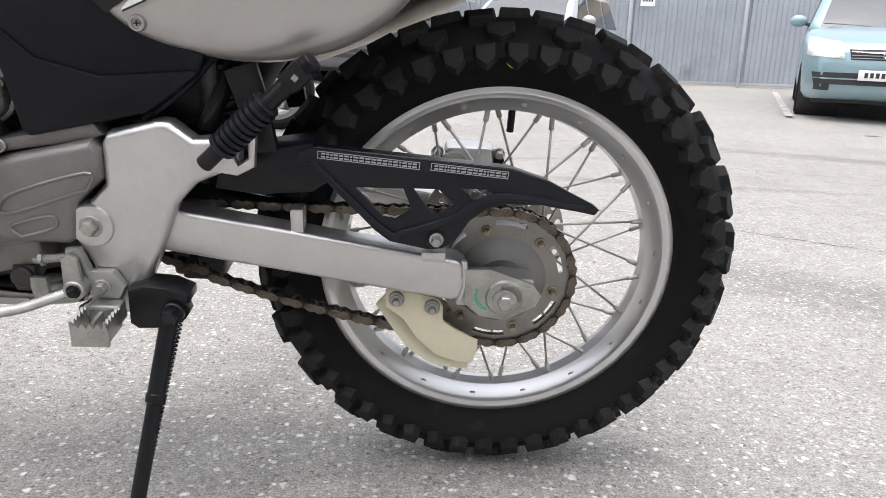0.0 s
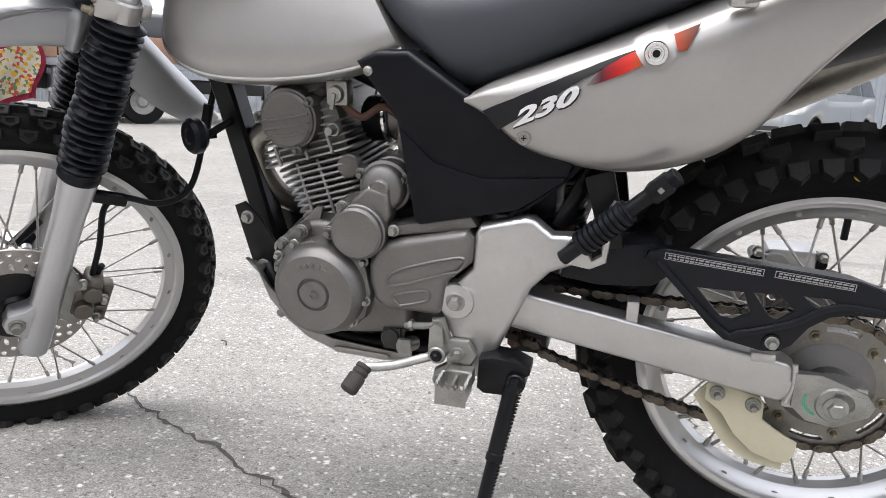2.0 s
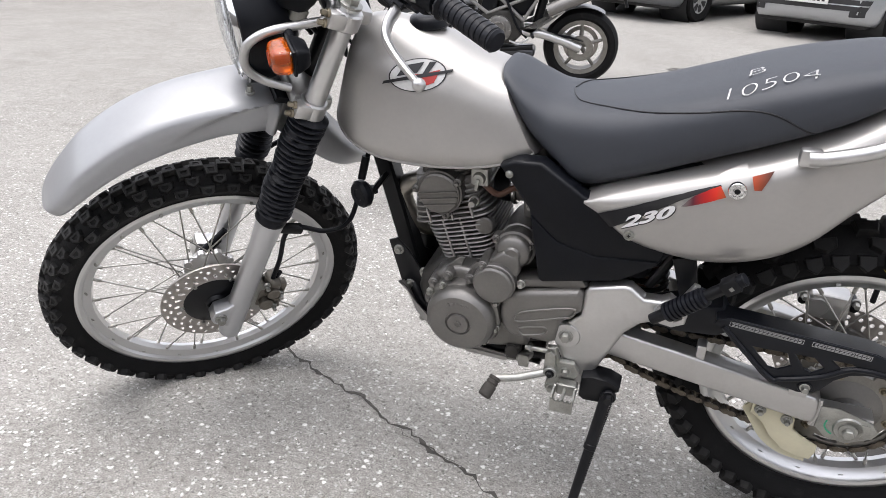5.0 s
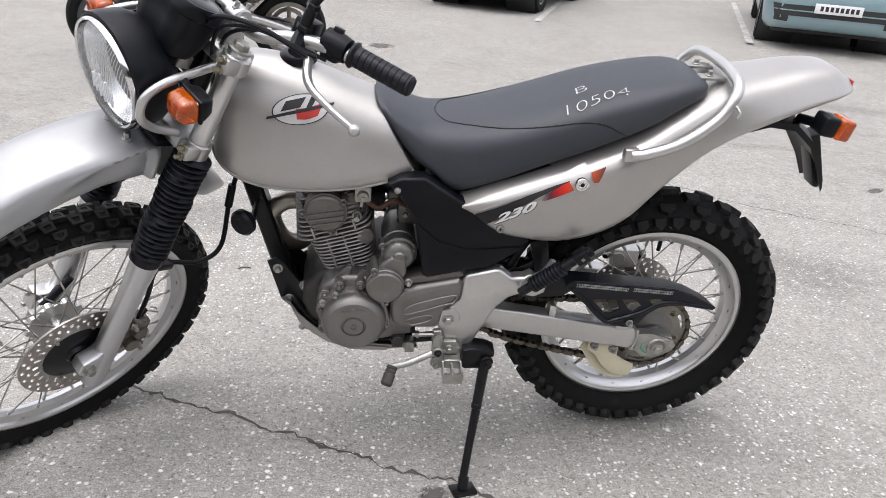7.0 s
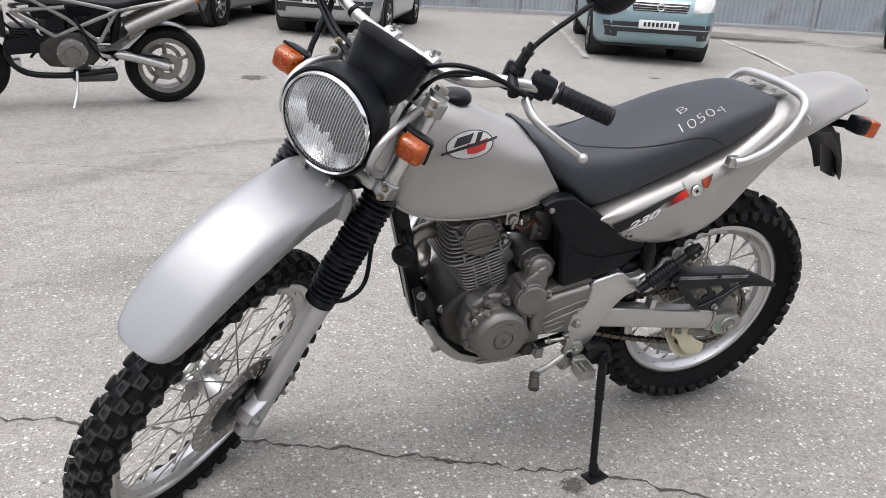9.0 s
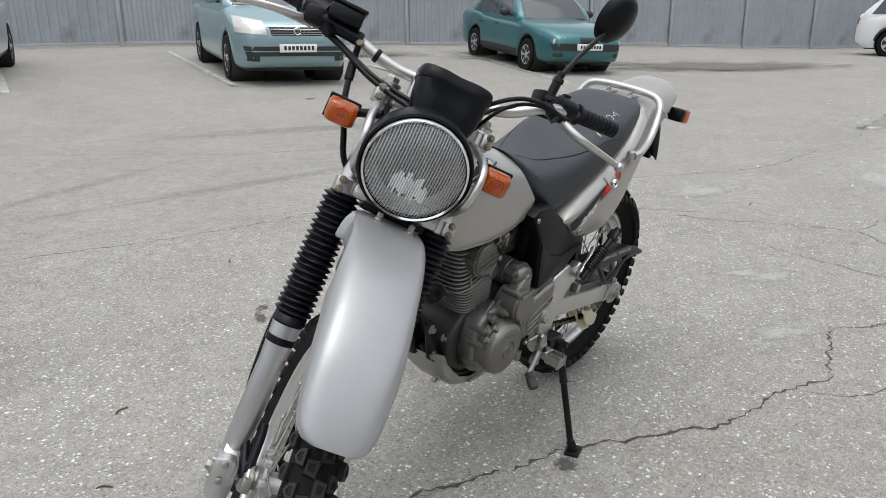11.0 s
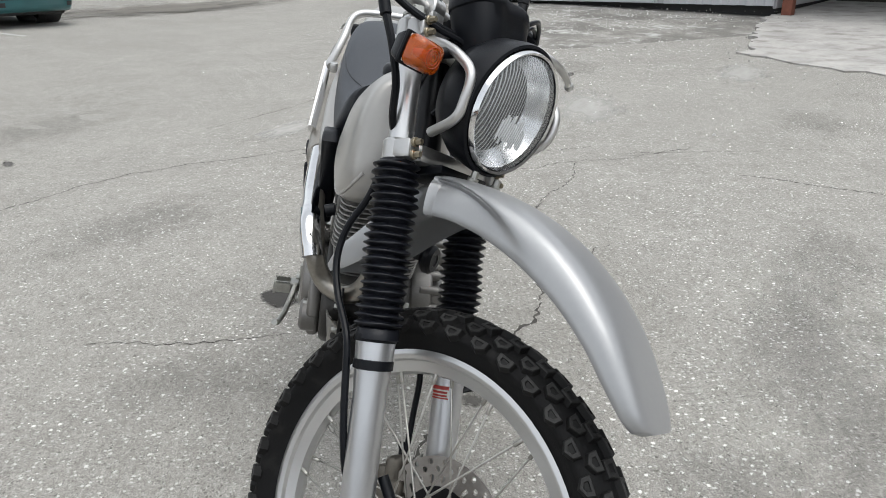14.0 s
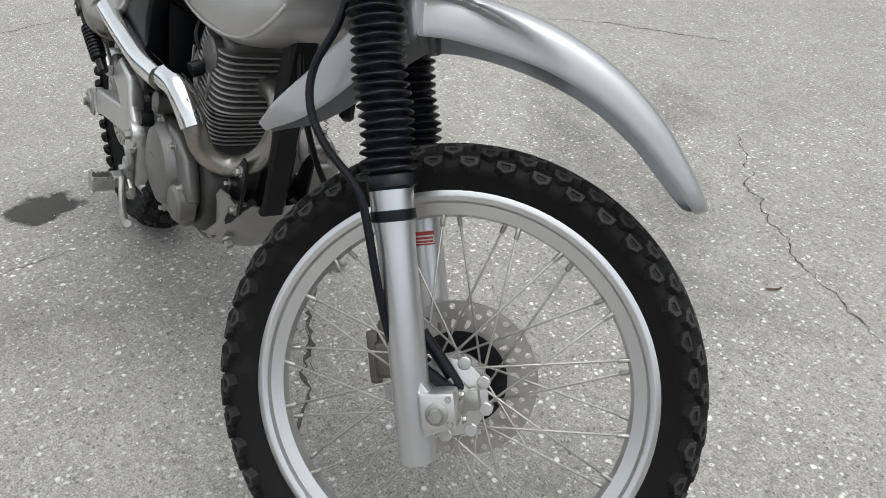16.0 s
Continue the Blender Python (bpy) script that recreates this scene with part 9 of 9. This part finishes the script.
# --- loose grit and bits ---
def grit():
    rnd = random.Random(5)
    bm = bmesh.new()
    for _ in range(520):
        r = rnd.uniform(0.2, 3.6)
        a = rnd.uniform(0, 6.283)
        x, y = -0.6 + r * math.cos(a), 0.7 + r * math.sin(a)
        s = rnd.uniform(0.0025, 0.007) * (1.5 if rnd.random() < 0.05 else 1)
        z = ground_z(x, y)
        vs = [bm.verts.new((x + s * rnd.uniform(0.6, 1.2) * math.cos(k * 2.1), y + s * rnd.uniform(0.6, 1.2) * math.sin(k * 2.1), z)) for k in range(3)]
        t = bm.verts.new((x, y, z + s * rnd.uniform(0.5, 1.0)))
        for k in range(3):
            bm.faces.new((vs[k], vs[(k + 1) % 3], t))
    return tagged(part("grit", bm, material("grit_stone", (0.27, 0.26, 0.24), 0.9, 0, 0.5, 60), None, smooth=0), "loose grit scattered over the asphalt", "grit", kind="stuff")


grit()
TWIG = material("dry_twig", (0.09, 0.06, 0.04), 0.9, 0, 0.3, 40)
for x, y, a, L in ((-0.95, 1.95, 20, 0.022), (-1.18, 1.62, -35, 0.02), (0.15, 2.9, 60, 0.025), (2.9, 1.2, 10, 0.05), (-1.05, -0.1, 70, 0.02)):
    tw = part("twig", sweep([(-L, 0, 0.004), (-L * 0.2, 0.006, 0.005), (L, -0.004, 0.004)], 0.0022, 6, 3), TWIG, None)
    tw.matrix_world = pose(x, y, ground_z(x, y), 0, 0, a)
    tagged(tw, "short dry twig lying on the asphalt", "twig")


# ---- naked motorcycle in the background ----
def second_bike():
    root = new("motorcycle")
    f = Vector((-2.65 + 1.16, 5.90 - 6.13, 0))
    ang = math.degrees(math.atan2(-f.y, -f.x))
    zr = ground_z(-1.16, 6.13)
    root.matrix_world = pose(-1.14, 6.20, zr, 0, 0, ang) @ pose(0, 0, 0, 9)
    tagged(root, "dark naked street motorcycle on its side stand", "motorcycle")
    RED_FRAME = material("grey_trellis", (0.26, 0.255, 0.245), 0.4, 0.5, 0.1, 20)

    def P(name, b, mat, label=""):
        return part(name, b, mat, root, label)

    wbx = -1.44
    for x, w in ((0.0, 0.085), (wbx, 0.06)):
        b = revolve([(0.222, -w * 0.75), (0.25, -w), (0.29, -w * 0.92), (0.312, -w * 0.5), (0.318, 0), (0.312, w * 0.5), (0.29, w * 0.92), (0.25, w), (0.222, w * 0.75)], 48, caps=False)
        b.transform(pose(x, 0, 0.318))
        tyre = P("tyre", b, RUBBER, "black street tyre")
        b = revolve([(0.19, -w * 0.7), (0.226, -w * 0.8), (0.230, -w * 0.7), (0.215, 0), (0.230, w * 0.7), (0.226, w * 0.8), (0.19, w * 0.7), (0.20, 0)], 48, closed=True)
        b.transform(pose(x, 0, 0.318))
        rim = P("rim", b, SPROCKET if x == 0 else DARK_CAR, "cast alloy rim")
        for k in range(5):
            a = math.radians(72 * k + 20)
            b = rod((x, 0, 0.318), (x + 0.2 * math.cos(a), 0, 0.318 + 0.2 * math.sin(a)), 0.022, 8, 0.013)
            part("spoke", b, SPROCKET if x == 0 else DARK_CAR, rim)
        for s in ((-1, 1) if x else (1,)):
            b = revolve([(0.115, s * 0.075 - 0.003), (0.152, s * 0.075 - 0.003), (0.152, s * 0.075 + 0.003), (0.115, s * 0.075 + 0.003)], 40, closed=True)
            b.transform(pose(x, 0, 0.318))
            P("brake_disc", b, DISC)
    b = revolve([(0.05, -0.10), (0.105, -0.10), (0.108, -0.094), (0.05, -0.094)], 40, closed=True)
    b.transform(pose(0, 0, 0.318))
    P("sprocket", b, SPROCKET)
    for s in (-1, 1):
        P("fork", join(rod((wbx + 0.005, s * 0.10, 0.30), (wbx + 0.13, s * 0.10, 0.62), 0.030, 14), rod((wbx + 0.12, s * 0.10, 0.60), (wbx + 0.27, s * 0.10, 0.98), 0.027, 14)), ALLOY, "silver upside-down fork leg")
        P("caliper", box((wbx + 0.10, s * 0.075 - 0.03, 0.34), (wbx + 0.17, s * 0.075 + 0.03, 0.45), 0.012, 2), GOLD)
        y = s * 0.13
        for a, c in (((wbx + 0.33, 0.93), (-0.72, 0.70)), ((wbx + 0.36, 0.74), (-0.80, 0.56)), ((-0.72, 0.70), (-0.50, 0.52)), ((-0.80, 0.56), (-0.36, 0.76)), ((-0.36, 0.76), (-0.50, 0.52)), ((-0.36, 0.76), (wbx + 0.36, 0.90)), ((wbx + 0.36, 0.74), (-0.72, 0.78)), ((-0.36, 0.76), (0.10, 0.86))):
            P("frame_tube", rod((a[0], y * 0.9, a[1]), (c[0], y, c[1]), 0.015, 10), RED_FRAME, "grey trellis frame tube")
        P("swingarm", sweep([(-0.50, s * 0.11, 0.42), (-0.35, s * 0.12, 0.42), (-0.15, s * 0.12, 0.37), (0.0, s * 0.12, 0.32)], 0.035, 12, 4), ALLOY, "alloy swingarm")
        P("peg_hanger", plate([(-0.50, 0.45), (-0.42, 0.43), (-0.30, 0.55), (-0.18, 0.66), (-0.16, 0.62), (-0.30, 0.48)], s * 0.15 - 0.006, s * 0.15 + 0.006, 0.003), ALLOY)
        P("muffler", sweep([(-0.30, s * 0.15, 0.62), (-0.10, s * 0.16, 0.72), (0.22, s * 0.16, 0.86)], 0.055, 16, 4, flat=0.8), CAST, "grey steel muffler")
    b = plate([(-0.94, 0.50), (-0.92, 0.40), (-0.86, 0.33), (-0.58, 0.31), (-0.50, 0.40), (-0.52, 0.52), (-0.62, 0.60), (-0.80, 0.60)], -0.13, 0.13, 0.03, 3)
    P("engine", b, DARK_CASE, "dark engine")
    for k in range(7):
        P("cylinder_fin", box((-1.10, -0.09, 0.50 + 0.018 * k), (-0.92, 0.09, 0.507 + 0.018 * k), 0.002), DARK_CASE)
    q = P("clutch_cover", revolve([(0.0, -0.17), (0.08, -0.168), (0.108, -0.155), (0.115, -0.12)], 32), CAST, "round alloy cover")
    q.matrix_basis = pose(-0.70, 0, 0.44)
    for k in range(8):
        a = math.radians(45 * k)
        part("cover_bolt", hexbolt((0.098 * math.cos(a), -0.155, 0.098 * math.sin(a)), (0.098 * math.cos(a), -0.168, 0.098 * math.sin(a)), 0.009), STEEL, q)
    part("cover_ring", revolve([(0.050, -0.166), (0.056, -0.176), (0.062, -0.176), (0.066, -0.166)], 28, closed=True), CAST, q)
    P("belt_cover", plate([(-0.90, 0.50), (-0.84, 0.70), (-0.78, 0.74), (-0.72, 0.70), (-0.74, 0.56), (-0.80, 0.46)], -0.125, -0.085, 0.012, 2), BLACK_PLASTIC, "black belt cover")
    P("belt_cover", plate([(-1.14, 0.53), (-0.92, 0.58), (-0.84, 0.52), (-0.88, 0.44), (-1.12, 0.42), (-1.16, 0.47)], -0.125, -0.085, 0.012, 2), BLACK_PLASTIC)
    P("battery_box", box((-0.72, -0.10, 0.55), (-0.42, 0.10, 0.79), 0.02, 2), BLACK_PLASTIC, "black battery box")
    P("steering_head", rod((wbx + 0.28, 0, 0.80), (wbx + 0.34, 0, 0.98), 0.045, 16), BLACK_PAINT)
    P("rear_shock", join(rod((-0.40, 0, 0.42), (-0.33, 0, 0.76), 0.022, 14), rod((-0.39, 0, 0.48), (-0.345, 0, 0.70), 0.038, 14)), BLACK_PAINT)
    for pts in ([(-1.10, -0.10, 0.72), (-1.00, -0.14, 0.62), (-0.92, -0.13, 0.50), (-0.98, -0.10, 0.40)], [(-1.16, -0.06, 0.88), (-1.20, -0.10, 0.76), (-1.13, -0.12, 0.66), (-1.08, -0.10, 0.60)], [(-0.66, -0.13, 0.70), (-0.60, -0.15, 0.58), (-0.54, -0.14, 0.46), (-0.46, -0.13, 0.38)]):
        P("hose", sweep(pts, 0.011, 8, 5), BLACK_PLASTIC)
    P("rider_peg", rod((-0.42, -0.15, 0.42), (-0.40, -0.25, 0.42), 0.014, 10), BLACK_PAINT)
    P("gear_pedal", sweep([(-0.44, -0.16, 0.38), (-0.52, -0.18, 0.34), (-0.60, -0.19, 0.36)], 0.008, 8, 4), ALLOY)
    P("engine_barrel", box((-0.90, -0.075, 0.56), (-0.72, 0.075, 0.76), 0.02, 2), DARK_CASE)
    P("front_barrel", box((-1.14, -0.075, 0.42), (-0.90, 0.075, 0.56), 0.02, 2), DARK_CASE)
    P("oil_cooler", box((-1.10, -0.10, 0.30), (-1.05, 0.10, 0.38), 0.008), ALLOY)
    P("air_box", box((-0.95, -0.10, 0.68), (-0.50, 0.10, 0.80), 0.03, 2), BLACK_PLASTIC)
    P("chain_guard", plate([(-0.45, 0.44), (-0.10, 0.42), (0.02, 0.38), (-0.10, 0.40), (-0.45, 0.41)], -0.13, -0.10, 0.003), BLACK_PLASTIC)
    P("belly_pan", box((-0.72, -0.12, 0.20), (-0.38, 0.10, 0.29), 0.04, 3), DARK_CAR, "black belly pan")
    P("exhaust_pipe", sweep([(-1.10, -0.06, 0.55), (-1.14, -0.08, 0.42), (-1.02, -0.09, 0.28), (-0.70, -0.10, 0.26), (-0.40, -0.10, 0.30)], 0.024, 12, 5), BLACK_PAINT)
    P("tank", skin([(-1.06, 0.80, 0.98, 0.08, 0, 0.7, 1), (-0.98, 0.77, 1.02, 0.14, 0, 0.7, 1), (-0.80, 0.76, 1.02, 0.16, 0, 0.7, 1), (-0.62, 0.76, 0.94, 0.13, 0, 0.7, 1), (-0.54, 0.77, 0.86, 0.10, 0, 0.7, 1)], 4, 28, 2.6), DARK_CAR, "black fuel tank")
    P("seat", skin([(-0.56, 0.76, 0.84, 0.10, 0, 0.8, 1), (-0.35, 0.76, 0.84, 0.14, 0, 0.8, 1), (-0.10, 0.82, 0.91, 0.12, 0, 0.8, 1), (0.18, 0.87, 0.96, 0.08, 0, 0.8, 1), (0.26, 0.90, 0.95, 0.04, 0, 0.8, 1)], 4, 28, 3), BLACK_PLASTIC, "black seat and tail")
    b = revolve([(0.0, -0.10), (0.07, -0.09), (0.085, -0.05), (0.085, 0.0), (0.03, 0.08)], 28, "x")
    b.transform(pose(wbx + 0.18, 0, 0.92))
    P("headlight", b, CHROME)
    P("handlebar", sweep([(wbx + 0.36, -0.36, 1.06), (wbx + 0.28, -0.2, 1.04), (wbx + 0.26, 0, 1.02), (wbx + 0.28, 0.2, 1.04), (wbx + 0.36, 0.36, 1.06)], 0.012, 10, 4), BLACK_PAINT)
    q = P("front_mudguard", revolve([(0.338, -0.05), (0.345, 0.0), (0.338, 0.05), (0.333, 0.05), (0.340, 0.0), (0.333, -0.05)], 20, closed=True, a0=math.radians(40), a1=math.radians(150)), DARK_CAR)
    q.matrix_basis = pose(wbx, 0, 0.318)
    q = P("rear_hugger", revolve([(0.335, -0.08), (0.342, 0.0), (0.335, 0.08), (0.330, 0.08), (0.337, 0.0), (0.330, -0.08)], 16, closed=True, a0=math.radians(60), a1=math.radians(150)), DARK_CAR)
    q.matrix_basis = pose(0, 0, 0.318)
    P("side_stand", sweep([(-0.68, -0.14, 0.30), (-0.70, -0.22, 0.16), (-0.74, -0.30, 0.055)], 0.011, 10, 4), ALLOY, "silver side stand")
    P("radiator", box((-1.16, -0.13, 0.55), (-1.12, 0.13, 0.74), 0.01), BLACK_PAINT)
    P("tail_lamp", box((0.22, -0.04, 0.90), (0.28, 0.04, 0.94), 0.008), RED)
    for s in (-1, 1):
        P("turn_signal", box((0.20, s * 0.13 - 0.025, 0.84), (0.25, s * 0.13 + 0.025, 0.88), 0.008), ORANGE)
    P("plate_bracket", rod((0.24, 0, 0.90), (0.34, 0, 0.66), 0.014, 8), BLACK_PAINT)


second_bike()

# ---- loose chippings on the asphalt ----
CHIPPING = material("pale_chipping", (0.55, 0.54, 0.515), 0.85, 0, 0.2, 40, 0.3, 200)
_nt = CHIPPING.node_tree
_geo, _rp = _nt.nodes.new("ShaderNodeNewGeometry"), _nt.nodes.new("ShaderNodeValToRGB")
_rp.color_ramp.elements[0].color, _rp.color_ramp.elements[1].color = (0.16, 0.155, 0.145, 1), (0.78, 0.77, 0.745, 1)
_rp.color_ramp.elements[1].position = 0.75
_nt.links.new(_geo.outputs["Random Per Island"], _rp.inputs[0])
_nt.links.new(_rp.outputs[0], _nt.nodes["Principled BSDF"].inputs["Base Color"])


def chippings(spread, seed):
    """Small broken stones lying about; spread: (number, x, y, reach along x, reach along y, smallest, largest)."""
    rnd = random.Random(seed)
    vs, fs = [], []
    for n, x, y, ax, ay, lo, hi in spread:
        for _ in range(n):
            X, Y = x + rnd.gauss(0, ax), y + rnd.gauss(0, ay)
            lift = 0.11 if X > 7.2 and Y < 0.6 else 0.0
            r = rnd.uniform(lo, hi) * rnd.uniform(0.5, 1.0)
            Z = ground_z(X, Y) + lift
            k, a0, base = rnd.choice((4, 5, 6)), rnd.uniform(0, 6.28), len(vs)
            h = r * rnd.uniform(0.4, 0.8)
            for f, z in ((1.0, -0.001), (0.6, h)):
                for i in range(k):
                    a = a0 + 6.2832 * i / k
                    q = r * f * (0.75 + 0.25 * math.sin(i * 2.3 + a0))
                    vs.append((X + q * math.cos(a), Y + 0.75 * q * math.sin(a), Z + z))
            fs.append(tuple(base + k + i for i in range(k)))
            for i in range(k):
                j = (i + 1) % k
                fs.append((base + i, base + j, base + k + j, base + k + i))
    me = bpy.data.meshes.new("loose_chippings")
    me.from_pydata(vs, [], fs)
    me.materials.append(CHIPPING)
    return tagged(new("loose_chippings", me), "pale and dark loose stone chippings on the asphalt", "gravel", kind="stuff")


chippings([(2600, 0.3, 0.4, 1.5, 1.3, 0.002, 0.006), (900, 1.2, 0.2, 1.0, 0.9, 0.003, 0.007), (1100, 4.2, -0.6, 1.4, 1.4, 0.004, 0.012), (1500, 8.8, -1.8, 1.8, 1.4, 0.006, 0.024), (500, 6.0, -1.5, 1.3, 1.4, 0.006, 0.018)], 12)
